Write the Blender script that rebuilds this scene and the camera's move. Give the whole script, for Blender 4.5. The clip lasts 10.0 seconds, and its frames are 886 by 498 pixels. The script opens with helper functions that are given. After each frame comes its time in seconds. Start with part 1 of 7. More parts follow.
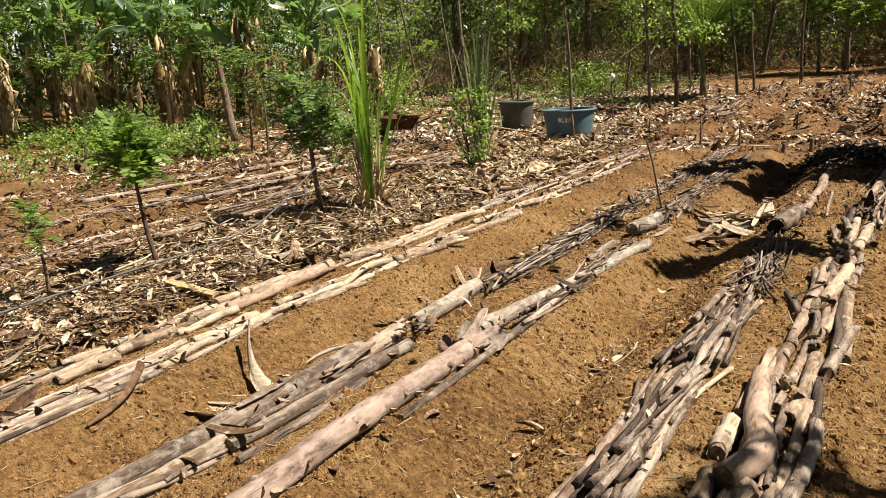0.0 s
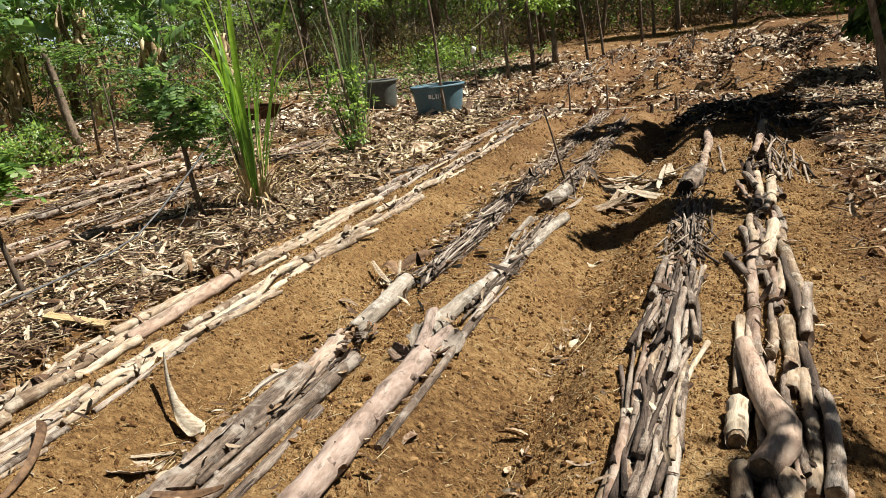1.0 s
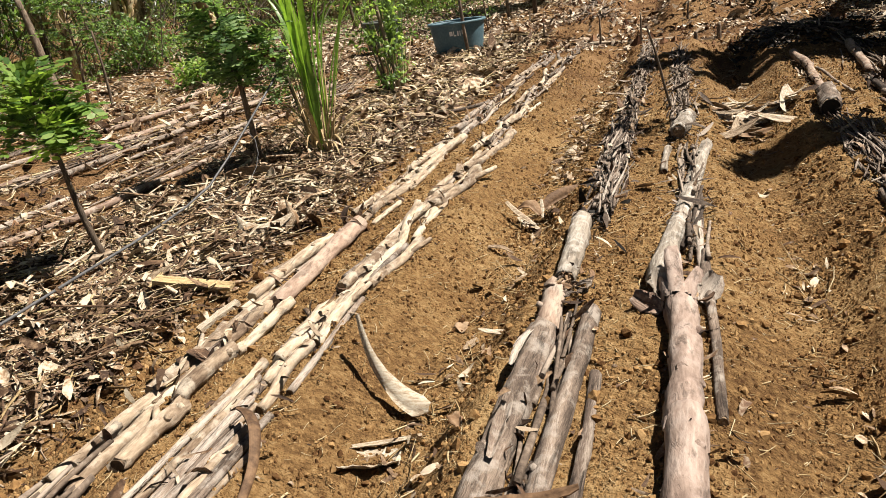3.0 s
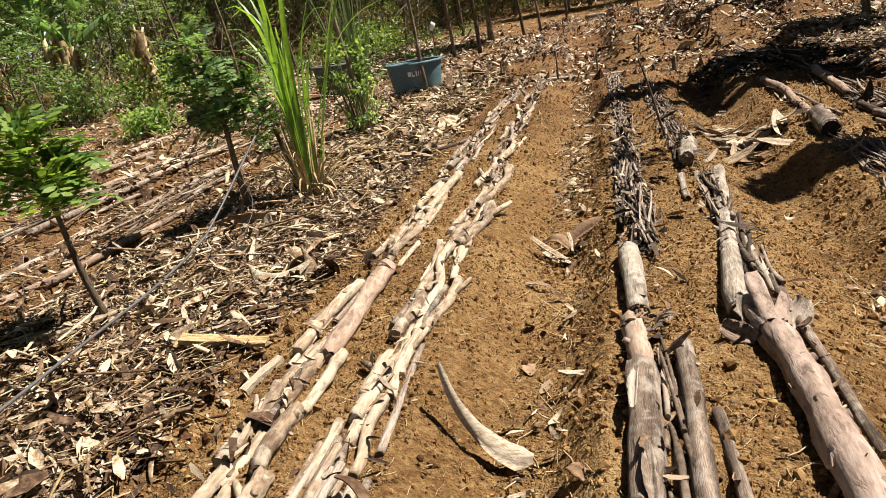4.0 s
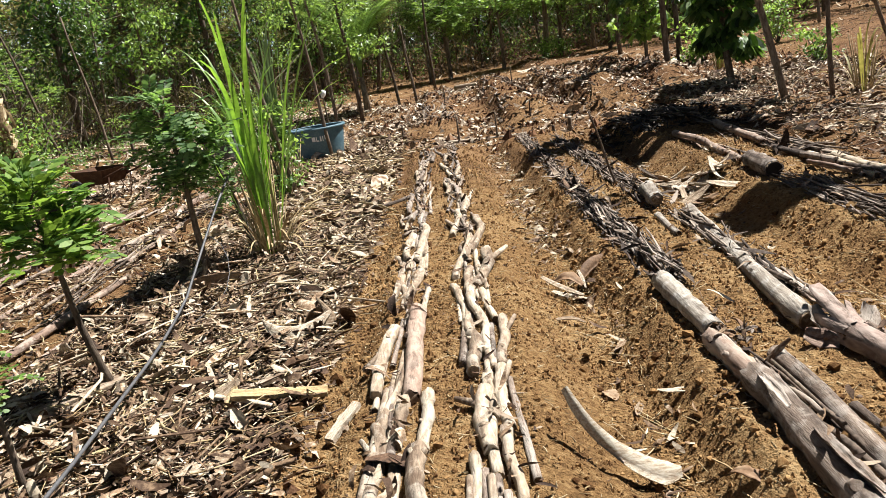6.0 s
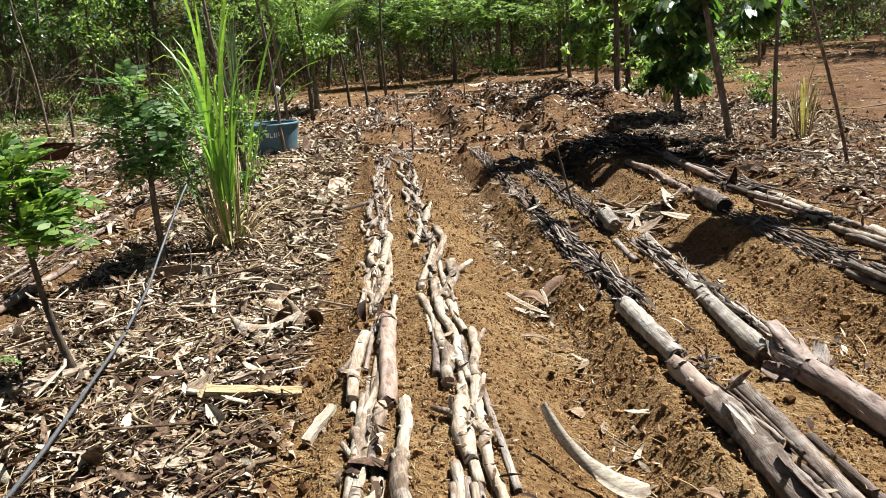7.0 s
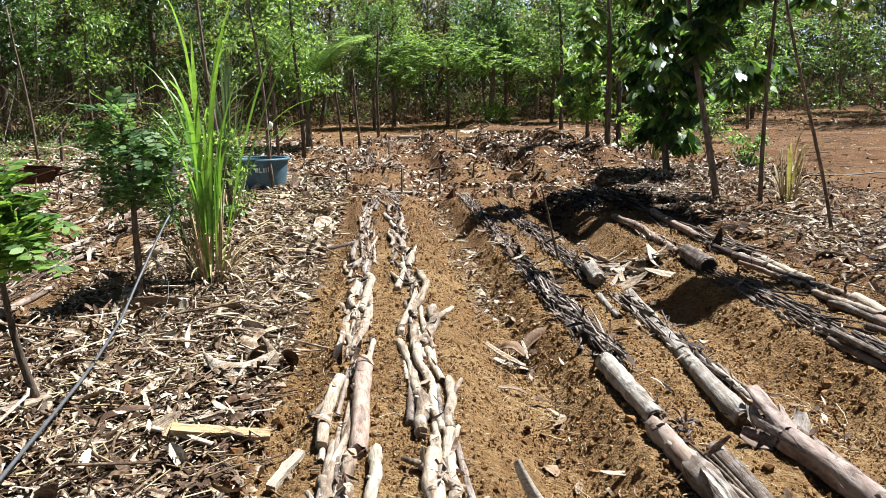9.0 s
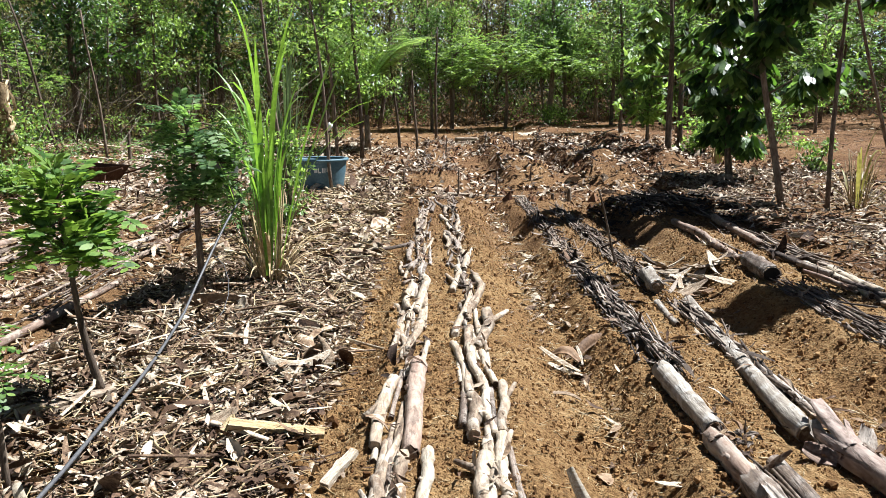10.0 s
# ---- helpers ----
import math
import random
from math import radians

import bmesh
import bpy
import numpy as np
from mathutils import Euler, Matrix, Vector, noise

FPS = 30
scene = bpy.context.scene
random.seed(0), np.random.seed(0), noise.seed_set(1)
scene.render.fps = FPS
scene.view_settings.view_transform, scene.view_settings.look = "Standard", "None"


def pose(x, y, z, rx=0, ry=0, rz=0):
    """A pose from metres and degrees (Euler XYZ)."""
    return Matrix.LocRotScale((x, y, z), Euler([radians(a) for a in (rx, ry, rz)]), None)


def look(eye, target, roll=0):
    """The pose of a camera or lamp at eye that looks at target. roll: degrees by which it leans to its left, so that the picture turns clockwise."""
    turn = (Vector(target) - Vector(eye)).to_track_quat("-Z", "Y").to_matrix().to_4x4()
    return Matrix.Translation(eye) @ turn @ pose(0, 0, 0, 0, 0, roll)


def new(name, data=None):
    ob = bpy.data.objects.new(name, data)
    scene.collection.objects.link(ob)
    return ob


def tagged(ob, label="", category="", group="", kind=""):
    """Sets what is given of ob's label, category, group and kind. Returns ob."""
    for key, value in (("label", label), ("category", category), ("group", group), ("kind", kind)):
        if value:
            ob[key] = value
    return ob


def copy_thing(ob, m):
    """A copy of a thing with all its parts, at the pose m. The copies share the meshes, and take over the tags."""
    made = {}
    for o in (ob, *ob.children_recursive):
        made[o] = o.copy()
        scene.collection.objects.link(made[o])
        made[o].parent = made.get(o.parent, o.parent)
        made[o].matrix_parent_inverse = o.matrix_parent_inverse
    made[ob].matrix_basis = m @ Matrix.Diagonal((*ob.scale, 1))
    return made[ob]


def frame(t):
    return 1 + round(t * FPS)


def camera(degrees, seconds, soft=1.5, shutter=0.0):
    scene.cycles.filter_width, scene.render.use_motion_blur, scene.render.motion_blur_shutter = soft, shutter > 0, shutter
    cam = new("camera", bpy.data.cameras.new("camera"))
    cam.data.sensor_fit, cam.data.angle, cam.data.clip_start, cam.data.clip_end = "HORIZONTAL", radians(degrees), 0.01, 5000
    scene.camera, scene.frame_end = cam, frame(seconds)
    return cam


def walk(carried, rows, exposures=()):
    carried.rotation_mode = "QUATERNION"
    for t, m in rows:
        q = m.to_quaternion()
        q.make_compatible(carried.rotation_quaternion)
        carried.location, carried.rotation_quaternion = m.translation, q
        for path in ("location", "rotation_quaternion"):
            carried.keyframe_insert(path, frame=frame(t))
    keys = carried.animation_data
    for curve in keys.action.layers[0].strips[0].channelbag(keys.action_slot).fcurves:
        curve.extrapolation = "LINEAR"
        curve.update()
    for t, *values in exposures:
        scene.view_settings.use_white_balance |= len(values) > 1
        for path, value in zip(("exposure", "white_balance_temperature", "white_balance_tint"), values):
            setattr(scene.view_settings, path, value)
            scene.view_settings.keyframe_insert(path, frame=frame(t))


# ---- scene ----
cam = camera(58.4, 10.0, soft=0.55)
PATH = [
    (0, (3.976, 0.156, 1.595), (2.809, 2.068, 1.074), -3.4),
    (0.5, (3.689, 0.310, 1.603), (2.622, 2.268, 1.037), -6.4),
    (1, (3.383, 0.367, 1.607), (2.581, 2.435, 0.997), -6.8),
    (1.5, (3.017, 0.389, 1.601), (2.306, 2.505, 1.048), -7.5),
    (2, (2.603, 0.624, 1.471), (1.849, 2.715, 0.881), -8.6),
    (2.5, (2.270, 0.678, 1.456), (1.480, 2.712, 0.730), -10.8),
    (2.7, (2.135, 0.636, 1.467), (1.372, 2.676, 0.729), -10.0),
    (3.8, (1.513, 0.656, 1.487), (0.981, 2.767, 0.745), -8.7),
    (4, (1.352, 0.697, 1.494), (0.835, 2.836, 0.823), -9.9),
    (4.5, (1.074, 0.665, 1.504), (0.588, 2.877, 1.102), -8.2),
    (5, (0.810, 0.528, 1.589), (0.605, 2.792, 1.235), -7.2),
    (5.5, (0.546, 0.544, 1.494), (0.467, 2.800, 1.052), -8.7),
    (5.7, (0.451, 0.588, 1.477), (0.342, 2.824, 0.948), -10.9),
    (6.8, (0.084, 0.471, 1.574), (0.185, 2.700, 1.014), -3.9),
    (7, (0.072, 0.478, 1.575), (0.194, 2.709, 1.028), -4.1),
    (7.5, (0.085, 0.508, 1.587), (0.267, 2.748, 1.094), -2.5),
    (8, (0.092, 0.505, 1.590), (0.252, 2.757, 1.156), -1.3),
    (8.5, (0.091, 0.520, 1.584), (0.256, 2.775, 1.158), -0.9),
    (9, (0.094, 0.533, 1.577), (0.265, 2.786, 1.152), -0.8),
    (9.5, (0.096, 0.538, 1.580), (0.251, 2.793, 1.153), -0.3),
    (10, (0.091, 0.534, 1.584), (0.102, 2.796, 1.165), -0.5),
]
EXPOSURES = [(0.0, 1.20, 7350, 14), (0.5, 1.20, 6700, 8), (1.0, 1.20, 6650, 9), (2.5, 1.22, 6700, 11), (4.0, 1.25, 7050, 14), (4.5, 1.46, 6600, 13), (5.5, 1.45, 6300, 12), (7.0, 1.45, 6000, 10), (10.0, 1.57, 5750, 10)]
walk(cam, [(t, look(eye, target, roll)) for t, eye, target, roll in PATH], exposures=EXPOSURES)

# ---- sky and sun ----
SUN_ELEVATION, SUN_FROM_X = radians(59), radians(25)
world = bpy.data.worlds.new("sky")
scene.world = world
world.use_nodes = True
_n = world.node_tree.nodes
_sky = _n.new("ShaderNodeTexSky")
_sky.sky_type = "NISHITA"
_sky.sun_disc = False
_sky.air_density, _sky.dust_density = 0.7, 1.2
_sky.sun_elevation = SUN_ELEVATION
_sky.sun_rotation = radians(90) - SUN_FROM_X
_n["Background"].inputs["Strength"].default_value = 0.012
world.node_tree.links.new(_sky.outputs["Color"], _n["Background"].inputs["Color"])
sun = new("sun", bpy.data.lights.new("sun", "SUN"))
sun.data.energy, sun.data.angle, sun.data.color = 5.0, radians(0.55), (1.0, 0.95, 0.86)
_to = Vector((math.cos(SUN_FROM_X) * math.cos(SUN_ELEVATION), math.sin(SUN_FROM_X) * math.cos(SUN_ELEVATION), math.sin(SUN_ELEVATION)))
sun.matrix_world = look(_to * 60, (0, 0, 0))

# ---- materials ----
def muted(c, k=0.57):
    """A colour scaled down by k, so that less light bounces into the shadows."""
    return tuple(k * v for v in c)


def material(name, dark, light, size=6.0, fine=60.0, rough=0.85, bump=0.3, stretch=(1, 1, 1), vary="none", spread=0.35,
             glow=None, third=None, spec=0.25, metallic=0.0, bump_dist=0.01, cracks=0.0, boost=1.0, patch=None):
    """Two noises, coarse and fine, blend dark to light; vary: 'object' or 'island' shifts value piece by piece; glow: light let through a leaf."""
    dark, light = muted(dark), muted(light)
    third, glow, patch = (muted(c) if c else None for c in (third, glow, patch))
    m = bpy.data.materials.new(name)
    m.use_nodes = True
    nt = m.node_tree
    N, L = nt.nodes, nt.links.new
    bsdf, out = N["Principled BSDF"], N["Material Output"]
    tc = N.new("ShaderNodeTexCoord")
    mp = N.new("ShaderNodeMapping")
    mp.inputs["Scale"].default_value = stretch
    L(tc.outputs["Object"], mp.inputs["Vector"])
    info = N.new("ShaderNodeObjectInfo")
    geo = N.new("ShaderNodeNewGeometry")
    rnd = info.outputs["Random"] if vary == "object" else geo.outputs["Random Per Island"]
    if vary == "object":
        sh = N.new("ShaderNodeMath")
        sh.operation = "MULTIPLY"
        sh.inputs[1].default_value = 37.0
        L(rnd, sh.inputs[0])
        L(sh.outputs[0], mp.inputs["Location"])
    n1, n2 = N.new("ShaderNodeTexNoise"), N.new("ShaderNodeTexNoise")
    for nd, s, d in ((n1, size, 3), (n2, fine, 5)):
        nd.inputs["Scale"].default_value = s
        nd.inputs["Detail"].default_value = d
        nd.inputs["Roughness"].default_value = 0.6
        L(mp.outputs["Vector"], nd.inputs["Vector"])
    add = N.new("ShaderNodeMath")
    add.operation = "ADD"
    lift = N.new("ShaderNodeMath")
    lift.operation = "MULTIPLY_ADD"
    lift.inputs[1].default_value, lift.inputs[2].default_value = boost, 0.5 - 0.5 * boost
    L(n1.outputs["Fac"], lift.inputs[0])
    L(lift.outputs[0], add.inputs[0])
    L(n2.outputs["Fac"], add.inputs[1])
    last, height = add.outputs[0], n2.outputs["Fac"]
    if vary != "none":
        k = N.new("ShaderNodeMath")
        k.operation = "MULTIPLY_ADD"
        k.inputs[1].default_value = spread * 2
        k.inputs[2].default_value = -spread
        L(rnd, k.inputs[0])
        a2 = N.new("ShaderNodeMath")
        a2.operation = "ADD"
        L(last, a2.inputs[0])
        L(k.outputs[0], a2.inputs[1])
        last = a2.outputs[0]
    ramp = N.new("ShaderNodeValToRGB")
    mr = N.new("ShaderNodeMapRange")
    mr.inputs["From Min"].default_value, mr.inputs["From Max"].default_value = 0.62, 1.38
    L(last, mr.inputs["Value"])
    L(mr.outputs["Result"], ramp.inputs["Fac"])
    e = ramp.color_ramp.elements
    e[0].color, e[1].color = (*dark, 1), (*light, 1)
    if third:
        e[1].position = 0.6
        x = e.new(1.0)
        x.color = (*third, 1)
    colour = ramp.outputs["Color"]
    if patch:
        n4 = N.new("ShaderNodeTexNoise")
        n4.inputs["Scale"].default_value = 11
        n4.inputs["Detail"].default_value = 5
        n4.inputs["Roughness"].default_value = 0.65
        add4 = N.new("ShaderNodeVectorMath")
        add4.operation = "ADD"
        L(tc.outputs["Object"], add4.inputs[0])
        L(rnd, add4.inputs[1])
        L(add4.outputs["Vector"], n4.inputs["Vector"])
        pr = N.new("ShaderNodeMapRange")
        pr.inputs["From Min"].default_value, pr.inputs["From Max"].default_value = 0.50, 0.62
        pr.inputs["To Max"].default_value = 0.75
        L(n4.outputs["Fac"], pr.inputs["Value"])
        pm = N.new("ShaderNodeMix")
        pm.data_type = "RGBA"
        pm.inputs["B"].default_value = (*patch, 1)
        L(pr.outputs["Result"], pm.inputs["Factor"])
        L(colour, pm.inputs["A"])
        colour = pm.outputs["Result"]
    if cracks:
        n3 = N.new("ShaderNodeTexNoise")
        n3.inputs["Scale"].default_value = size * 1.6
        n3.inputs["Detail"].default_value = 6
        n3.inputs["Roughness"].default_value = 0.7
        n3.inputs["Distortion"].default_value = 0.6
        L(mp.outputs["Vector"], n3.inputs["Vector"])
        cr = N.new("ShaderNodeMapRange")
        cr.inputs["From Min"].default_value, cr.inputs["From Max"].default_value = 0.36, 0.47
        cr.inputs["To Min"].default_value, cr.inputs["To Max"].default_value = 1 - cracks, 1.0
        L(n3.outputs["Fac"], cr.inputs["Value"])
        mul = N.new("ShaderNodeMix")
        mul.data_type, mul.blend_type = "RGBA", "MULTIPLY"
        mul.inputs["Factor"].default_value = 1.0
        L(colour, mul.inputs["A"])
        L(cr.outputs["Result"], mul.inputs["B"])
        colour = mul.outputs["Result"]
        hs2 = N.new("ShaderNodeMath")
        hs2.operation = "ADD"
        L(height, hs2.inputs[0])
        L(cr.outputs["Result"], hs2.inputs[1])
        height = hs2.outputs[0]
    L(colour, bsdf.inputs["Base Color"])
    bsdf.inputs["Roughness"].default_value = rough
    bsdf.inputs["Metallic"].default_value = metallic
    bsdf.inputs["Specular IOR Level"].default_value = spec
    if bump:
        b = N.new("ShaderNodeBump")
        b.inputs["Strength"].default_value = bump
        b.inputs["Distance"].default_value = bump_dist
        L(height, b.inputs["Height"])
        L(b.outputs["Normal"], bsdf.inputs["Normal"])
    if glow:
        tr = N.new("ShaderNodeBsdfTranslucent")
        hs = N.new("ShaderNodeMix")
        hs.data_type = "RGBA"
        hs.blend_type = "MULTIPLY"
        hs.inputs["Factor"].default_value = 1.0
        hs.inputs["A"].default_value = (*glow, 1)
        gl = N.new("ShaderNodeMapRange")
        gl.inputs["To Min"].default_value, gl.inputs["To Max"].default_value = 0.45, 1.75
        L(mr.outputs["Result"], gl.inputs["Value"])
        L(gl.outputs["Result"], hs.inputs["B"])
        L(hs.outputs["Result"], tr.inputs["Color"])
        mx = N.new("ShaderNodeMixShader")
        mx.inputs["Fac"].default_value = 0.4
        L(bsdf.outputs["BSDF"], mx.inputs[1])
        L(tr.outputs["BSDF"], mx.inputs[2])
        L(mx.outputs["Shader"], out.inputs["Surface"])
    return m


def soil_material(name):
    """Crumbly tilled earth, pale orange where it was dug, darker and redder where the attribute 'firm' is high."""
    m = bpy.data.materials.new(name)
    m.use_nodes = True
    nt = m.node_tree
    N, L = nt.nodes, nt.links.new
    bsdf = N["Principled BSDF"]
    tc = N.new("ShaderNodeTexCoord")

    def fbm(scale, detail, rough=0.6):
        nd = N.new("ShaderNodeTexNoise")
        nd.inputs["Scale"].default_value, nd.inputs["Detail"].default_value, nd.inputs["Roughness"].default_value = scale, detail, rough
        L(tc.outputs["Object"], nd.inputs["Vector"])
        return nd.outputs["Fac"]

    def sum_of(a, ka, b, kb):
        one = N.new("ShaderNodeMath")
        one.operation = "MULTIPLY"
        one.inputs[1].default_value = ka
        L(a, one.inputs[0])
        two = N.new("ShaderNodeMath")
        two.operation = "MULTIPLY_ADD"
        two.inputs[1].default_value = kb
        L(b, two.inputs[0])
        L(one.outputs[0], two.inputs[2])
        return two.outputs[0]

    broad, clump, crumb = fbm(1.1, 3), fbm(26, 6, 0.65), fbm(150, 3)
    cells = N.new("ShaderNodeTexVoronoi")
    cells.inputs["Scale"].default_value = 62
    cells.inputs["Randomness"].default_value = 1.0
    warp = N.new("ShaderNodeVectorMath")
    warp.operation = "MULTIPLY_ADD"
    warp.inputs[1].default_value = (0.03, 0.03, 0.03)
    wn = N.new("ShaderNodeTexNoise")
    wn.inputs["Scale"].default_value = 30
    L(tc.outputs["Object"], wn.inputs["Vector"])
    L(wn.outputs["Color"], warp.inputs[0])
    L(tc.outputs["Object"], warp.inputs[2])
    L(warp.outputs["Vector"], cells.inputs["Vector"])
    tone = sum_of(sum_of(broad, 0.85, clump, 1.15), 1.0, crumb, 0.35)

    def tint(lo, hi, colours):
        mr = N.new("ShaderNodeMapRange")
        mr.inputs["From Min"].default_value, mr.inputs["From Max"].default_value = lo, hi
        L(tone, mr.inputs["Value"])
        r = N.new("ShaderNodeValToRGB")
        e = r.color_ramp.elements
        colours = [muted(c) for c in colours]
        e[0].color, e[1].color = (*colours[0], 1), (*colours[2], 1)
        x = e.new(0.5)
        x.color = (*colours[1], 1)
        L(mr.outputs["Result"], r.inputs["Fac"])
        return r.outputs["Color"]

    dry = tint(0.85, 1.5, ((0.112, 0.055, 0.024), (0.39, 0.232, 0.100), (0.63, 0.435, 0.216)))
    firm = tint(0.85, 1.5, ((0.065, 0.03, 0.016), (0.225, 0.120, 0.062), (0.42, 0.255, 0.145)))
    at = N.new("ShaderNodeAttribute")
    at.attribute_name = "firm"
    mx = N.new("ShaderNodeMix")
    mx.data_type = "RGBA"
    L(at.outputs["Fac"], mx.inputs["Factor"])
    L(dry, mx.inputs["A"])
    L(firm, mx.inputs["B"])
    L(mx.outputs["Result"], bsdf.inputs["Base Color"])
    bsdf.inputs["Roughness"].default_value = 0.97
    bsdf.inputs["Specular IOR Level"].default_value = 0.06
    height = sum_of(sum_of(clump, 1.6, cells.outputs["Distance"], -0.5), 1.0, crumb, 0.45)
    b = N.new("ShaderNodeBump")
    b.inputs["Strength"].default_value, b.inputs["Distance"].default_value = 1.0, 0.03
    L(height, b.inputs["Height"])
    L(b.outputs["Normal"], bsdf.inputs["Normal"])
    return m


SOIL = soil_material("soil")
CLOD = material("soil_clod", (0.112, 0.055, 0.024), (0.355, 0.205, 0.087), 9, 60, 0.97, 0.5, vary="island", spread=0.36, third=(0.52, 0.335, 0.158), spec=0.05)
CLOD_RED = material("firm_soil_clod", (0.06, 0.026, 0.015), (0.20, 0.10, 0.055), 9, 60, 0.97, 0.5, vary="island", spread=0.5, third=(0.36, 0.21, 0.125), spec=0.05)
BARK_PALE = material("pale_bark", (0.20, 0.135, 0.09), (0.54, 0.42, 0.30), 3, 14, 0.85, 0.5, (1.2, 5, 5), "object", 0.28, third=(0.80, 0.69, 0.53), cracks=0.42, boost=1.5, patch=(0.66, 0.58, 0.47))
BARK_PINK = material("pinkish_bark", (0.20, 0.125, 0.09), (0.42, 0.30, 0.23), 3, 14, 0.8, 0.5, (1.2, 5, 5), "object", 0.25, third=(0.60, 0.48, 0.38), cracks=0.5, boost=1.4, patch=(0.56, 0.47, 0.39))
BARK_ROSE = material("rosy_bark", (0.26, 0.165, 0.12), (0.60, 0.44, 0.34), 3, 14, 0.8, 0.5, (1.2, 4, 4), "object", 0.1, third=(0.78, 0.62, 0.50), cracks=0.45, boost=1.3, patch=(0.66, 0.52, 0.42))
BARK_GREY = material("grey_bark", (0.11, 0.08, 0.062), (0.36, 0.275, 0.215), 3, 40, 0.88, 0.6, (0.9, 7, 7), "object", 0.3, third=(0.66, 0.58, 0.50), cracks=0.62, boost=1.5, patch=(0.52, 0.46, 0.40))
BARK_DARK = material("dark_bark", (0.045, 0.032, 0.026), (0.17, 0.125, 0.098), 3, 40, 0.9, 0.5, (0.9, 7, 7), "object", 0.3, third=(0.42, 0.35, 0.29), cracks=0.8, boost=1.5)
BARK_MAUVE = material("mauve_bark", (0.19, 0.129, 0.103), (0.426, 0.319, 0.263), 3, 14, 0.82, 0.5, (1.2, 4, 4), "object", 0.12, third=(0.605, 0.493, 0.426), cracks=0.5, boost=1.5, patch=(0.515, 0.414, 0.358))
BARK_WHITE = material("whitish_bark", (0.16, 0.12, 0.09), (0.46, 0.40, 0.33), 4, 14, 0.85, 0.7, (0.8, 5, 5), "object", 0.15, third=(0.72, 0.67, 0.58), cracks=0.42, patch=(0.70, 0.66, 0.60))
TRUNK = material("living_bark", (0.0653, 0.0493, 0.0362), (0.217, 0.16, 0.116), 6, 30, 0.9, 0.8, (3, 3, 0.8), "object", 0.2, third=(0.392, 0.312, 0.232), boost=1.5)
# cut wood, weathered and painted darker for ends turned from the sun
CUT_SHADED = material("shaded_cut_wood", (0.05, 0.032, 0.022), (0.20, 0.135, 0.082), 12, 60, 0.9, 0.4, vary="object", spread=0.4, third=(0.5, 0.38, 0.25))
LITTER = material("dry_leaf", (0.088, 0.048, 0.026), (0.39, 0.258, 0.155), 14, 70, 0.8, 0.5, (1, 1, 1), "island", 0.5, third=(0.80, 0.68, 0.51), boost=2.0)
LITTER_DARK = material("dark_litter", (0.044, 0.025, 0.016), (0.21, 0.122, 0.074), 14, 70, 0.85, 0.4, (1, 1, 1), "island", 0.5, third=(0.46, 0.36, 0.26), boost=1.6)
LITTER_PALE = material("bleached_dry_leaf", (0.14, 0.09, 0.055), (0.48, 0.36, 0.25), 10, 50, 0.8, 0.4, (1, 1, 1), "island", 0.5, third=(0.92, 0.80, 0.63), boost=1.5)
STRAW = material("straw", (0.22, 0.14, 0.065), (0.56, 0.42, 0.22), 8, 40, 0.8, 0.2, vary="island", spread=0.45, third=(0.74, 0.62, 0.40))
HUSK = material("pale_husk", (0.26, 0.17, 0.10), (0.60, 0.47, 0.33), 7, 40, 0.75, 0.6, (3, 14, 14), "object", 0.3, third=(0.86, 0.77, 0.62), cracks=0.35, boost=1.5)
HUSK_BROWN = material("brown_husk", (0.10, 0.055, 0.03), (0.30, 0.18, 0.10), 7, 40, 0.75, 0.4, vary="object", spread=0.3, third=(0.50, 0.36, 0.23))
LEAF = material("green_leaf", (0.048, 0.114, 0.0288), (0.15, 0.27, 0.066), 3, 20, 0.42, 0.1, vary="island", spread=0.45, glow=(0.324, 0.552, 0.096), third=(0.276, 0.408, 0.144), spec=0.55, boost=2.0)
LEAF_DULL = material("bluish_leaf", (0.055, 0.13, 0.04), (0.15, 0.28, 0.09), 3, 20, 0.5, 0.1, vary="island", spread=0.5, glow=(0.34, 0.58, 0.11), third=(0.32, 0.46, 0.20), spec=0.35, boost=2.0)
LEAF_SAPLING = material("glossy_sapling_leaf", (0.06, 0.15, 0.025), (0.15, 0.30, 0.05), 6, 30, 0.5, 0.1, vary="island", spread=0.5, glow=(0.38, 0.60, 0.07), third=(0.28, 0.43, 0.10), spec=0.35, boost=1.6)
LEAF_BRIGHT = material("bright_leaf", (0.078, 0.18, 0.03), (0.21, 0.378, 0.072), 3, 20, 0.45, 0.1, vary="island", spread=0.45, glow=(0.504, 0.756, 0.12), third=(0.36, 0.516, 0.144), spec=0.5, boost=2.0)
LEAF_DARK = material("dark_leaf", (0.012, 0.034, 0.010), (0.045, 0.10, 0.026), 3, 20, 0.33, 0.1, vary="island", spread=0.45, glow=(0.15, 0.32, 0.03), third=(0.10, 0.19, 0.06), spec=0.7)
# boosted clump tone paints sunlit masses and dark gaps into these far leaves
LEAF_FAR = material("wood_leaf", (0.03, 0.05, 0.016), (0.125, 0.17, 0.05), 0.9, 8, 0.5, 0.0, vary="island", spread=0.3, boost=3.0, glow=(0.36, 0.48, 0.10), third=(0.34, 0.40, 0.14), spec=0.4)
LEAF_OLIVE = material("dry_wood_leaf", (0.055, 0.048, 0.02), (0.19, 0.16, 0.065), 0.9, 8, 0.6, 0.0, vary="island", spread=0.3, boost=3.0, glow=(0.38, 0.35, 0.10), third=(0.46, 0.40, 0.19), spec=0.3)
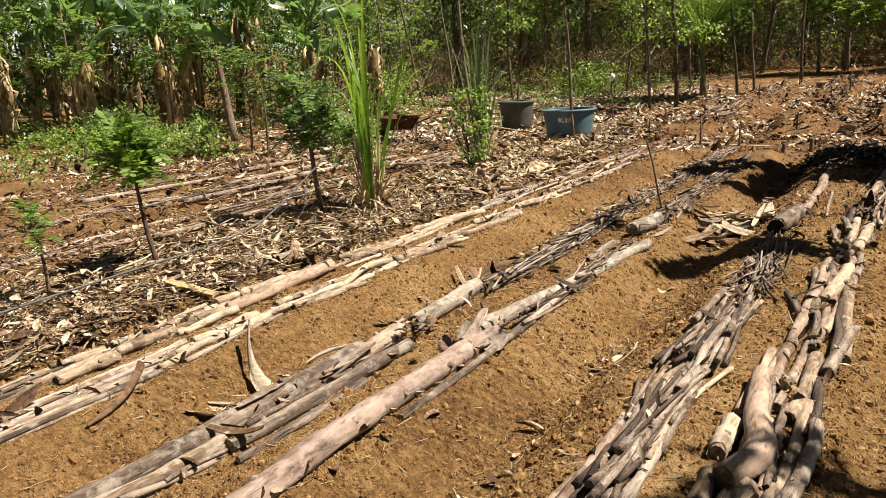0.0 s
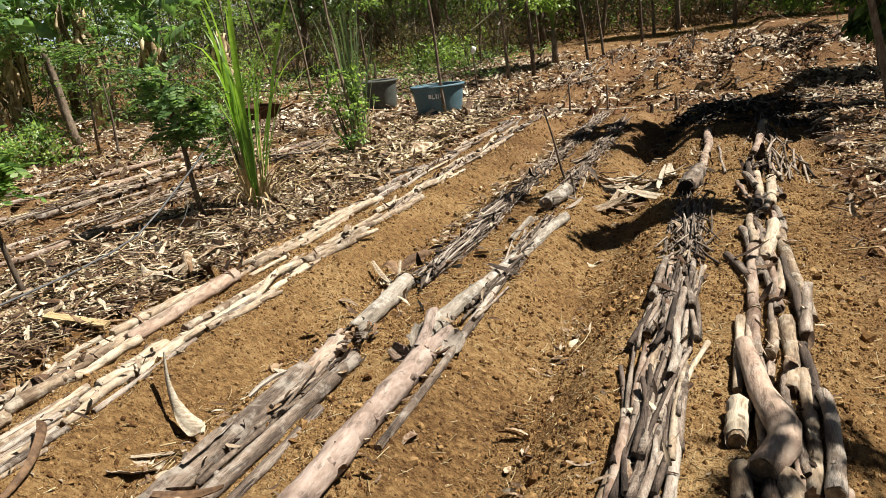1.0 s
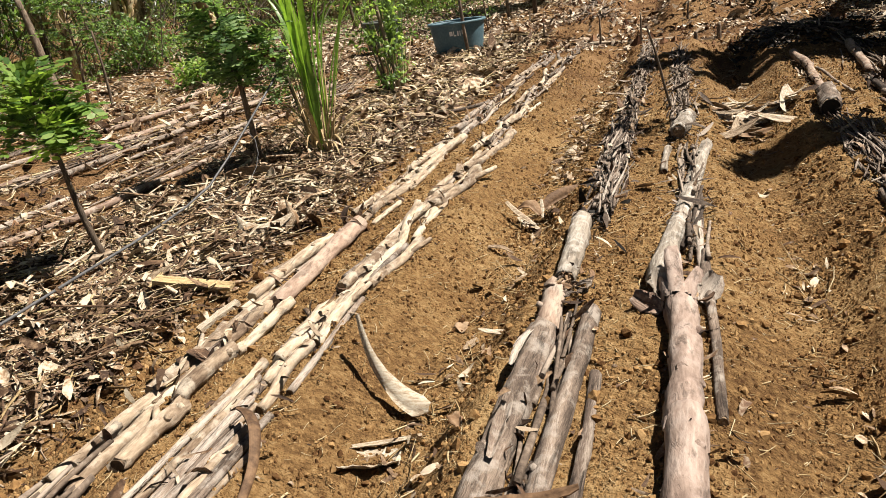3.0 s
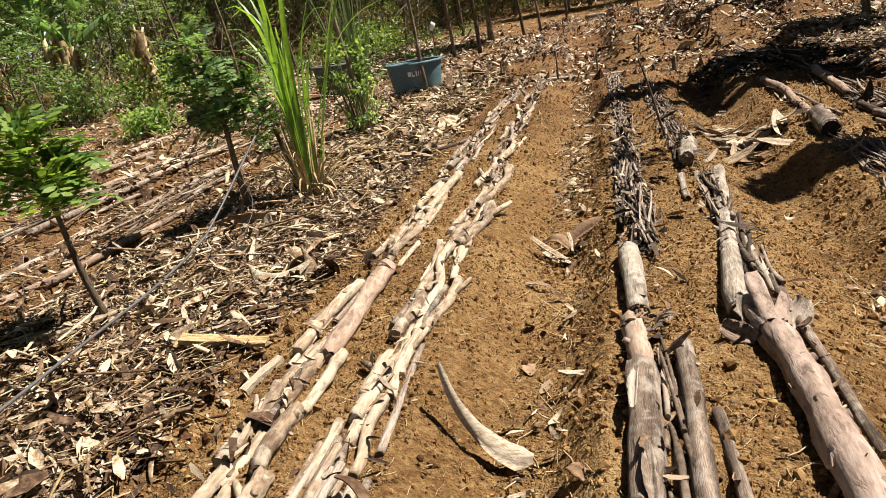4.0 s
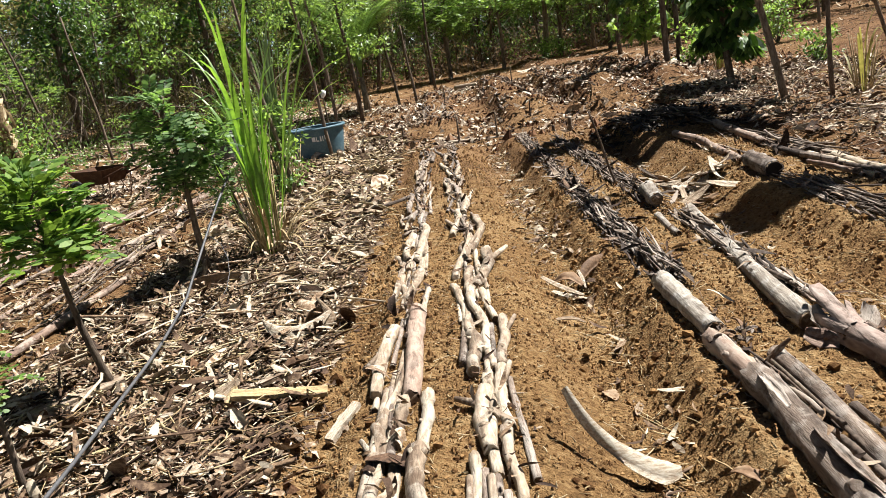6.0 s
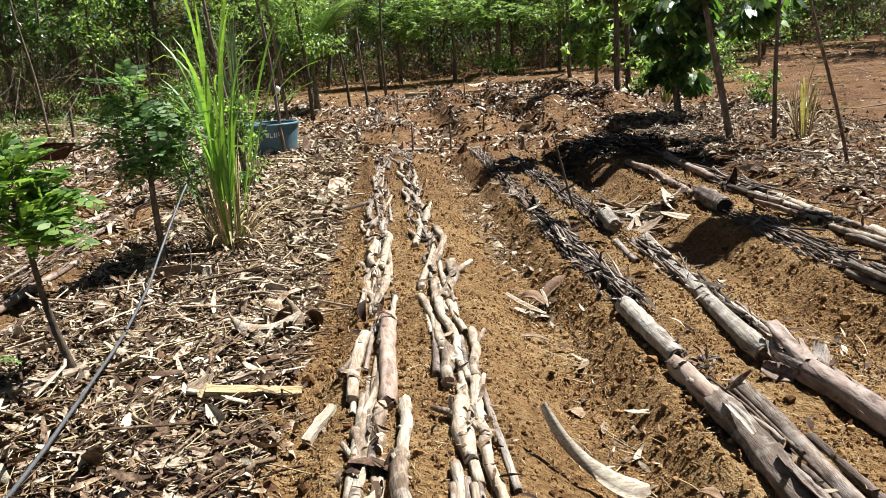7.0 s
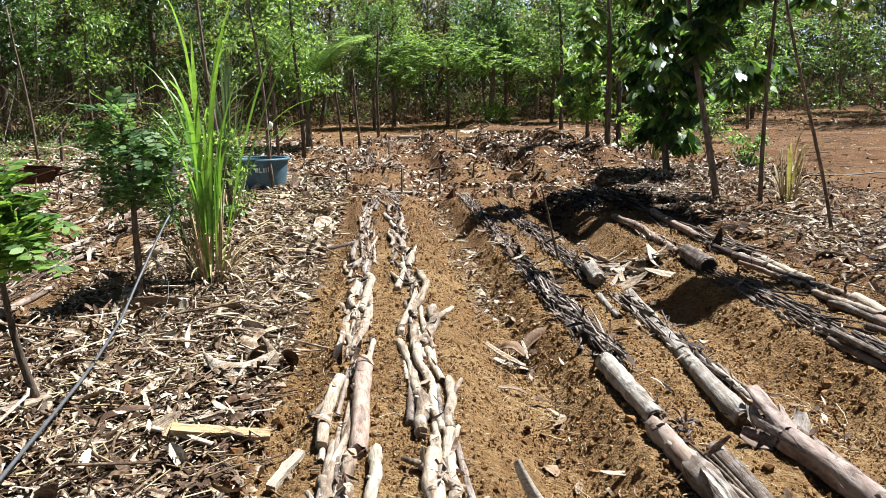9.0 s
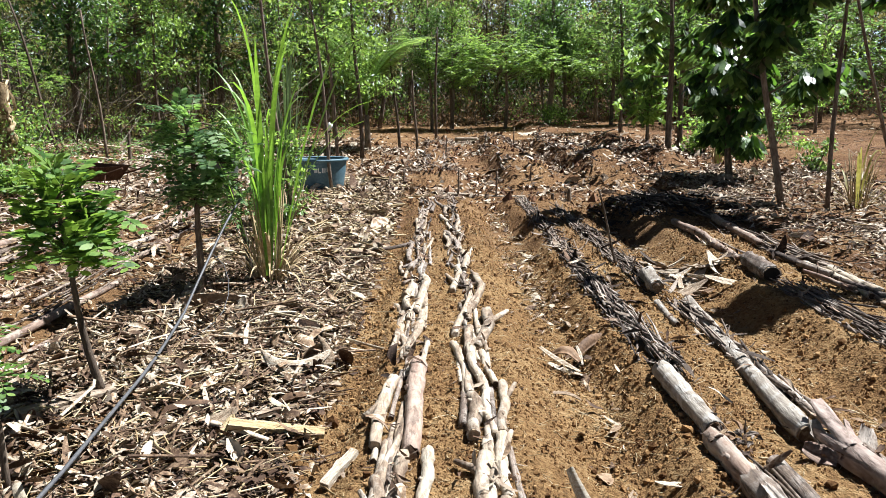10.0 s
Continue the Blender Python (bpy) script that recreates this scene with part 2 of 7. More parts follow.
BROWN_LEAF = material("brown_dry_leaf", (0.08, 0.045, 0.025), (0.27, 0.165, 0.09), 1.2, 9, 0.7, 0.0, vary="island", spread=0.4, glow=(0.38, 0.23, 0.11), third=(0.50, 0.36, 0.22), boost=1.8)
BLADE = material("grass_blade", (0.075, 0.181, 0.025), (0.188, 0.375, 0.0562), 2, 20, 0.4, 0.1, vary="island", spread=0.5, glow=(0.45, 0.78, 0.07), third=(0.36, 0.56, 0.11), spec=0.5)
BLADE_PALE = material("grey_grass_blade", (0.07, 0.12, 0.05), (0.17, 0.25, 0.12), 2, 20, 0.45, 0.1, vary="island", spread=0.4, glow=(0.24, 0.36, 0.12), third=(0.32, 0.38, 0.22), spec=0.45)
BLADE_YELLOW = material("yellow_grass_blade", (0.20, 0.20, 0.04), (0.42, 0.38, 0.12), 2, 20, 0.5, 0.1, vary="island", spread=0.4, glow=(0.5, 0.45, 0.1), third=(0.6, 0.5, 0.3))
BANANA_LEAF = material("banana_leaf", (0.0473, 0.115, 0.0405), (0.128, 0.257, 0.0945), 2, 12, 0.34, 0.2, vary="island", spread=0.55, glow=(0.284, 0.54, 0.108), third=(0.27, 0.432, 0.203), spec=0.65)
BANANA_STEM = material("banana_stem", (0.108, 0.0675, 0.0351), (0.459, 0.338, 0.176), 3, 18, 0.6, 0.3, (4, 4, 0.6), "object", 0.3, third=(0.783, 0.634, 0.378), boost=1.6)
DEAD_LEAF = material("dead_banana_leaf", (0.213, 0.138, 0.0688), (0.725, 0.55, 0.312), 3, 18, 0.8, 0.3, vary="object", spread=0.55, glow=(0.775, 0.587, 0.288), third=(1.19, 1, 0.675), boost=1.6)
HOSE = material("dusty_hose", (0.06, 0.062, 0.068), (0.19, 0.19, 0.20), 10, 60, 0.55, 0.05, spec=0.4)
YELLOW_WOOD = material("yellow_wood", (0.405, 0.265, 0.125), (0.80, 0.60, 0.32), 6, 40, 0.85, 0.7, (1, 8, 8), third=(0.92, 0.76, 0.48), cracks=0.5)
TUB_BLUE = material("blue_plastic", (0.075, 0.15, 0.19), (0.14, 0.25, 0.31), 3, 30, 0.55, 0.1, third=(0.26, 0.36, 0.40))
TUB_GREY = material("grey_plastic", (0.07, 0.078, 0.07), (0.13, 0.145, 0.13), 3, 30, 0.65, 0.1, third=(0.21, 0.22, 0.20))
WHITE = material("white_paint", (0.95, 0.98, 0.98), (1.35, 1.35, 1.35), 8, 60, 0.7, 0.1)
RUST = material("rusty_steel", (0.0372, 0.0186, 0.0112), (0.118, 0.0558, 0.0279), 6, 50, 0.8, 0.5, third=(0.186, 0.112, 0.0682), metallic=0.3)
RUBBER = material("black_rubber", (0.012, 0.012, 0.013), (0.035, 0.035, 0.037), 10, 60, 0.55, 0.1, spec=0.4)
LEAF_BLACK = material("black_leaf", (0.008, 0.007, 0.006), (0.03, 0.025, 0.02), 8, 50, 0.8, 0.3, vary="island", spread=0.4, third=(0.12, 0.10, 0.085))
TWIG = material("dry_twig", (0.055, 0.04, 0.032), (0.22, 0.165, 0.125), 5, 40, 0.9, 0.6, vary="island", spread=0.45, third=(0.46, 0.38, 0.31))
BRUSH = material("dry_brush", (0.10, 0.075, 0.055), (0.30, 0.24, 0.18), 3, 30, 0.9, 0.3, vary="island", spread=0.5, third=(0.48, 0.42, 0.34))
# near-black colour that paints the shade inside hollow log ends
HOLLOW_SHADE = material("hollow_shade", (0.012, 0.009, 0.007), (0.04, 0.03, 0.022), 8, 50, 0.95, 0.5)


# ---- building helpers ----
rng = np.random.default_rng(7)


def mesh_of(name, V, F, mat, smooth=False):
    """A mesh; smooth shading leaves the caps of tubes flat."""
    me = bpy.data.meshes.new(name)
    me.from_pydata(np.asarray(V, float).tolist(), [], [list(map(int, f)) for f in F])
    me.materials.append(mat)
    if smooth:
        me.polygons.foreach_set("use_smooth", [p.loop_total <= 4 for p in me.polygons])
    me.update()
    return me


def part(name, me, parent=None, label="", m=None):
    ob = new(name, me)
    if m is not None:
        ob.matrix_basis = m
    ob.parent = parent
    if label:
        ob["label"] = label
    return ob


class Soup:
    """Gathers vertices and faces for one mesh."""

    def __init__(self):
        self.v, self.f, self.n = [], [], 0

    def add(self, V, F):
        V = np.asarray(V, float).reshape(-1, 3)
        self.v.append(V)
        self.f += [[i + self.n for i in face] for face in F]
        self.n += len(V)

    def mesh(self, name, mat, smooth=False):
        return mesh_of(name, np.concatenate(self.v), self.f, mat, smooth)


def tube(P, R, sides=8, rough=0.0, seed=0, caps=True):
    """A tube through the points P with the radii R; rough makes its skin uneven."""
    P = np.asarray(P, float)
    R = np.broadcast_to(np.asarray(R, float), (len(P),))
    rs = np.random.default_rng(seed)
    T = np.gradient(P, axis=0)
    T /= np.linalg.norm(T, axis=1)[:, None] + 1e-9
    ref = np.array([0, 0, 1.0]) if abs(T[0, 2]) < 0.8 else np.array([1.0, 0, 0])
    A = np.cross(T, ref)
    A /= np.linalg.norm(A, axis=1)[:, None]
    B = np.cross(T, A)
    ang = np.linspace(0, 2 * math.pi, sides, endpoint=False)
    lobes = 1 + rough * rs.normal(0, 0.6, sides)
    k = lobes[None, :] * (1 + rough * rs.normal(0, 0.5, (len(P), sides)))
    V = P[:, None, :] + (R[:, None] * k)[:, :, None] * (np.cos(ang)[None, :, None] * A[:, None, :] + np.sin(ang)[None, :, None] * B[:, None, :])
    F = [[i * sides + j, i * sides + (j + 1) % sides, (i + 1) * sides + (j + 1) % sides, (i + 1) * sides + j]
         for i in range(len(P) - 1) for j in range(sides)]
    if caps:
        F += [list(range(sides))[::-1], [(len(P) - 1) * sides + j for j in range(sides)]]
    return V.reshape(-1, 3), F


def vnoise(x, y, cell, seed=0):
    """Smooth value noise from -1 to 1, by numpy."""
    x, y = np.asarray(x, float) / cell, np.asarray(y, float) / cell
    xi, yi = np.floor(x).astype(np.int64), np.floor(y).astype(np.int64)
    fx, fy = x - xi, y - yi
    fx, fy = fx * fx * (3 - 2 * fx), fy * fy * (3 - 2 * fy)

    def h(a, b):
        k = (a * 374761393 + b * 668265263 + seed * 974634777) & 0x7FFFFFFF
        k = ((k ^ (k >> 13)) * 1274126177) & 0x7FFFFFFF
        return ((k ^ (k >> 16)) & 0xFFFF) / 32767.5 - 1

    return (h(xi, yi) * (1 - fx) + h(xi + 1, yi) * fx) * (1 - fy) + (h(xi, yi + 1) * (1 - fx) + h(xi + 1, yi + 1) * fx) * fy


def step(a, b, x):
    t = np.clip((x - a) / (b - a), 0, 1)
    return t * t * (3 - 2 * t)


# beds: middle, half width, first y, last y, height over the furrows
BEDS = [(-3.25, 0.48, -3, 13.5, 0.13), (-4.75, 0.48, -2, 15.0, 0.13), (-6.3, 0.5, -1, 15.0, 0.13), (-7.8, 0.5, 0, 14.0, 0.12),
        (0.05, 0.5, 16.6, 30.0, 0.24), (1.9, 0.5, 16.8, 29.0, 0.36), (3.6, 0.5, 16.6, 28.0, 0.40), (5.2, 0.5, 17.5, 27.0, 0.28)]


def ground(x, y):
    """The height of the soil."""
    x, y = np.asarray(x, float), np.asarray(y, float)
    z = -0.20 + 0.0 * x + 0.06 * np.maximum(step(14.6, 16.0, y), 0.0 * x)
    wob = 0.05 * vnoise(x * 0, y, 1.7, 3)
    for c, w, y0, y1, h in BEDS:
        d = np.abs(x - c - wob) / w
        z = z + (h + 0.06) * np.exp(-(d ** 4.2) * 0.8) * step(y0 - 0.4, y0 + 0.3, y) * (1 - step(y1 - 0.3, y1 + 0.5, y))
    strip = step(-2.75, -2.45, x) * (1 - step(-0.62, -0.3, x)) * (1 - step(18, 20, y))
    z = z + 0.19 * strip
    z = z + 0.19 * step(4.0, 4.5, x)
    # the three near beds: flat tops, furrows with a gentle and a steep bank
    bed = 0.015 + 0.0 * x
    for top0, floor0, floor1, top1, deep in ((-0.62, -0.46, -0.40, -0.26, 0.085), (0.50, 0.82, 1.03, 1.25, 0.185), (2.06, 2.36, 2.52, 2.84, 0.20), (3.78, 3.94, 4.04, 4.3, 0.09)):
        d = x - wob
        a = np.minimum(np.clip((d - top0) / (floor0 - top0), 0, 1), np.clip((top1 - d) / (top1 - floor1), 0, 1))
        bed = bed - deep * (0.75 * a + 0.25 * a * a * (3 - 2 * a))
    near = step(-0.62, -0.42, x) * (1 - step(4.05, 4.35, x)) * (1 - step(13.3, 14.4, y))
    z = z * (1 - near) + bed * near
    # heap of earth and hollows by the end of the third bed
    for px, py, s, h in ((3.35, 12.2, 0.7, 0.12), (4.2, 12.9, 0.5, 0.16), (2.7, 17.6, 0.6, 0.22), (4.3, 18.5, 0.8, 0.25)):
        z = z + h * np.exp(-(((x - px) ** 2 + (y - py) ** 2) / s ** 2) ** 1.3)
    z = z + 0.014 * np.clip(y - 15, 0, 30) + 0.05 * np.clip(y - 45, 0, 60) + 0.04 * np.clip(-x - 9, 0, 20) + 0.02 * np.clip(x - 9, 0, 30)
    far = step(60, 160, np.hypot(x, y))
    z = z + 0.05 * vnoise(x, y, 2.3, 1) * step(12, 20, np.hypot(x, y)) + 0.012 * vnoise(x, y, 0.5, 2) + far * 3 * vnoise(x, y, 40, 4)
    fine = 0.013 * vnoise(x, y, 0.17, 5) + 0.009 * vnoise(x, y, 0.075, 6)
    return z + fine * (1 - step(16, 24, np.hypot(x, y)))


def gz(x, y):
    return float(ground(np.array([x]), np.array([y]))[0])


# ---- the ground, one sheet to the horizon ----
def spaced(lo, hi, d, out):
    core = list(np.arange(lo, hi + d / 2, d))
    s, p = d, hi
    up = []
    while p < out:
        s *= 1.11
        p += s
        up.append(p)
    s, p = d, lo
    dn = []
    while p > -out:
        s *= 1.11
        p -= s
        dn.append(p)
    return np.array(dn[::-1] + core + up)


gx = spaced(-0.8, 4.2, 0.019, 420)
gy = spaced(1.7, 7.4, 0.019, 420)
GX, GY = np.meshgrid(gx, gy)
_rough = np.clip(0.65 + 0.5 * vnoise(GX, GY, 0.35, 12), 0.15, 1.2) * (np.hypot(GX, GY) < 14)
GZ = ground(GX, GY) + (0.007 * vnoise(GX, GY, 0.042, 9) + 0.009 * np.abs(vnoise(GX, GY, 0.085, 10)) - 0.004) * _rough
nx, ny = len(gx), len(gy)
idx = np.arange(nx * ny).reshape(ny, nx)
quads = np.stack([idx[:-1, :-1], idx[:-1, 1:], idx[1:, 1:], idx[1:, :-1]], -1).reshape(-1, 4)
soil_mesh = mesh_of("ground", np.stack([GX, GY, GZ], -1).reshape(-1, 3), quads, SOIL, True)
firm = 1 - step(-0.75, -0.45, GX) * (1 - step(3.85, 4.4, GX)) * (1 - 0.75 * step(7.5, 11.5, GY))
firm = np.clip(firm * (0.85 + 0.3 * vnoise(GX, GY, 0.7, 13)) * (1 - 0.35 * step(-0.6, -1.6, GX)), 0, 1)
soil_mesh.attributes.new("firm", "FLOAT", "POINT").data.foreach_set("value", firm.reshape(-1).astype(np.float32))
tagged(new("ground", soil_mesh), "reddish brown tilled earth raised into planting beds", "ground", kind="structure")

# ---- hazy sky low over the horizon ----
HAZE = bpy.data.materials.new("bright_haze")
HAZE.use_nodes = True
_h = HAZE.node_tree.nodes
_h.remove(_h["Principled BSDF"])
_glow, _cloud, _tint, _at = _h.new("ShaderNodeEmission"), _h.new("ShaderNodeTexNoise"), _h.new("ShaderNodeValToRGB"), _h.new("ShaderNodeTexCoord")
_cloud.inputs["Scale"].default_value, _cloud.inputs["Detail"].default_value = 0.012, 5
_tint.color_ramp.elements[0].color, _tint.color_ramp.elements[1].color = (0.24, 0.32, 0.38, 1), (0.43, 0.46, 0.48, 1)
_tint.color_ramp.elements[0].position, _tint.color_ramp.elements[1].position = 0.4, 0.62
HAZE.node_tree.links.new(_at.outputs["Object"], _cloud.inputs["Vector"])
HAZE.node_tree.links.new(_cloud.outputs["Fac"], _tint.inputs["Fac"])
HAZE.node_tree.links.new(_tint.outputs["Color"], _glow.inputs["Color"])
HAZE.node_tree.links.new(_glow.outputs["Emission"], _h["Material Output"].inputs["Surface"])
_a = np.linspace(0, 2 * math.pi, 64, endpoint=False)
_ring = np.concatenate([np.stack([r * np.cos(_a), r * np.sin(_a), np.full(64, z)], 1) for r, z in ((395, -20), (395, 45), (392, 84))])
_quads = [[i * 64 + j, i * 64 + (j + 1) % 64, (i + 1) * 64 + (j + 1) % 64, (i + 1) * 64 + j] for i in range(2) for j in range(64)]
tagged(new("backdrop", mesh_of("backdrop", _ring, _quads, HAZE, True)), "pale hazy sky low over the horizon", "sky", kind="structure")


# ---- logs and sticks that edge the beds ----
_log_count = [0]


def log_mesh(length, r0, r1, seed, mat, sides=12, rough=0.06, bend=0.03, rings=14):
    """A crooked branch along x, with uneven, ridged bark."""
    rs = np.random.default_rng(seed)
    u = np.linspace(0, 1, rings)
    turn = np.cumsum(rs.normal(0, 1, (rings, 2)), 0)
    for _ in range(3):
        turn[1:-1] = (turn[:-2] + 2 * turn[1:-1] + turn[2:]) / 4
    turn -= turn[:1] + (turn[-1:] - turn[:1]) * u[:, None]
    turn *= 0.35 * bend * length / (np.abs(turn).max() + 1e-6) * np.array([1.0, 0.5])
    ph = rs.uniform(0, 6.28, 2)
    arc = bend * length * 0.3 * np.stack([np.sin(u * 3.1 + ph[0]), 0.4 * np.sin(u * 4.2 + ph[1])], 1)
    P = np.concatenate([((u - 0.5) * length)[:, None], turn + arc - arc.mean(0)], 1)
    R = (r0 + (r1 - r0) * u) * (1 + 0.035 * rs.normal(0, 1, rings))
    for _ in range(2):
        R *= 1 + rs.uniform(0.08, 0.2) * np.exp(-((u - rs.uniform(0, 1)) / 0.05) ** 2)
    V, F = tube(P, R, sides, rough, seed)
    V += rs.normal(0, 0.02 * r0, V.shape)
    V[:sides, 0] += rs.normal(0, 0.15 * r0, sides)
    V[-sides:, 0] += rs.normal(0, 0.25 * r0, sides)
    return mesh_of("log", V, F, mat, True), P, R


def stub_mesh(P, R, k, rs, mat, long=1.0):
    """A knot or the stub of a side branch."""
    a = rs.uniform(0.2, 2.9)
    d = unit(np.array([rs.uniform(-0.9, 0.9), math.cos(a), math.sin(a)]))
    rr = R[k] * rs.uniform(0.28, 0.42)
    V, F = tube([P[k] + d * R[k] * 0.6, P[k] + d * R[k] * 1.0, P[k] + d * R[k] * (1.15 + 0.25 * long)], [rr * 1.5, rr * 1.1, rr * 0.8], 8, 0.15, int(rs.integers(9999)))
    return mesh_of("branch_stub", V, F, mat, True)


def unit(v):
    return v / (np.linalg.norm(v, axis=-1, keepdims=True) + 1e-9)


def cut_end(P, R, i, j, seed):
    """A slightly ragged sawn disc just proud of a log's end."""
    d = P[i] - P[j]
    d /= np.linalg.norm(d)
    V, F = tube([P[i] - d * R[i] * 0.4, P[i] + d * R[i] * 0.10], [R[i] * 0.9, R[i] * 0.86], 12, 0.04, seed)
    return mesh_of("cut_end", V, F, CUT_SHADED)


def place_log(x0, y0, x1, y1, r, mat, label, group, name="log", lift=0.0, knots=0, bend=0.025, rough=0.07, taper=0.85, sides=12, fork=0):
    _log_count[0] += 1
    seed = 100 + _log_count[0]
    L = math.hypot(x1 - x0, y1 - y0)
    me, P, R = log_mesh(L, r, r * taper, seed, mat, sides, rough, bend)
    z0, z1 = gz(x0, y0) + r * 0.8, gz(x1, y1) + r * taper * 0.8
    yaw = math.degrees(math.atan2(y1 - y0, x1 - x0))
    pitch = -math.degrees(math.atan2(z1 - z0, L))
    ob = new(name, me)
    ob.matrix_basis = pose((x0 + x1) / 2, (y0 + y1) / 2, (z0 + z1) / 2 + lift, rng.uniform(-25, 25), pitch, yaw)
    tagged(ob, label, "log", group)
    part("cut_end", cut_end(P, R, 0, 1, seed), ob, "sawn log end")
    part("cut_end", cut_end(P, R, -1, -2, seed + 1), ob, "sawn log end")
    rs = np.random.default_rng(seed)
    for _ in range(knots):
        part("branch_stub", stub_mesh(P, R, int(rs.integers(2, len(P) - 2)), rs, mat, rs.uniform(0, 1.2)), ob)
    for _ in range(fork):
        k = int(rs.integers(3, len(P) - 4))
        way = (1 if rs.random() < 0.5 else -1) * np.array([1.0, 0, 0])
        out = np.array([0, rs.choice([-1, 1]), rs.uniform(0.0, 0.5)])
        q = [P[k], P[k] + way * L * 0.12 + out * r * 1.1, P[k] + way * L * rs.uniform(0.24, 0.34) + out * r * rs.uniform(1.8, 3.2)]
        part("side_branch", mesh_of("side_branch", *tube(q, [R[k] * 0.72, R[k] * 0.58, R[k] * 0.42], 8, 0.09, seed + 3), mat, True), ob)
    return ob


ROW_A = [(-0.04, 7.64, -0.09, 6.34, .036), (-0.15, 7.20, -0.16, 6.35, .030), (-0.24, 6.62, -0.20, 5.32, .024), (-0.15, 6.43, -0.15, 5.25, .028),
         (-0.07, 6.34, -0.10, 5.31, .031), (-0.01, 5.66, -0.01, 5.13, .018), (-0.20, 4.85, -0.19, 3.91, .033), (-0.115, 4.61, -0.14, 3.55, .022),
         (-0.09, 3.84, -0.09, 3.43, .030), (0.02, 3.86, 0.02, 3.35, .030), (-0.20, 3.60, -0.15, 2.98, .029), (-0.01, 3.35, 0.02, 2.90, .037),
         (0.05, 2.88, 0.04, 2.50, .036), (-0.12, 2.95, -0.15, 2.40, .028), (-0.05, 2.85, -0.03, 2.36, .026)]
ROW_B = [(0.34, 8.72, 0.34, 7.72, .036), (0.25, 7.86, 0.23, 6.94, .033), (0.45, 7.58, 0.33, 6.29, .033), (0.29, 6.73, 0.20, 5.77, .030),
         (0.43, 6.19, 0.33, 5.37, .038), (0.32, 5.90, 0.25, 5.35, .028), (0.20, 5.51, 0.25, 4.57, .027), (0.29, 5.44, 0.32, 4.62, .030),
         (0.37, 5.33, 0.39, 4.74, .027), (0.24, 4.55, 0.26, 4.02, .036), (0.335, 4.63, 0.33, 4.01, .026), (0.415, 4.74, 0.39, 4.04, .027),
         (0.37, 3.98, 0.36, 3.43, .029), (0.29, 3.80, 0.26, 3.26, .036), (0.36, 3.42, 0.35, 2.92, .024), (0.20, 3.25, 0.21, 2.70, .022)]
for row in ROW_A:
    place_log(*row, BARK_PALE, "weathered branch log edging a planting bed", "logs edging the beds", knots=1 + int(row[4] > 0.028), bend=0.085, rough=0.11, fork=int(rng.random() < 0.5))
place_log(-0.045, 4.98, -0.05, 3.87, .050, BARK_ROSE, "stout pinkish branch log with a broken collar", "logs edging the beds", knots=2, bend=0.02)
for row in ROW_B:
    place_log(*row, BARK_PALE, "pale peeled branch log edging a planting bed", "logs edging the beds", knots=1 + int(row[4] > 0.032), bend=0.095, sides=12, rough=0.12, fork=int(rng.random() < 0.5))
for k in range(13):
    x, y = 0.19 + 0.024 * k, 3.18 - 0.04 * k + rng.uniform(-0.12, 0.12)
    place_log(x, y, x + 0.012 - 0.03 + rng.normal(0, 0.008), y - rng.uniform(0.95, 1.25), rng.uniform(0.011, 0.017), BARK_GREY if k % 3 else BARK_PALE,
              "thin straight branch in a bundle on the bed", "logs edging the beds", bend=0.012, sides=8, lift=0.012 * (k % 2))
# the far stretch of the first two rows: shorter, crooked pieces
for c, y0 in ((-0.12, 7.4), (0.27, 8.0)):
    y = y0
    while y < 14.6:
        L = rng.uniform(0.6, 1.2)
        for k in range(3):
            x = c + rng.normal(0, 0.04) + (k - 1) * 0.06
            yy = y + rng.uniform(-0.2, 0.3)
            place_log(x, yy, x + rng.normal(0, 0.06), yy + L, rng.uniform(0.014, 0.03), BARK_PALE if rng.random() < 0.6 else BARK_GREY,
                      "crooked branch log edging a planting bed", "logs edging the beds", bend=0.06, knots=1, sides=8, fork=int(rng.random() < 0.3))
        y += L * 0.85
for row, c in ((ROW_A, -0.11), (ROW_B, 0.31)):
    for y in np.arange(2.3, 7.6, 0.42):
        for k in range(2):
            x, L = c + rng.normal(0, 0.055), rng.uniform(0.5, 0.95)
            place_log(x, y + rng.uniform(-0.2, 0.2), x + rng.normal(0, 0.02), y + L, rng.uniform(0.012, 0.024), BARK_PALE if rng.random() < 0.5 else BARK_GREY,
                      "thin weathered branch between the edging logs", "logs edging the beds", bend=0.02, sides=8, lift=-0.004)
# second bed: stout stems near, bundled sticks further on
place_log(1.36, 4.87, 1.38, 4.02, .058, BARK_WHITE, "smooth grey-white stem log on the bed edge", "logs edging the beds", bend=0.012, rough=0.03, sides=16)
place_log(1.34, 3.96, 1.37, 3.42, .050, BARK_PINK, "broken brown stem log with a splintered top", "logs edging the beds", knots=1)
place_log(1.36, 3.50, 1.33, 2.30, .062, BARK_GREY, "thick weathered stem with peeling fibrous skin", "logs edging the beds", knots=1, bend=0.02, rough=0.09, sides=16)
place_log(1.33, 2.35, 1.28, 1.3, .05, BARK_GREY, "weathered stem log at the end of the row", "logs edging the beds", bend=0.02, rough=0.1)
place_log(1.45, 2.4, 1.42, 1.4, .035, BARK_PALE, "weathered stem log at the end of the row", "logs edging the beds", bend=0.02, rough=0.1)
place_log(1.53, 3.72, 1.51, 2.35, .040, BARK_GREY, "grey stem log lying along the bed", "logs edging the beds", bend=0.02, knots=1)
place_log(1.60, 3.2, 1.60, 2.3, .022, BARK_DARK, "thin dark branch beside a stem", "logs edging the beds")
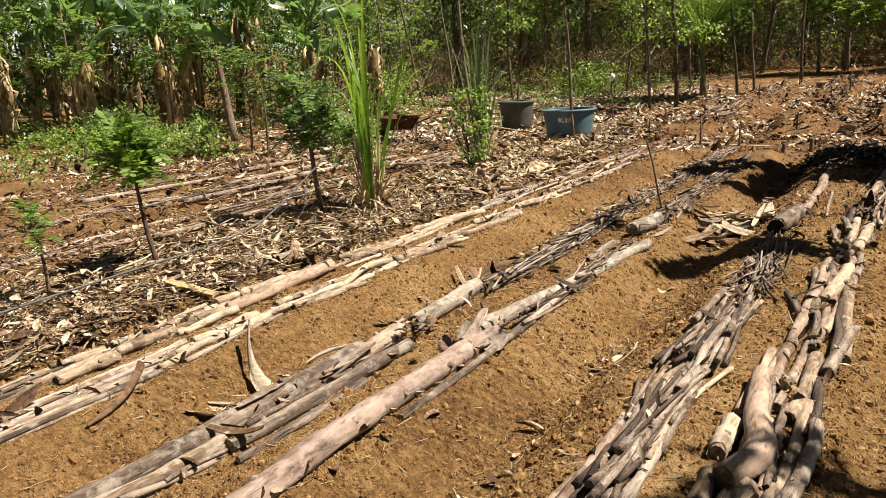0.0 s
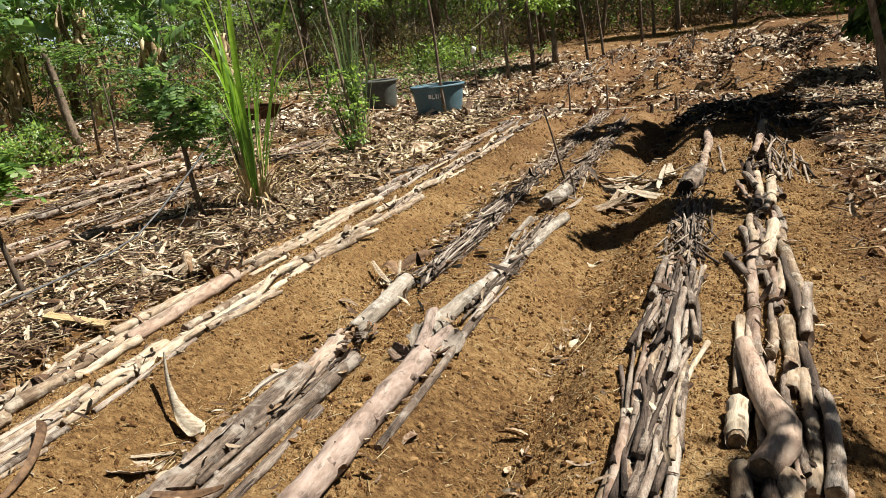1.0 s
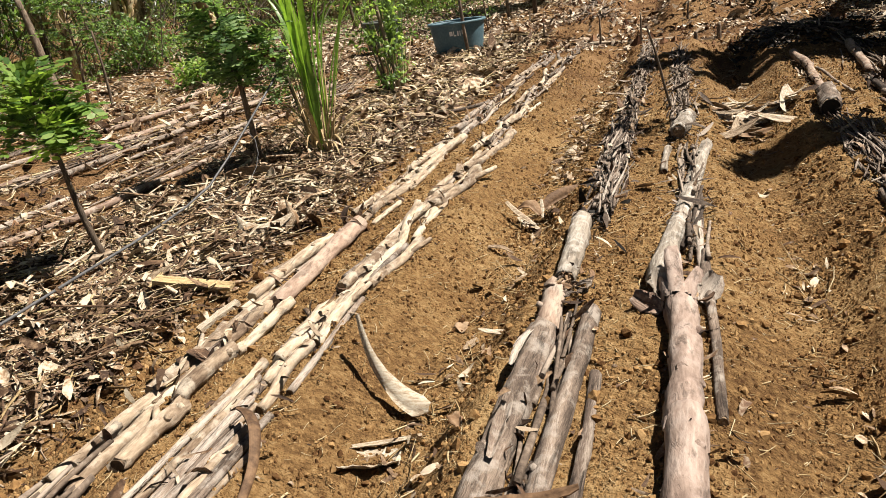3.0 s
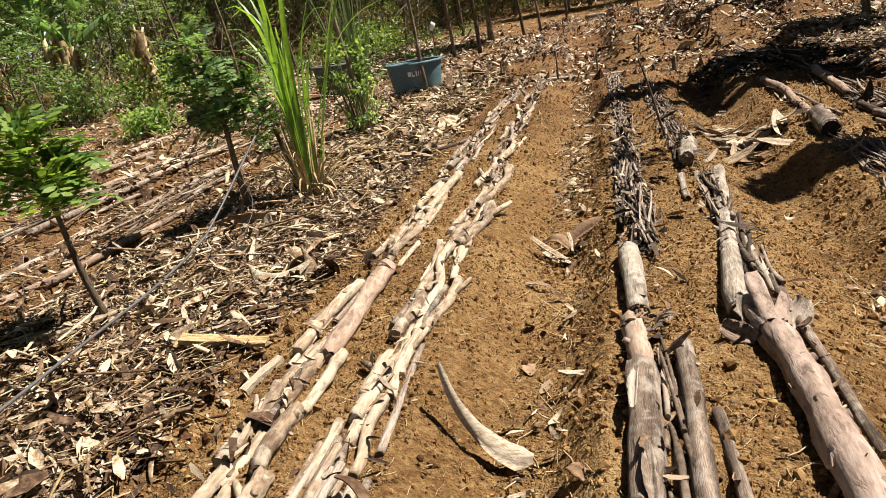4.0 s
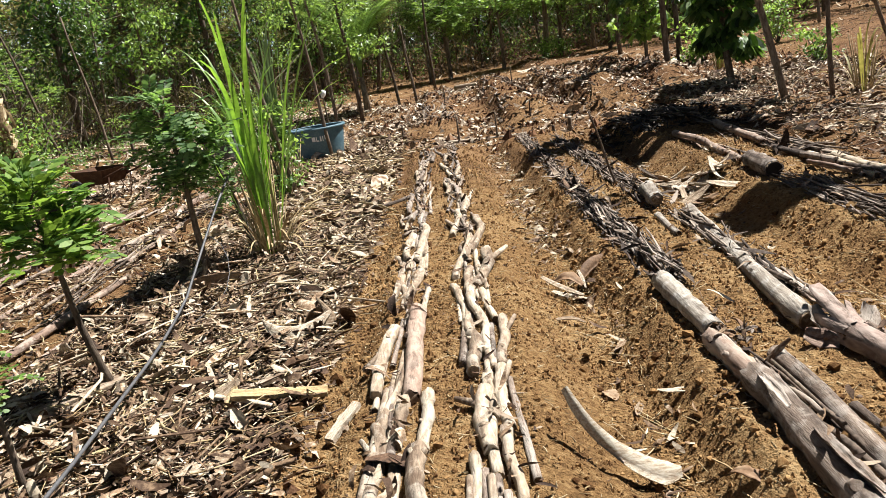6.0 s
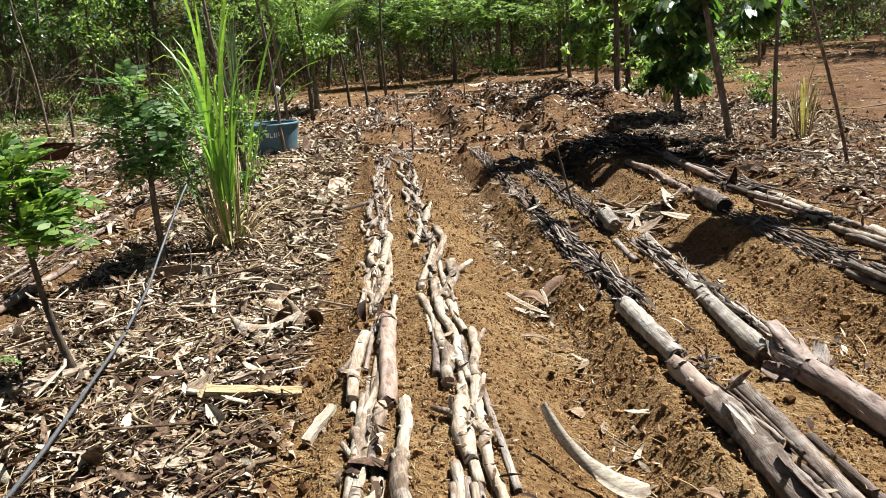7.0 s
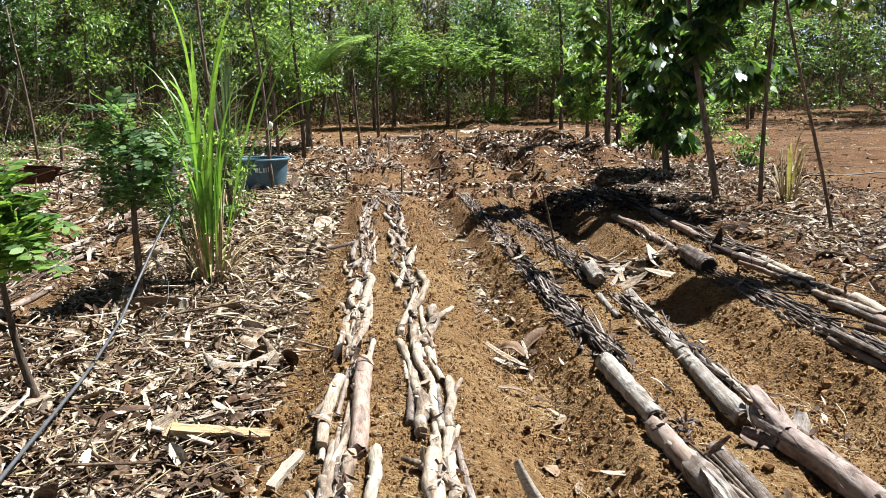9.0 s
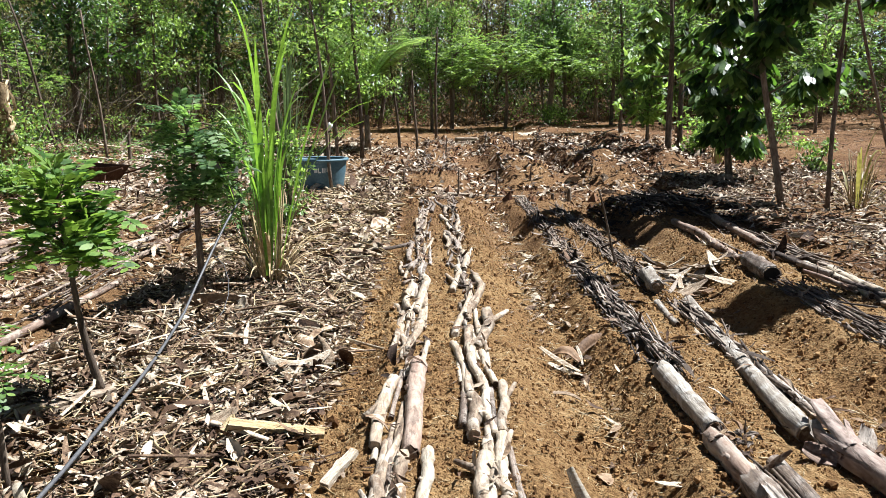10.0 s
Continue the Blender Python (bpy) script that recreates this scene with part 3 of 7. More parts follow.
place_log(2.05, 6.62, 1.79, 3.98, .042, BARK_WHITE, "long pale trunk log lying on the bed", "logs edging the beds", knots=2, bend=0.012, taper=1.25, sides=16)
trunk = place_log(1.885, 3.86, 1.905, 2.80, .062, BARK_MAUVE, "thick mauve-brown trunk with a torn flared collar", "logs edging the beds", knots=4, bend=0.035, rough=0.11, sides=18)


def torn_collar(parent, end):
    """Torn, flaring flaps of bark round a hollow trunk end, along -x."""
    rs = np.random.default_rng(88)
    n, rows = 48, 9
    a = np.linspace(0, 2 * math.pi, n, endpoint=False)
    flap = np.zeros(n)
    flare = np.zeros(n)
    for c, w, length, out in ((0.5, 0.55, 0.13, 0.05), (1.75, 0.45, 0.20, 0.085), (2.75, 0.40, 0.10, 0.03), (3.9, 0.6, 0.16, 0.06), (5.2, 0.5, 0.09, 0.04)):
        d = np.abs((a - c + math.pi) % (2 * math.pi) - math.pi) / w
        k = np.clip(1.15 - d ** 2.2, 0, 1)
        flap, flare = np.maximum(flap, length * k), np.maximum(flare, out * k)
    flap = flap + rs.normal(0, 0.008, n)
    V = []
    for layer in (0.0, 0.008):
        for t in np.linspace(0, 1, rows) if not layer else np.linspace(1, 0.1, rows):
            rr = 0.064 - layer + flare * t ** 1.4 + 0.004 * rs.normal(0, 1, n)
            V.append(np.stack([end + 0.12 - (0.12 + flap) * t, rr * np.cos(a), rr * np.sin(a)], 1))
    F = [[i * n + j, i * n + (j + 1) % n, (i + 1) * n + (j + 1) % n, (i + 1) * n + j] for i in range(2 * rows - 1) for j in range(n)]
    part("collar", mesh_of("collar", np.concatenate(V), F, BARK_MAUVE, True), parent, "torn flared bark collar")
    part("hollow", mesh_of("hollow", *tube([(end - 0.012, 0, 0), (end + 0.04, 0, 0)], [0.056, 0.054], 14, 0.05), HOLLOW_SHADE), parent, "dark disc for the shade in a hollow end")


torn_collar(trunk, -0.53)
place_log(1.915, 2.86, 1.93, 1.8, .060, BARK_MAUVE, "thick mauve-brown trunk wrapped in dry sheath", "logs edging the beds", knots=2, bend=0.03, rough=0.10, sides=18)
place_log(1.97, 5.9, 1.97, 4.2, .022, BARK_GREY, "thin grey branch along a trunk", "logs edging the beds", bend=0.02)
place_log(2.01, 4.4, 2.02, 2.9, .022, BARK_GREY, "thin grey branch along a trunk", "logs edging the beds", bend=0.02)
place_log(1.93, 7.35, 1.86, 6.82, .068, BARK_WHITE, "short stump log with whitish bark and a dark sawn end", "logs edging the beds", bend=0.0, sides=18, lift=0.02)
place_log(1.79, 6.54, 1.77, 5.95, .026, BARK_WHITE, "pale peeled stick beside the stump", "logs edging the beds")
# third bed: twig bundles and stacked branches
ROW_E = [(3.20, 9.6, 3.27, 8.1, .03), (2.93, 5.22, 2.92, 4.01, .027), (3.01, 5.10, 3.04, 4.00, .028), (3.11, 4.99, 3.15, 3.94, .027),
         (3.07, 6.8, 3.07, 5.20, .036), (2.96, 7.04, 2.92, 5.58, .03), (3.05, 3.94, 3.02, 2.93, .030), (3.10, 3.70, 3.07, 2.95, .034)]
ROW_F = [(3.68, 10.83, 3.58, 8.9, .05), (3.57, 7.87, 3.51, 6.61, .038), (3.66, 7.60, 3.63, 6.67, .046), (3.50, 5.90, 3.46, 4.50, .041), (3.61, 6.09, 3.55, 5.37, .050), (3.67, 6.01, 3.70, 4.41, .040),
         (3.56, 5.26, 3.58, 4.50, .030), (3.40, 4.35, 3.37, 3.55, .025), (3.46, 4.42, 3.43, 3.60, .034), (3.53, 4.34, 3.51, 3.71, .026), (3.61, 4.34, 3.57, 3.55, .040), (3.63, 3.75, 3.61, 2.80, .032), (3.38, 3.40, 3.37, 3.15, .050), (3.38, 2.95, 3.38, 2.5, .042), (3.53, 2.9, 3.55, 2.3, .045)]
_bent = np.array([(3.40, 3.95, 0.075), (3.43, 3.70, 0.08), (3.46, 3.45, 0.085), (3.505, 3.26, 0.09), (3.535, 3.15, 0.09), (3.525, 3.04, 0.09), (3.49, 2.95, 0.088), (3.45, 2.87, 0.085)])
_bent = np.stack([-_bent[:, 1], _bent[:, 0], _bent[:, 2]], 1)
elbow = new("log", mesh_of("log", *tube(_bent, [0.040, 0.045, 0.050, 0.058, 0.060, 0.058, 0.054, 0.052], 16, 0.05, 4), BARK_ROSE, True))
elbow.matrix_basis = pose(0, 0, 0, 0, 0, -90)
tagged(elbow, "thick bent branch log with a dark sawn end", "log", "logs edging the beds")
part("cut_end", mesh_of("cut_end", *tube([_bent[-1] * 0.6 + _bent[-2] * 0.4, _bent[-1] * 1.08 - _bent[-2] * 0.08], [0.046, 0.045], 14, 0.04), CUT_SHADED), elbow, "sawn log end")
for row in ROW_E:
    row = (*row[:4], row[4] * (0.85 if row[1] < 5.3 else 0.5))
    place_log(*row, BARK_GREY if row[4] < 0.05 else BARK_DARK, "grey branch stacked along the bed edge", "logs edging the beds", bend=0.03, knots=int(row[4] > 0.03))
for row in ROW_F:
    row = (*row[:4], row[4] * 0.92)
    place_log(*row, BARK_PALE if rng.random() < 0.6 else BARK_PINK, "pale sawn branch stacked along the bed edge", "logs edging the beds", bend=0.04, knots=int(row[4] > 0.04))
place_log(3.10, 10.45, 3.03, 8.21, .043, BARK_PINK, "pale knobbly log lying on the bed", "logs edging the beds", bend=0.045, rough=0.14, knots=6)
shell = place_log(3.05, 7.98, 2.98, 7.25, .075, BARK_GREY, "short pale bark shell with a dark disc for the shade in a hollow end", "logs edging the beds", bend=0.0, sides=18, taper=1.0)
for x0, x1 in ((-0.39, -0.30), (0.30, 0.39)):
    part("hollow", mesh_of("hollow", *tube([(x0, 0, 0), (x1, 0, 0)], [0.066, 0.066], 14), HOLLOW_SHADE), shell, "dark disc for the shade in a hollow end")
for y in np.arange(2.3, 8.4, 0.36):
    for k in range(2):
        x, L = 3.56 + 0.012 * (y - 4) + rng.uniform(-0.13, 0.13), rng.uniform(0.45, 0.9)
        place_log(x, y + rng.uniform(-0.2, 0.2), x + rng.normal(0, 0.05), y + L, rng.uniform(0.015, 0.034), (BARK_PALE, BARK_PINK, BARK_GREY, BARK_DARK)[int(rng.integers(4))],
                  "crooked branch packed into the bed's edging", "logs edging the beds", bend=0.05, sides=8, knots=int(rng.random() < 0.3), lift=rng.uniform(-0.005, 0.03))
for y in np.arange(2.2, 4.7, 0.3):
    for k in range(3):
        x, L = 3.04 + rng.uniform(-0.12, 0.12), rng.uniform(0.6, 1.1)
        place_log(x, y + rng.uniform(-0.2, 0.2), x + rng.normal(0, 0.04), y + L, rng.uniform(0.013, 0.026) if y < 5 else rng.uniform(0.009, 0.016), (BARK_PALE, BARK_PINK, BARK_GREY, BARK_GREY)[int(rng.integers(4))] if y < 5 else BARK_DARK,
                  "weathered branch in the stacked edging", "logs edging the beds", bend=0.03, sides=8, lift=rng.uniform(0.0, 0.05))
# left beds and the second block
for x0, y0, x1, y1, r in [(-3.26, 4.14, -2.95, 5.79, .035), (-2.93, 5.6, -2.88, 7.77, .04), (-3.60, 5.0, -3.55, 6.4, .035), (-3.65, 6.85, -3.5, 8.6, .04), (-3.5, 8.7, -3.38, 10.02, .04),
                          (-3.84, 11.43, -3.76, 12.87, .07), (-3.68, 11.3, -3.55, 12.7, .06), (-3.05, 8.2, -3.1, 10.1, .035), (-5.1, 5.69, -4.94, 7.39, .04), (-4.5, 7.39, -4.43, 9.6, .045),
                          (-4.45, 9.7, -4.43, 12.4, .045), (-5.0, 8.68, -4.95, 10.6, .05), (-4.98, 10.7, -4.95, 13.0, .05), (-6.1, 7.0, -5.9, 9.4, .04), (-6.6, 8.0, -6.55, 10.6, .045), (-6.0, 10.0, -5.95, 12.3, .045), (-6.5, 12.5, -6.55, 14.6, .05)]:
    place_log(x0, y0, x1, y1, r * 0.85, BARK_PINK if rng.random() < 0.6 else BARK_GREY, "long weathered pole edging a bed", "logs edging the beds", bend=0.012, knots=1)
for i in range(20):
    c = (-2.85, -3.6, -4.3, -5.1, -5.8)[i % 5]
    x, y, L = c + rng.normal(0, 0.12), rng.uniform(3.5, 12), rng.uniform(0.9, 2.0)
    place_log(x, y, x + rng.normal(0.05, 0.08), y + L, rng.uniform(0.012, 0.026), (BARK_DARK, BARK_PINK, BARK_GREY)[i % 3], "long weathered branch edging a bed", "logs edging the beds", bend=0.02, sides=8)
place_log(0.77, 31.3, 2.5, 30.6, .11, BARK_PALE, "long pale log at the edge of the woods", "logs lying about", bend=0.01)
place_log(0.1, 15.5, 1.7, 15.2, .03, BARK_PALE, "pale branch lying across the path", "logs lying about", bend=0.03)
place_log(-0.9, 8.6, -0.2, 9.3, .022, BARK_DARK, "dark branch lying on the mulch", "logs lying about", bend=0.03)

STICKS = [log_mesh(1.0, r, r * 0.6, 900 + i, m, 6, 0.12, 0.03, 9)[0] for i, (r, m) in enumerate(
    [(0.010, BARK_DARK), (0.013, BARK_GREY), (0.009, BARK_GREY), (0.012, BARK_DARK), (0.015, BARK_GREY), (0.008, BARK_DARK)])]


def sticks(cx, y0, y1, width, n, pile, lens=(0.5, 1.0), label="thin dry stick in a bundle along the bed", slope=0.0, fat=1.0, joined=False, wild=5.0):
    soup = Soup()
    for i in range(n):
        L = rng.uniform(*lens)
        y = rng.uniform(y0 + L / 2, y1 - L / 2)
        x = cx + slope * (y - y0) + np.clip(rng.normal(0, width / 2), -width, width)
        h = pile * rng.uniform(0, 1) * math.exp(-((x - cx - slope * (y - y0)) / width) ** 2)
        me = STICKS[int(rng.integers(len(STICKS)))]
        m = pose(x, y, gz(x, y) + 0.008 + h, rng.uniform(0, 360), rng.normal(0, 3.5), 90 + rng.normal(0, wild)) @ Matrix.Diagonal((L, fat, fat, 1))
        if joined:
            soup.add([m @ v.co for v in me.vertices], [list(p.vertices) for p in me.polygons])
        else:
            ob = new("stick", me)
            ob.matrix_basis = m
            tagged(ob, label, "stick", "sticks bundled on the beds")
    if joined:
        tagged(new("stick_bundle", soup.mesh("stick_bundle", TWIG, True)), "long bundle of thin dark sticks along the bed", "sticks", kind="stuff")


sticks(1.46, 4.75, 7.6, 0.10, 130, 0.06, (0.35, 1.1), slope=-0.02, fat=0.75, wild=5)
sticks(1.44, 1.4, 4.0, 0.10, 26, 0.03, (0.5, 1.1), slope=0.01, fat=1.2, wild=3, joined=True)
sticks(-0.08, 1.3, 2.7, 0.10, 24, 0.04, (0.5, 0.9), fat=1.6, wild=3, joined=True)
sticks(3.05, 2.3, 4.0, 0.12, 40, 0.08, (0.6, 1.0), fat=1.5)
sticks(3.04, 3.8, 5.2, 0.11, 34, 0.07, (0.5, 1.1), fat=1.3)
sticks(3.05, 4.9, 7.4, 0.13, 40, 0.05, (0.5, 1.1), fat=0.65, wild=9)
sticks(3.08, 4.9, 7.4, 0.15, 60, 0.03, (0.5, 1.2), fat=0.6, wild=13, joined=True)
sticks(1.95, 4.2, 6.8, 0.08, 40, 0.04, (0.5, 1.0), joined=True)
sticks(1.42, 7.2, 13.6, 0.11, 220, 0.03, (0.4, 1.1), joined=True, fat=0.7, wild=6)
sticks(1.90, 6.8, 12.6, 0.11, 170, 0.03, (0.4, 1.1), slope=-0.015, joined=True, fat=0.7, wild=6)
sticks(3.75, 7.5, 12.5, 0.25, 60, 0.06, (0.6, 1.3), joined=True)
sticks(3.3, 11.2, 13.6, 0.45, 80, 0.07, (0.5, 1.2), joined=True, wild=14)
sticks(-3.1, 6.0, 12.8, 0.25, 40, 0.04, (0.8, 1.5), joined=True)
sticks(-4.7, 6.0, 12.8, 0.35, 40, 0.04, (0.8, 1.5), joined=True)
for cx in (-0.12, 0.27):
    sticks(cx, 7.0, 14.8, 0.09, 40, 0.02, (0.4, 0.9), joined=True, fat=1.2)
for cx in (-0.2, 0.3, 1.6, 2.2, 3.3, 3.9):
    sticks(cx, 16.8, 28, 0.2, 40, 0.04, (0.6, 1.4), joined=True, fat=1.6)


# ---- dry mulch ----
def flakes(name, n, area, mat, size, label, weight=None, lift=0.03, tilt=0.35, seed=1, wide=(0.15, 0.4), curl=1.2):
    """Curled strips of dry leaf: two or three points across, four along."""
    across = 3 if area[2] < 8 and size[0] > 0.05 else 2
    rs = np.random.default_rng(seed)
    x0, x1, y0, y1 = area
    X, Y = rs.uniform(x0, x1, n * 3), rs.uniform(y0, y1, n * 3)
    if weight is not None:
        keep = rs.random(n * 3) < weight(X, Y)
        X, Y = X[keep][:n], Y[keep][:n]
    else:
        X, Y = X[:n], Y[:n]
    n = len(X)
    L = size[0] * np.exp(rs.normal(0, 0.5, n)) + size[1]
    W = L * rs.uniform(*wide, n) * 0.5
    ya, pi, ro = rs.uniform(0, 6.283, n), rs.normal(0, tilt, n), rs.normal(0, 0.5, n)
    cu, cup = rs.normal(0, curl, n), rs.uniform(-0.6, 0.9, n)
    u = np.array([-0.5, -0.17, 0.17, 0.5])
    prof = np.array([0.45, 1.0, 0.9, 0.25])
    w = np.linspace(-1.0, 1.0, across)
    th = cu[:, None] * u[None, :]
    px = np.where(np.abs(cu)[:, None] > 1e-3, np.sin(th) / np.where(np.abs(cu) > 1e-3, cu, 1)[:, None], u[None, :])
    pz = (1 - np.cos(th)) / np.where(np.abs(cu) > 1e-3, cu, 1)[:, None]
    lx = (L[:, None] * px)[:, :, None] + 0 * w
    ly = W[:, None, None] * prof[None, :, None] * w[None, None, :] * (1 + 0.2 * rs.normal(0, 1, (n, 4, across)))
    lz = (L[:, None] * pz)[:, :, None] + (W * cup)[:, None, None] * prof[None, :, None] * (np.abs(w)[None, None, :])
    c, s = np.cos(ro)[:, None, None], np.sin(ro)[:, None, None]
    ly, lz = ly * c - lz * s, ly * s + lz * c
    c, s = np.cos(pi)[:, None, None], np.sin(pi)[:, None, None]
    lx, lz = lx * c - lz * s, lx * s + lz * c
    c, s = np.cos(ya)[:, None, None], np.sin(ya)[:, None, None]
    lx, ly = lx * c - ly * s, lx * s + ly * c
    base = ground(X, Y) + np.abs(rs.normal(0, lift, n))
    low = lz.min(axis=(1, 2))
    V = np.stack([X[:, None, None] + lx, Y[:, None, None] + ly, (base - low * 0.7)[:, None, None] + lz], -1).reshape(-1, 3)
    q = np.array([[i * across + j, i * across + j + 1, (i + 1) * across + j + 1, (i + 1) * across + j] for i in range(3) for j in range(across - 1)])
    F = (np.arange(n)[:, None, None] * 4 * across + q[None]).reshape(-1, 4)
    ob = new(name, mesh_of(name, V, F, mat, True))
    return tagged(ob, label, "mulch", kind="stuff")


def straws(name, n, area, mat, length, radius, label, weight=None, seed=2, lift=0.02, tilt=0.12, along=None):
    rs = np.random.default_rng(seed)
    x0, x1, y0, y1 = area
    X, Y = rs.uniform(x0, x1, n * 3), rs.uniform(y0, y1, n * 3)
    if weight is not None:
        keep = rs.random(n * 3) < weight(X, Y)
        X, Y = X[keep], Y[keep]
    X, Y = X[:n], Y[:n]
    n = len(X)
    L = length * np.exp(rs.normal(0, 0.5, n))
    R = radius * np.exp(rs.normal(0, 0.35, n))
    ya = rs.uniform(0, 6.283, n) if along is None else rs.normal(along, 0.5, n)
    pi = rs.normal(0, tilt, n)
    D = np.stack([np.cos(ya) * np.cos(pi), np.sin(ya) * np.cos(pi), np.sin(pi)], -1)
    A = np.stack([-np.sin(ya), np.cos(ya), 0 * ya], -1)
    B = np.cross(D, A)
    C = np.stack([X, Y, ground(X, Y) + R + np.abs(np.sin(pi)) * L * 0.4 + np.abs(rs.normal(0, lift, n))], -1)
    bow = rs.normal(0, 0.06, n) * L
    V = np.zeros((n, 3, 3, 3))
    for i, u in enumerate((-0.5, 0.0, 0.5)):
        ctr = C + D * (u * L)[:, None] + A * (bow * (1 if i == 1 else 0))[:, None]
        for j in range(3):
            a = j * 2.0944
            V[:, i, j] = ctr + (A * math.cos(a) + B * math.sin(a)) * R[:, None]
    q = np.array([[i * 3 + j, i * 3 + (j + 1) % 3, (i + 1) * 3 + (j + 1) % 3, (i + 1) * 3 + j] for i in range(2) for j in range(3)])
    F = (np.arange(n)[:, None, None] * 9 + q[None]).reshape(-1, 4)
    return tagged(new(name, mesh_of(name, V.reshape(-1, 3), F, mat, True)), label, "mulch", kind="stuff")


def strip_weight(x, y):
    w = step(-2.75, -2.3, x) * (1 - step(-0.62, -0.42, x)) * (0.75 + 0.25 * vnoise(x, y, 0.6, 21))
    left = 0.22 * (x < -2.5) * (0.4 + 0.6 * (vnoise(x, y, 0.9, 22) > -0.1))
    return np.clip(w + left, 0, 1) * (1 - step(14.6, 15.4, y) * 0.35)


def furrow_weight(x, y):
    w = np.exp(-((x - 0.97) / 0.12) ** 2) + 0.8 * np.exp(-((x - 2.47) / 0.08) ** 2)
    return np.clip(w, 0, 1) * np.clip(0.35 + 0.9 * vnoise(x * 0.5, y, 0.5, 23), 0.06, 1)


def right_weight(x, y):
    return step(4.0, 4.6, x) * (1 - step(7.2, 8.4, x)) * np.clip(0.6 + 0.6 * vnoise(x, y, 0.8, 24), 0.1, 1)


def block_weight(x, y):
    ridge = 0.0 * x
    for c, w, y0, y1, h in BEDS[4:]:
        ridge = np.maximum(ridge, np.exp(-((x - c) / (0.6 * w)) ** 4) * (y > y0) * (y < y1))
    return np.clip(0.55 + 0.7 * vnoise(x, y, 1.4, 25), 0.05, 1) * (x > -9) * (1 - 0.6 * step(6.5, 8.5, x)) * (1 - 0.75 * ridge)


NEAR = (-4.2, -0.4, 1.6, 8.5)
flakes("leaf_mulch", 3800, NEAR, LITTER, (0.055, 0.025), "thick mulch of dry curled pale leaves on the strip", strip_weight, 0.035, 0.35, 11, (0.14, 0.42))
flakes("leaf_mulch", 1500, NEAR, LITTER, (0.09, 0.05), "long narrow dry leaf strips on the strip", strip_weight, 0.03, 0.3, 44, (0.06, 0.16), 0.8)
# this low dark layer also paints the shade in the mulch's gaps
flakes("leaf_mulch", 8000, NEAR, LITTER_DARK, (0.045, 0.02), "dark leaves low in the mulch strip, standing for shade in its gaps too", strip_weight, 0.012, 0.25, 12)
flakes("leaf_mulch", 12500, NEAR, LITTER, (0.026, 0.012), "small dry leaf scraps on the strip", strip_weight, 0.035, 0.45, 10, (0.12, 0.45))
straws("stem_mulch", 3000, NEAR, STRAW, 0.15, 0.0035, "straw and stem bits in the mulch strip", strip_weight, 13, 0.03)
straws("stem_mulch", 380, NEAR, LITTER, 0.22, 0.007, "pale dry stalks in the mulch strip", strip_weight, 9, 0.03)
straws("stem_mulch", 1500, NEAR, LITTER_DARK, 0.16, 0.0045, "dark twigs in the mulch strip", strip_weight, 14)
flakes("leaf_mulch", 4500, (-15, -5.5, 9, 17), LITTER_PALE, (0.075, 0.035), "pale leaf litter before the banana plants", None, 0.012, 0.28, 58)
flakes("leaf_mulch", 1300, (-9, -4.0, 2.5, 8.6), LITTER, (0.07, 0.03), "dry leaf litter between the outer beds", None, 0.015, 0.35, 48, (0.12, 0.4))
flakes("leaf_mulch", 1300, (-9, -4.0, 2.5, 8.6), LITTER_DARK, (0.07, 0.03), "dark leaf litter between the outer beds", None, 0.012, 0.3, 49)
straws("stem_mulch", 700, (-9, -4.0, 2.5, 8.6), STRAW, 0.25, 0.005, "straw between the outer beds", None, 50)
flakes("leaf_mulch", 6000, (-9, -0.3, 8.5, 16.5), LITTER, (0.08, 0.04), "dry leaf mulch further along the strip", strip_weight, 0.03, 0.35, 15, (0.15, 0.4))
flakes("leaf_mulch", 4000, (-9, -0.3, 8.5, 16.5), LITTER_DARK, (0.07, 0.03), "dark leaves further along the strip", strip_weight, 0.015, 0.3, 8)
straws("stem_mulch", 3000, (-9, -0.3, 8.5, 16.5), STRAW, 0.25, 0.007, "straw and stems further along the strip", strip_weight, 16)
flakes("leaf_mulch", 3400, (0.5, 3.0, 2.0, 15), LITTER, (0.05, 0.02), "dry leaf scraps gathered in the furrows", furrow_weight, 0.015, 0.3, 17)
straws("stem_mulch", 2600, (0.5, 3.0, 2.0, 15), STRAW, 0.10, 0.0028, "straw gathered in the furrows", furrow_weight, 18, along=1.57)
straws("stem_mulch", 9000, (-0.6, 4.2, 1.8, 11), STRAW, 0.04, 0.0016, "fine straw strewn over the beds", None, 19, 0.003, 0.08)
flakes("leaf_mulch", 1200, (-0.6, 4.2, 1.8, 11), LITTER_DARK, (0.02, 0.01), "leaf crumbs strewn over the beds", None, 0.003, 0.2, 30)
flakes("leaf_mulch", 5200, (3.9, 8.4, 3, 17), LITTER, (0.055, 0.025), "dry leaf mulch under the trees", right_weight, 0.03, 0.35, 20)
flakes("leaf_mulch", 2600, (4.0, 8.4, 3, 19), LITTER_PALE, (0.07, 0.03), "pale broken leaves under the trees", right_weight, 0.025, 0.3, 57)
flakes("leaf_mulch", 2500, (3.9, 8.4, 3, 17), LITTER_DARK, (0.06, 0.03), "dark leaves under the trees", right_weight, 0.015, 0.3, 7)
straws("stem_mulch", 1500, (3.9, 8.4, 3, 17), STRAW, 0.18, 0.0035, "dry stems under the trees", right_weight, 26)
straws("stem_mulch", 450, (3.9, 8.4, 3, 17), TWIG, 0.32, 0.006, "dark twigs under the trees", right_weight, 47)
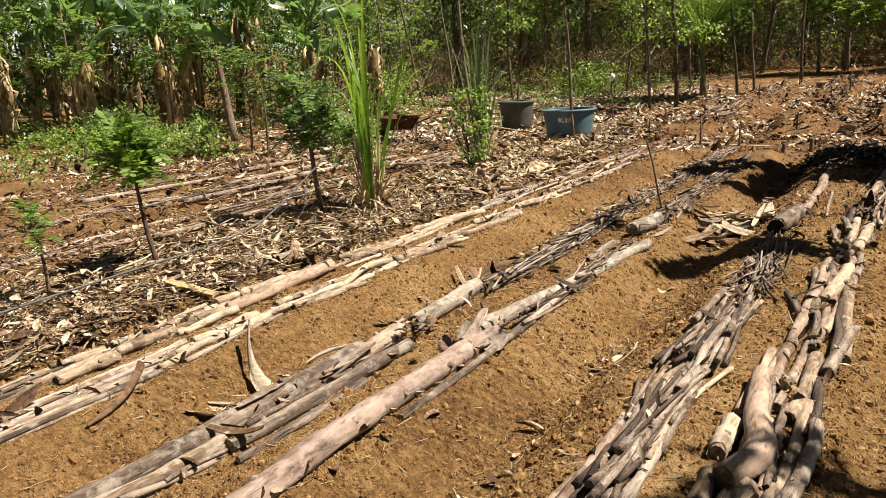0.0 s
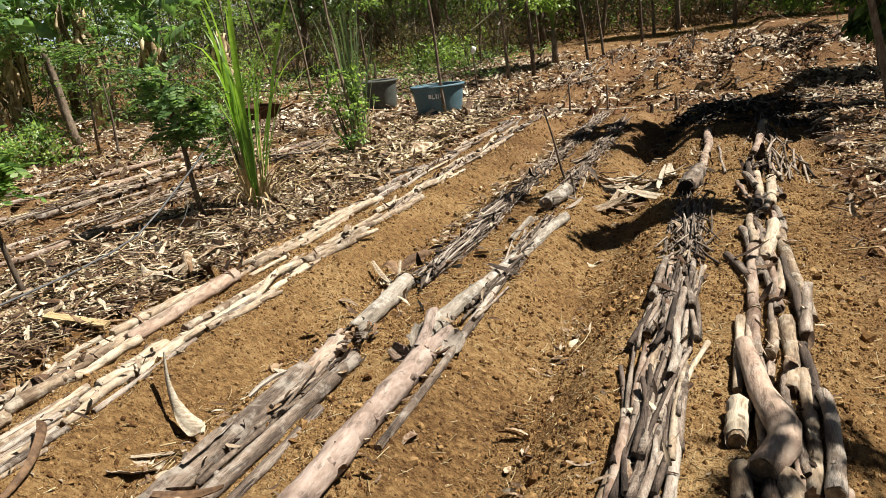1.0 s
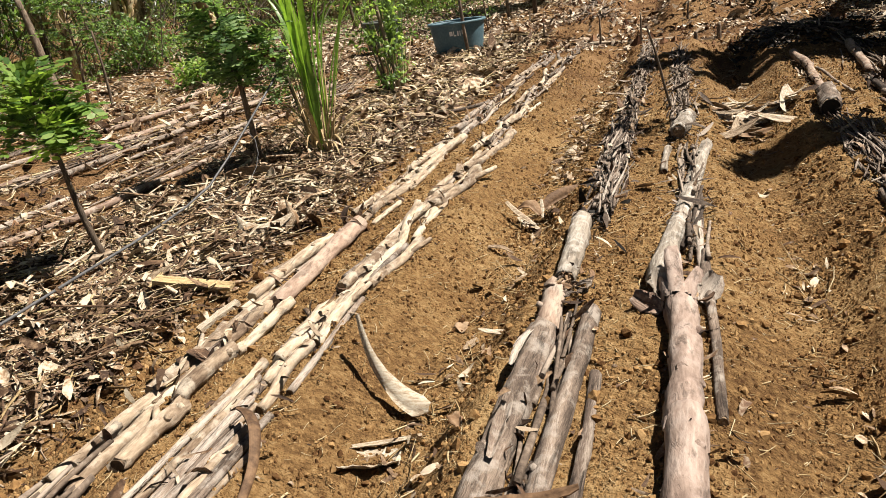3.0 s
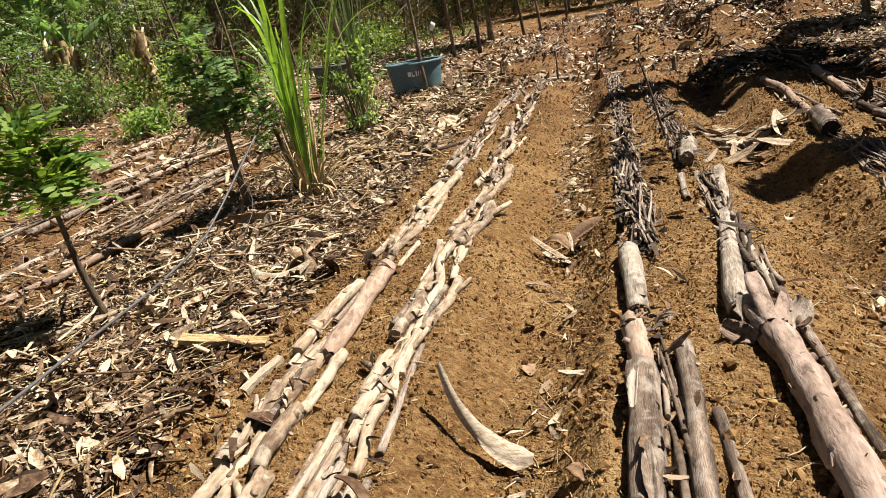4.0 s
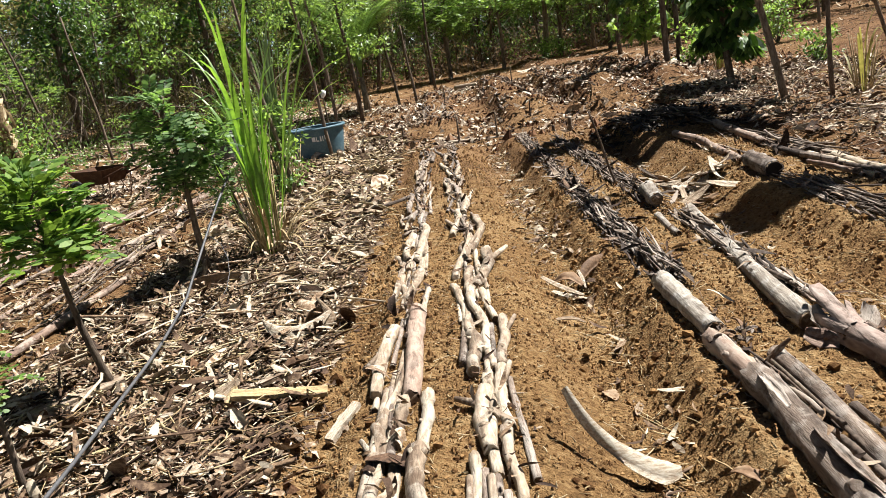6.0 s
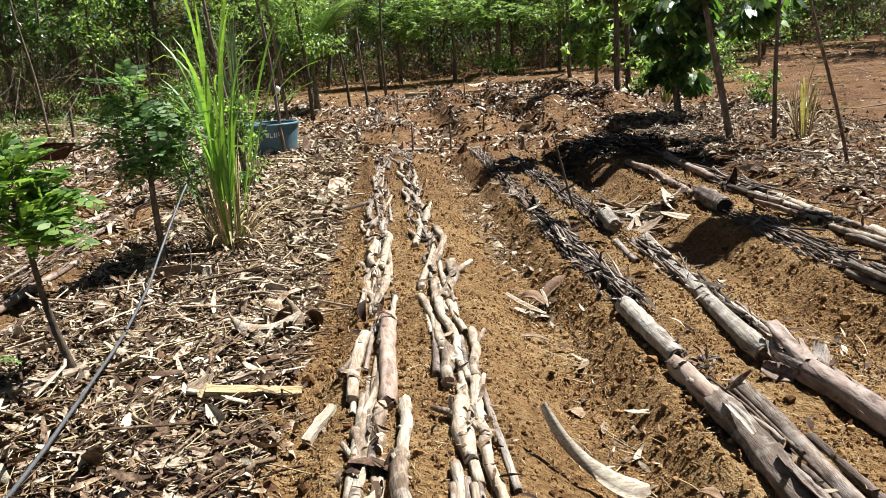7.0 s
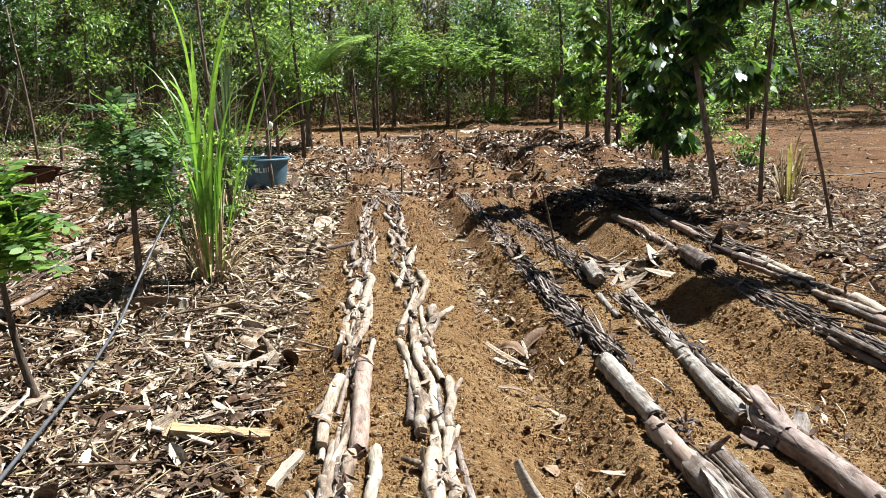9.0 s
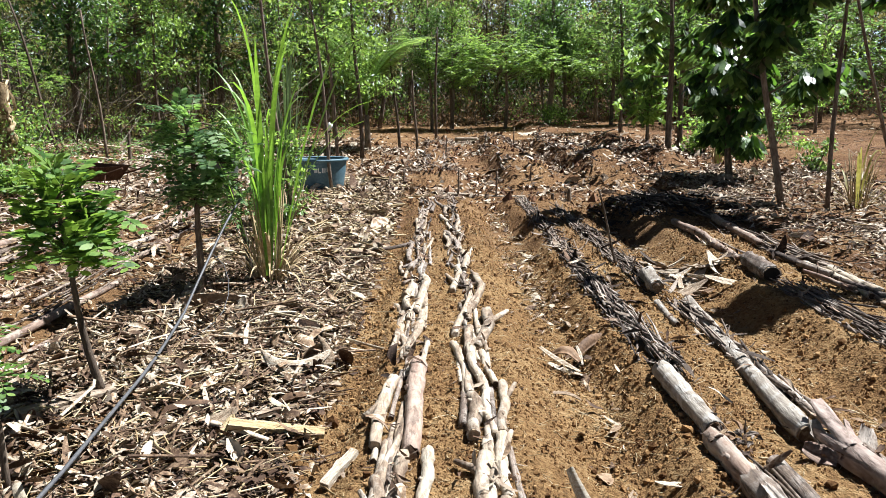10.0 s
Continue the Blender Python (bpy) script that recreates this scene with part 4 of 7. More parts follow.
flakes("leaf_mulch", 11500, (-9, 8.5, 14.6, 31), LITTER_PALE, (0.09, 0.04), "dry leaf mulch over the far beds", block_weight, 0.02, 0.3, 27)
flakes("leaf_mulch", 4000, (-9, 8.5, 15.0, 31), LITTER_DARK, (0.08, 0.04), "dark leaves over the far beds", block_weight, 0.03, 0.4, 28)
flakes("leaf_mulch", 8000, (-16, -2.5, 15.5, 34), LITTER_PALE, (0.10, 0.05), "pale dry litter over the field beyond the beds", None, 0.015, 0.25, 45)
straws("stem_mulch", 500, (-16, -3, 16, 32), LITTER, 0.6, 0.012, "pale stalks over the field beyond the beds", None, 46)
# black leaves stand for burnt litter and the tree's shade over the heap
flakes("leaf_mulch", 2600, (2.5, 4.5, 11.2, 13.3), LEAF_BLACK, (0.045, 0.02), "black leaves over the heap of earth, charred and darkened for tree shade", None, 0.008, 0.3, 41)
flakes("leaf_mulch", 2200, (7.0, 20, 8, 32), LITTER, (0.05, 0.03), "scattered dry leaves on the bare soil", None, 0.005, 0.3, 42)
straws("stem_mulch", 700, (7.5, 20, 8, 30), LITTER_DARK, 0.3, 0.006, "scattered twigs on the bare soil", None, 43)
flakes("leaf_mulch", 2500, (-25, 22, 28, 47), LITTER, (0.12, 0.06), "leaf litter before the woods", None, 0.02, 0.3, 29)


def row_weight(x, y):
    """Along the log rows, where bark shreds gather."""
    w = 0.0 * x
    for c, s in ((-0.11, 0.09), (0.31, 0.09), (1.44, 0.12), (1.93, 0.10), (3.05, 0.12), (3.57, 0.12)):
        w = w + np.exp(-((x - c) / s) ** 2)
    return np.clip(w, 0, 1)


flakes("bark_shreds", 240, (1.25, 2.1, 4.8, 11.5), TWIG, (0.08, 0.04), "flat grey bark strips among the sticks", row_weight, 0.03, 0.25, 54, (0.08, 0.2), 0.6)
flakes("bark_shreds", 900, (-0.4, 3.9, 1.9, 10), LITTER_DARK, (0.06, 0.02), "dark bark shreds between the logs", row_weight, 0.03, 0.5, 51, (0.1, 0.35))
flakes("bark_shreds", 120, (1.3, 1.6, 4.5, 9.5), LEAF_BLACK, (0.045, 0.02), "black leaf shreds among the sticks", row_weight, 0.02, 0.5, 52, (0.1, 0.35))
flakes("bark_shreds", 700, (-0.4, 3.9, 1.9, 10), LITTER, (0.05, 0.02), "pale bark shreds between the logs", row_weight, 0.04, 0.5, 53, (0.08, 0.3))


# ---- clods of soil on the beds ----
def clods(n, area, size, seed, weight=None, mat=None, fine=False):
    """Lumps of earth: a ring on the ground, a smaller ring above it and a top, all uneven."""
    rs = np.random.default_rng(seed)
    x0, x1, y0, y1 = area
    X, Y = rs.uniform(x0, x1, n), rs.uniform(y0, y1, n)
    keep = rs.random(n) < np.clip(0.6 + 0.6 * vnoise(X, Y, 0.25, seed), 0.08, 1) * (1.0 if weight is None else weight(X))
    X, Y = X[keep], Y[keep]
    n = len(X)
    R = size * np.exp(rs.normal(0, 0.5, n))
    k = 4 if fine else 5
    a = np.linspace(0, 2 * math.pi, k, endpoint=False)
    low = np.stack([np.cos(a), np.sin(a), np.full(k, -0.35)], 1)
    mid = np.stack([0.82 * np.cos(a + 0.5), 0.82 * np.sin(a + 0.5), np.full(k, 0.55)], 1)
    O = np.concatenate([low, [[0, 0, 0.9]]] if fine else [low, mid, [[0.1, 0, 0.95]]])
    m = len(O)
    V = np.stack([X, Y, ground(X, Y) + R * 0.2], -1)[:, None, :] + O[None] * R[:, None, None] * rs.uniform(0.7, 1.25, (n, m, 3)) + rs.normal(0, 0.12, (n, m, 3)) * R[:, None, None]
    if fine:
        q = np.array([[j, (j + 1) % k, k] for j in range(k)])
    else:
        q = np.array([[j, (j + 1) % k, k + j] for j in range(k)] + [[(j + 1) % k, k + (j + 1) % k, k + j] for j in range(k)] + [[k + j, k + (j + 1) % k, 2 * k] for j in range(k)])
    F = (np.arange(n)[:, None, None] * m + q[None]).reshape(-1, 3)
    tagged(new("soil_crumbs", mesh_of("soil_crumbs", V.reshape(-1, 3), F, mat or CLOD)), "crumbs of tilled earth strewn on the beds", "soil", kind="stuff")


clods(58000, (-0.7, 4.3, 1.8, 5.6), 0.0047, 31, fine=True)
clods(29000, (-0.7, 4.3, 5.4, 12), 0.0063, 32, fine=True)
clods(27000, (-0.7, 4.3, 1.8, 7.5), 0.0058, 34)
clods(11000, (-0.7, 4.3, 1.8, 9), 0.0105, 35, lambda x: np.clip(np.exp(-((x - 1.17) / 0.15) ** 2) + np.exp(-((x - 2.72) / 0.18) ** 2) + 0.7 * np.exp(-((x + 0.4) / 0.14) ** 2) + 0.5 * np.exp(-((x - 3.9) / 0.2) ** 2) + 0.05, 0, 1))
clods(16000, (-0.6, 4.3, 7.5, 14.2), 0.010, 39, fine=True)
clods(9000, (-9, -0.5, 3, 13), 0.016, 36, mat=CLOD_RED, fine=True)
clods(8000, (-2, 9, 13, 28), 0.026, 37, mat=CLOD_RED, fine=True)
clods(5000, (4.2, 9, 3, 14), 0.014, 38, mat=CLOD_RED, fine=True)


# ---- leaves and trees ----
def leaf_quads(base, tip, width, normal):
    """Arrays of folded leaves: base, tip (n,3), half width (n,), a side hint (n,3). Four points and two triangles each."""
    mid = base * 0.55 + tip * 0.45
    side = np.cross(tip - base, normal)
    side /= np.linalg.norm(side, axis=1)[:, None] + 1e-9
    up = np.cross(side, tip - base)
    up /= np.linalg.norm(up, axis=1)[:, None] + 1e-9
    V = np.stack([base, mid + side * width[:, None] - up * width[:, None] * 0.3, tip, mid - side * width[:, None] - up * width[:, None] * 0.3], 1)
    n = len(base)
    F = (np.arange(n)[:, None, None] * 4 + np.array([[0, 1, 2], [0, 2, 3]])[None]).reshape(-1, 3)
    return V.reshape(-1, 3), F


def cluster_leaves(rs, centres, radii, per, length, width, droop=0.2, flat=0.6):
    """Leaves round the clump centres, pointing outwards and down."""
    n = len(centres) * per
    C = np.repeat(centres, per, 0)
    Rr = np.repeat(radii, per)
    d = unit(rs.normal(0, 1, (n, 3)))
    r = Rr * rs.uniform(0.25, 1.0, n) ** 0.6
    base = C + d * r[:, None] * np.array([1, 1, flat])
    way = unit(d * 0.7 + rs.normal(0, 0.6, (n, 3)) + np.array([0, 0, -droop]))
    Ls = length * rs.uniform(0.6, 1.3, n)
    return leaf_quads(base, base + way * Ls[:, None], width * rs.uniform(0.7, 1.2, n), unit(rs.normal(0, 0.5, (n, 3)) + np.array([0, 0, 1.0])))


def leaf_ovals(base, tip, width, normal):
    """Arrays of oval leaflets, slightly folded: six points each."""
    side = unit(np.cross(tip - base, normal))
    up = unit(np.cross(side, tip - base))
    w = width[:, None]

    def at(f, k):
        return base * (1 - f) + tip * f + side * w * k - up * w * 0.25 * abs(k)

    V = np.stack([base, at(0.32, 0.95), at(0.72, 0.85), tip - up * w * 0.3, at(0.72, -0.85), at(0.32, -0.95)], 1)
    F = [f for n in range(len(base)) for f in ([6 * n, 6 * n + 1, 6 * n + 5], [6 * n + 1, 6 * n + 2, 6 * n + 4, 6 * n + 5], [6 * n + 2, 6 * n + 3, 6 * n + 4])]
    return V.reshape(-1, 3), F


def pinnate(rs, base, way, length, pairs, lw, ll, droop=0.3):
    """One feathered leaf: leaflets in pairs on a drooping rib. Gives bases, tips, half widths and normals."""
    u = np.linspace(0.18, 1, pairs)
    rib = base + way[None] * (u * length)[:, None] + np.array([0, 0, -droop]) * (u ** 2 * length)[:, None]
    side = unit(np.cross(way, [0, 0, 1.0]) + 1e-6)
    fwd = unit(way[None] + np.array([0, 0, -2 * droop]) * u[:, None])
    b = np.concatenate([rib, rib])
    sg = np.concatenate([np.ones(pairs), -np.ones(pairs)])
    prof = np.concatenate([0.7 + 0.4 * np.sin(u * 3)] * 2)
    f2 = np.concatenate([fwd, fwd])
    d = unit(side[None] * sg[:, None] + f2 * 0.4 + rs.normal(0, 0.1, (2 * pairs, 3)))
    nrm = unit(np.cross(np.tile(side, (2 * pairs, 1)), f2) + rs.normal(0, 0.22, (2 * pairs, 3)))
    return b, b + d * (ll * prof)[:, None], np.full(2 * pairs, lw), nrm


def sapling(name, x, y, h, r, n_leaf, leaf_len, ll, lw, pairs, mat, label, lean=(0, 0), crown_from=0.45, spread=0.35, seed=1, category="sapling", bias=(0, 0), lift=(-0.5, 1.3), twigs=12):
    """A young tree with a bare stem, a few twigs and feathered leaves."""
    rs = np.random.default_rng(seed)
    root = new(name)
    root.location = (x, y, gz(x, y) - 0.02)
    tagged(root, label, category)
    u = np.linspace(0, 1, 9)
    P = np.stack([lean[0] * u + 0.02 * np.sin(u * 5 + seed), lean[1] * u + 0.02 * np.cos(u * 4 + seed), u * h], 1)
    P[:, :2] -= P[0, :2]
    V, F = tube(P, r * (1 - 0.65 * u), 8, 0.08, seed)
    part("stem", mesh_of("stem", V, F, TRUNK, True), root)
    tips = []
    for k in range(twigs):
        i = crown_from + (1 - crown_from) * (k + rs.random()) / twigs
        p = np.array([np.interp(i, u, P[:, j]) for j in range(3)])
        a = k * 2.4 + rs.uniform(-0.5, 0.5)
        d = unit(np.array([math.cos(a) + bias[0], math.sin(a) + bias[1], rs.uniform(-0.2, 0.8)]))
        L = spread * rs.uniform(0.5, 1.1)
        q = p + d * L
        V, F = tube([p, p + d * L * 0.5 + [0, 0, 0.02], q], [r * 0.3, r * 0.22, r * 0.12], 5)
        part("twig", mesh_of("twig", V, F, TRUNK, True), root)
        tips += [(p + (q - p) * v, d) for v in (0.3, 0.65, 1.0)]
    B, T, W, Q = [], [], [], []
    ribs = Soup()
    for k in range(n_leaf):
        p, d = tips[k % len(tips)]
        a = rs.uniform(0, 6.28)
        way = unit(np.array([math.cos(a), math.sin(a), rs.uniform(*lift)]) + 0.7 * d)
        size = rs.uniform(0.6, 1.15)
        p = p + rs.normal(0, 0.015, 3)
        b, t, w, q = pinnate(rs, p, way, leaf_len * size, pairs, lw * size ** 0.5, ll * size ** 0.5)
        ribs.add(*tube(np.concatenate([[p], b[:pairs:3], b[pairs - 1:pairs]]), 0.0022, 3, 0, 0, False))
        B.append(b), T.append(t), W.append(w), Q.append(q)
    V, F = leaf_ovals(np.concatenate(B), np.concatenate(T), np.concatenate(W), np.concatenate(Q))
    ribs.add(V, F)
    part("crown", ribs.mesh("crown", mat), root)
    return root


sapling("sapling", -1.755, 4.70, 1.17, 0.026, 86, 0.31, 0.085, 0.0195, 7, LEAF_SAPLING, "young tree with glossy feathered leaves in the mulch", (-0.17, -0.10), 0.64, 0.20, 3, bias=(0.3, 0.0), lift=(-0.25, 1.6), twigs=12)
sapling("sapling", -1.93, 7.20, 1.55, 0.034, 150, 0.27, 0.072, 0.0175, 7, LEAF_DULL, "young tree with a dense feathered crown", (-0.02, -0.28), 0.46, 0.34, 4, bias=(0.35, -0.25), lift=(-1.0, 1.3), twigs=18)
sapling("sapling", -1.72, 3.62, 0.85, 0.018, 26, 0.18, 0.045, 0.011, 6, LEAF_SAPLING, "small young tree with sparse leaves", (-0.12, 0.0), 0.6, 0.10, 5)
sapling("sapling", -1.66, 7.73, 1.0, 0.036, 60, 0.28, 0.055, 0.012, 8, LEAF, "young tree on a thick short stem beside the grass", (-0.14, 0.0), 0.6, 0.24, 6)


def wood_tree_meshes(seed, h, r, crown_r, crown_lo, clumps, per, leaf, lean=0.4, limb=7):
    rs = np.random.default_rng(seed)
    u = np.linspace(0, 1, 9)
    k = rs.normal(0, lean, 2)
    P = np.stack([k[0] * u ** 1.5 + 0.12 * np.sin(u * 6 + seed), k[1] * u ** 1.5 + 0.12 * np.cos(u * 5 + seed), u * h * 0.92], 1)
    s = Soup()
    s.add(*tube(P, r * (1 - 0.75 * u) + 0.008, 7, 0.08, seed))
    C = []
    for i in range(limb):
        t = crown_lo + (1 - crown_lo) * rs.uniform(0, 0.95)
        p = np.array([np.interp(t, u, P[:, j]) for j in range(3)])
        a = i * 2.4 + rs.uniform(-0.4, 0.4)
        L = crown_r * rs.uniform(0.5, 1.0) * (1.15 - 0.6 * t)
        d = np.array([math.cos(a), math.sin(a), rs.uniform(0.2, 0.9)])
        q = p + d * L
        m2 = p + d * L * 0.5 + np.array([0, 0, 0.08 * L])
        s.add(*tube([p, m2, q], [r * 0.35, r * 0.22, 0.008], 5, 0.05, seed + i))
        C += [m2, q, q + rs.normal(0, 0.25 * crown_r, 3)]
    C = np.array(C + [P[-1]])
    pick = C[rs.integers(0, len(C), clumps)] + rs.normal(0, 0.22 * crown_r, (clumps, 3)) * np.array([1, 1, 0.7])
    V, F = cluster_leaves(rs, pick, crown_r * rs.uniform(0.12, 0.3, clumps), per, leaf, leaf * 0.3)
    return s, (V, F)


def wood_tree(x, y, seed, h, r, crown_r, crown_lo, clumps, per, leaf, mat, label, name="tree", lean=0.3, limb=7):
    s, (V, F) = wood_tree_meshes(seed, h, r, crown_r, crown_lo, clumps, per, leaf, lean, limb)
    root = new(name)
    root.location = (x, y, gz(x, y) - 0.05)
    tagged(root, label, "tree", "trees round the field")
    part("trunk", s.mesh("trunk", TRUNK, True), root)
    part("crown", mesh_of("crown", V, F, mat), root)
    return root


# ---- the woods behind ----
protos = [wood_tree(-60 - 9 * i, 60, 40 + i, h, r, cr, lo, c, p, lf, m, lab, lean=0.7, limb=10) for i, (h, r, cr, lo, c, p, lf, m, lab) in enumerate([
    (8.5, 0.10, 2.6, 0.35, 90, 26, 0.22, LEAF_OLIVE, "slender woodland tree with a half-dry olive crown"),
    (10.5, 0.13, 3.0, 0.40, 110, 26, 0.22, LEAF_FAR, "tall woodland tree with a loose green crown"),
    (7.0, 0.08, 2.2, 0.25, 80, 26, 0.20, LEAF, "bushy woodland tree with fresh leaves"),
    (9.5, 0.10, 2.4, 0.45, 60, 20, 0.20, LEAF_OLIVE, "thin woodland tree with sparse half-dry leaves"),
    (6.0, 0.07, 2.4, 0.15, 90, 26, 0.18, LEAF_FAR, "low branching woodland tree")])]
def sky_line(x, y):
    """How high things may reach where low trees leave the sky open over the banana plants."""
    a, d = np.arctan2(0.9 - x, y - 0.6), np.hypot(x - 0.9, y - 0.6)
    return np.where((a > 0.45) & (a < 0.82), 1.3 + 0.115 * d, 99.0)


rw = np.random.default_rng(77)
spots = []
for k in range(72):
    for _ in range(30):
        a = rw.random()
        if a < 0.62:
            x, y = rw.uniform(-34, 36), 45 + 26 * rw.random() ** 1.5
        elif a < 0.86:
            x, y = -19 - 14 * rw.random(), rw.uniform(16, 50)
        else:
            x, y = 20 + 12 * rw.random(), rw.uniform(26, 48)
        if all((x - px) ** 2 + (y - py) ** 2 > 4.5 for px, py in spots):
            break
    kind = int(rw.integers(5))
    if (8.5, 10.5, 7.0, 9.5, 6.0)[kind] > sky_line(x, y) + 0.6:
        continue
    spots.append((x, y))
    copy_thing(protos[kind], pose(x, y, gz(x, y) - 0.1, 0, 0, rw.uniform(0, 360)))


def thicket(n, area, h, mat, leaf, seed, label, per=26, rad=0.8, low=0.04):
    """Undergrowth: clumps of leaves on thin stems, too many to count."""
    rs = np.random.default_rng(seed)
    X, Y = rs.uniform(area[0], area[1], n), rs.uniform(area[2], area[3], n)
    Z = ground(X, Y)
    H = h * rs.uniform(low, 1.0, n)
    H = np.minimum(H, np.maximum(sky_line(X, Y) - rad, 0.3))
    V, F = cluster_leaves(rs, np.stack([X, Y, Z + H], -1), np.full(n, rad) * rs.uniform(0.5, 1.0, n), per, leaf, leaf * 0.3, flat=0.8)
    tagged(new("undergrowth", mesh_of("undergrowth", V, F, mat)), label, "undergrowth", kind="stuff")
    s = Soup()
    for i in range(0, n, 7):
        s.add(*tube([(X[i], Y[i], Z[i] - 0.05), (X[i] + rs.normal(0, 0.5), Y[i], Z[i] + H[i])], [0.05, 0.02], 5, 0, i, False))
    tagged(new("undergrowth_stems", s.mesh("undergrowth_stems", TRUNK)), "thin bare stems within the undergrowth", "undergrowth", kind="stuff")


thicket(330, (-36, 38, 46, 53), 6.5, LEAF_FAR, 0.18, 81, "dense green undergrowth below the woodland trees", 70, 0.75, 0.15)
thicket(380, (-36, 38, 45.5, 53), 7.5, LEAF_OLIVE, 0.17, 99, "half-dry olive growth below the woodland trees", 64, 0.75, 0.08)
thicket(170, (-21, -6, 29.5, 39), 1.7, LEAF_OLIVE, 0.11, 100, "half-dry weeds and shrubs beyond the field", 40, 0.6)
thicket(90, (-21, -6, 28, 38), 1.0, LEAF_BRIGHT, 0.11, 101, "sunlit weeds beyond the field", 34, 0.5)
# the dark-leaved layers put the shade inside the woods into leaf colour
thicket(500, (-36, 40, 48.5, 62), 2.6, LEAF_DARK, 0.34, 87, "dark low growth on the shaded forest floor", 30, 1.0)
thicket(520, (-36, 40, 60, 66), 3.6, LEAF_DARK, 0.58, 97, "dark growth standing for the shade deep within the woods", 30, 1.5, 0.02)
thicket(600, (-36, 40, 49, 60), 9.0, LEAF_DARK, 0.34, 88, "dark leaf masses standing for shade within the woods", 40, 1.1, 0.1)
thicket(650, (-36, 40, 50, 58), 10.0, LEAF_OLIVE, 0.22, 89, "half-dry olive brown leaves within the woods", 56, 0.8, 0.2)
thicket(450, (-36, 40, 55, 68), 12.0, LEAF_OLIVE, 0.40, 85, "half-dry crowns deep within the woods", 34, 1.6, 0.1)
thicket(450, (-36, 40, 56, 68), 12.0, LEAF_DARK, 0.40, 92, "dark crowns standing for shade deep within the woods", 34, 1.6, 0.04)


def brush(n, area, h, seed, label, r=0.022):
    """Bare dry twigs and vines, too many to count."""
    rs = np.random.default_rng(seed)
    s = Soup()
    for i in range(n):
        x, y = rs.uniform(area[0], area[1]), rs.uniform(area[2], area[3])
        z, L = gz(x, y) + min(h, max(float(sky_line(x, y)) - 2.5, 0.3)) * rs.random() ** 1.2, rs.uniform(0.8, 3.0)
        d = unit(np.array([rs.normal(0, 0.6), rs.normal(0, 0.3), rs.uniform(0.2, 1.0)]))
        p = np.array([x, y, z - 0.2])
        q = p + d * L * 0.5 + rs.normal(0, 0.12, 3)
        e = p + d * L + rs.normal(0, 0.2, 3)
        k = r * rs.uniform(0.5, 1.6)
        s.add(*tube([p, q, e], [k, k * 0.8, k * 0.4], 3, 0, i, False))
    tagged(new("dry_brush", s.mesh("dry_brush", BRUSH)), label, "brush", kind="stuff")


brush(3600, (-34, 38, 45.5, 52), 10.0, 611, "bare grey-brown twigs and vines within the woods")
brush(900, (-30, 34, 44, 48), 2.0, 612, "low dry brush at the foot of the woods", 0.016)
brush(450, (-20, -5, 29, 41), 1.6, 614, "dry stalks standing beyond the field", 0.014)
brush(400, (-26, -11, 16, 30), 1.0, 613, "dry stalks among the banana plants", 0.014)
# dark leaves fill bright gaps, standing for shade behind the banana plants
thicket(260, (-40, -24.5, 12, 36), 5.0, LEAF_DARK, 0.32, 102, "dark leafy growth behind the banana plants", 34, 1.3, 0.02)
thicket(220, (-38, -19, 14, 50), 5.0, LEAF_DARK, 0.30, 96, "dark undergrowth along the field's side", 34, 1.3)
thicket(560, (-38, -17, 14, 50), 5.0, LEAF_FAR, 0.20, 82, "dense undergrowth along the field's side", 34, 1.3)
thicket(330, (-20, 30, 43.2, 47.0), 1.5, BROWN_LEAF, 0.16, 98, "dry brown undergrowth at the foot of the woods", 26, 0.7)
thicket(170, (-30, 36, 44.2, 47.5), 1.5, LEAF_BRIGHT, 0.20, 86, "low bushes at the edge of the woods", 30, 0.8)
# two belts added out of view, to keep low sky light off the beds
thicket(320, (-34, 44, -34, -16), 7.0, LEAF_DARK, 0.5, 93, "unseen dark leafy belt added to block low sky light", 34, 1.9, 0.1)
thicket(200, (34, 44, -16, 24), 7.0, LEAF_DARK, 0.5, 94, "unseen dark leafy belt added along the far side", 34, 1.9, 0.1)
thicket(200, (20, 34, 26, 48), 4.0, LEAF, 0.22, 83, "bushes beyond the bare soil", 26, 1.0)
thicket(75, (-17, -9.6, 8.5, 13), 0.55, LEAF_BRIGHT, 0.10, 84, "low green weeds before the banana plants", 34, 0.35)
thicket(260, (-16, -3.5, 19, 36), 0.35, LEAF, 0.10, 95, "low pale weeds over the field", 24, 0.4)
thicket(60, (-19, -11.5, 11, 24), 0.7, LEAF, 0.12, 90, "leafy weeds round the banana plants", 34, 0.6)
thicket(50, (-24, -15, 17, 25), 4.5, LEAF, 0.16, 91, "climbing leafy growth among the banana plants", 30, 0.6, 0.3)


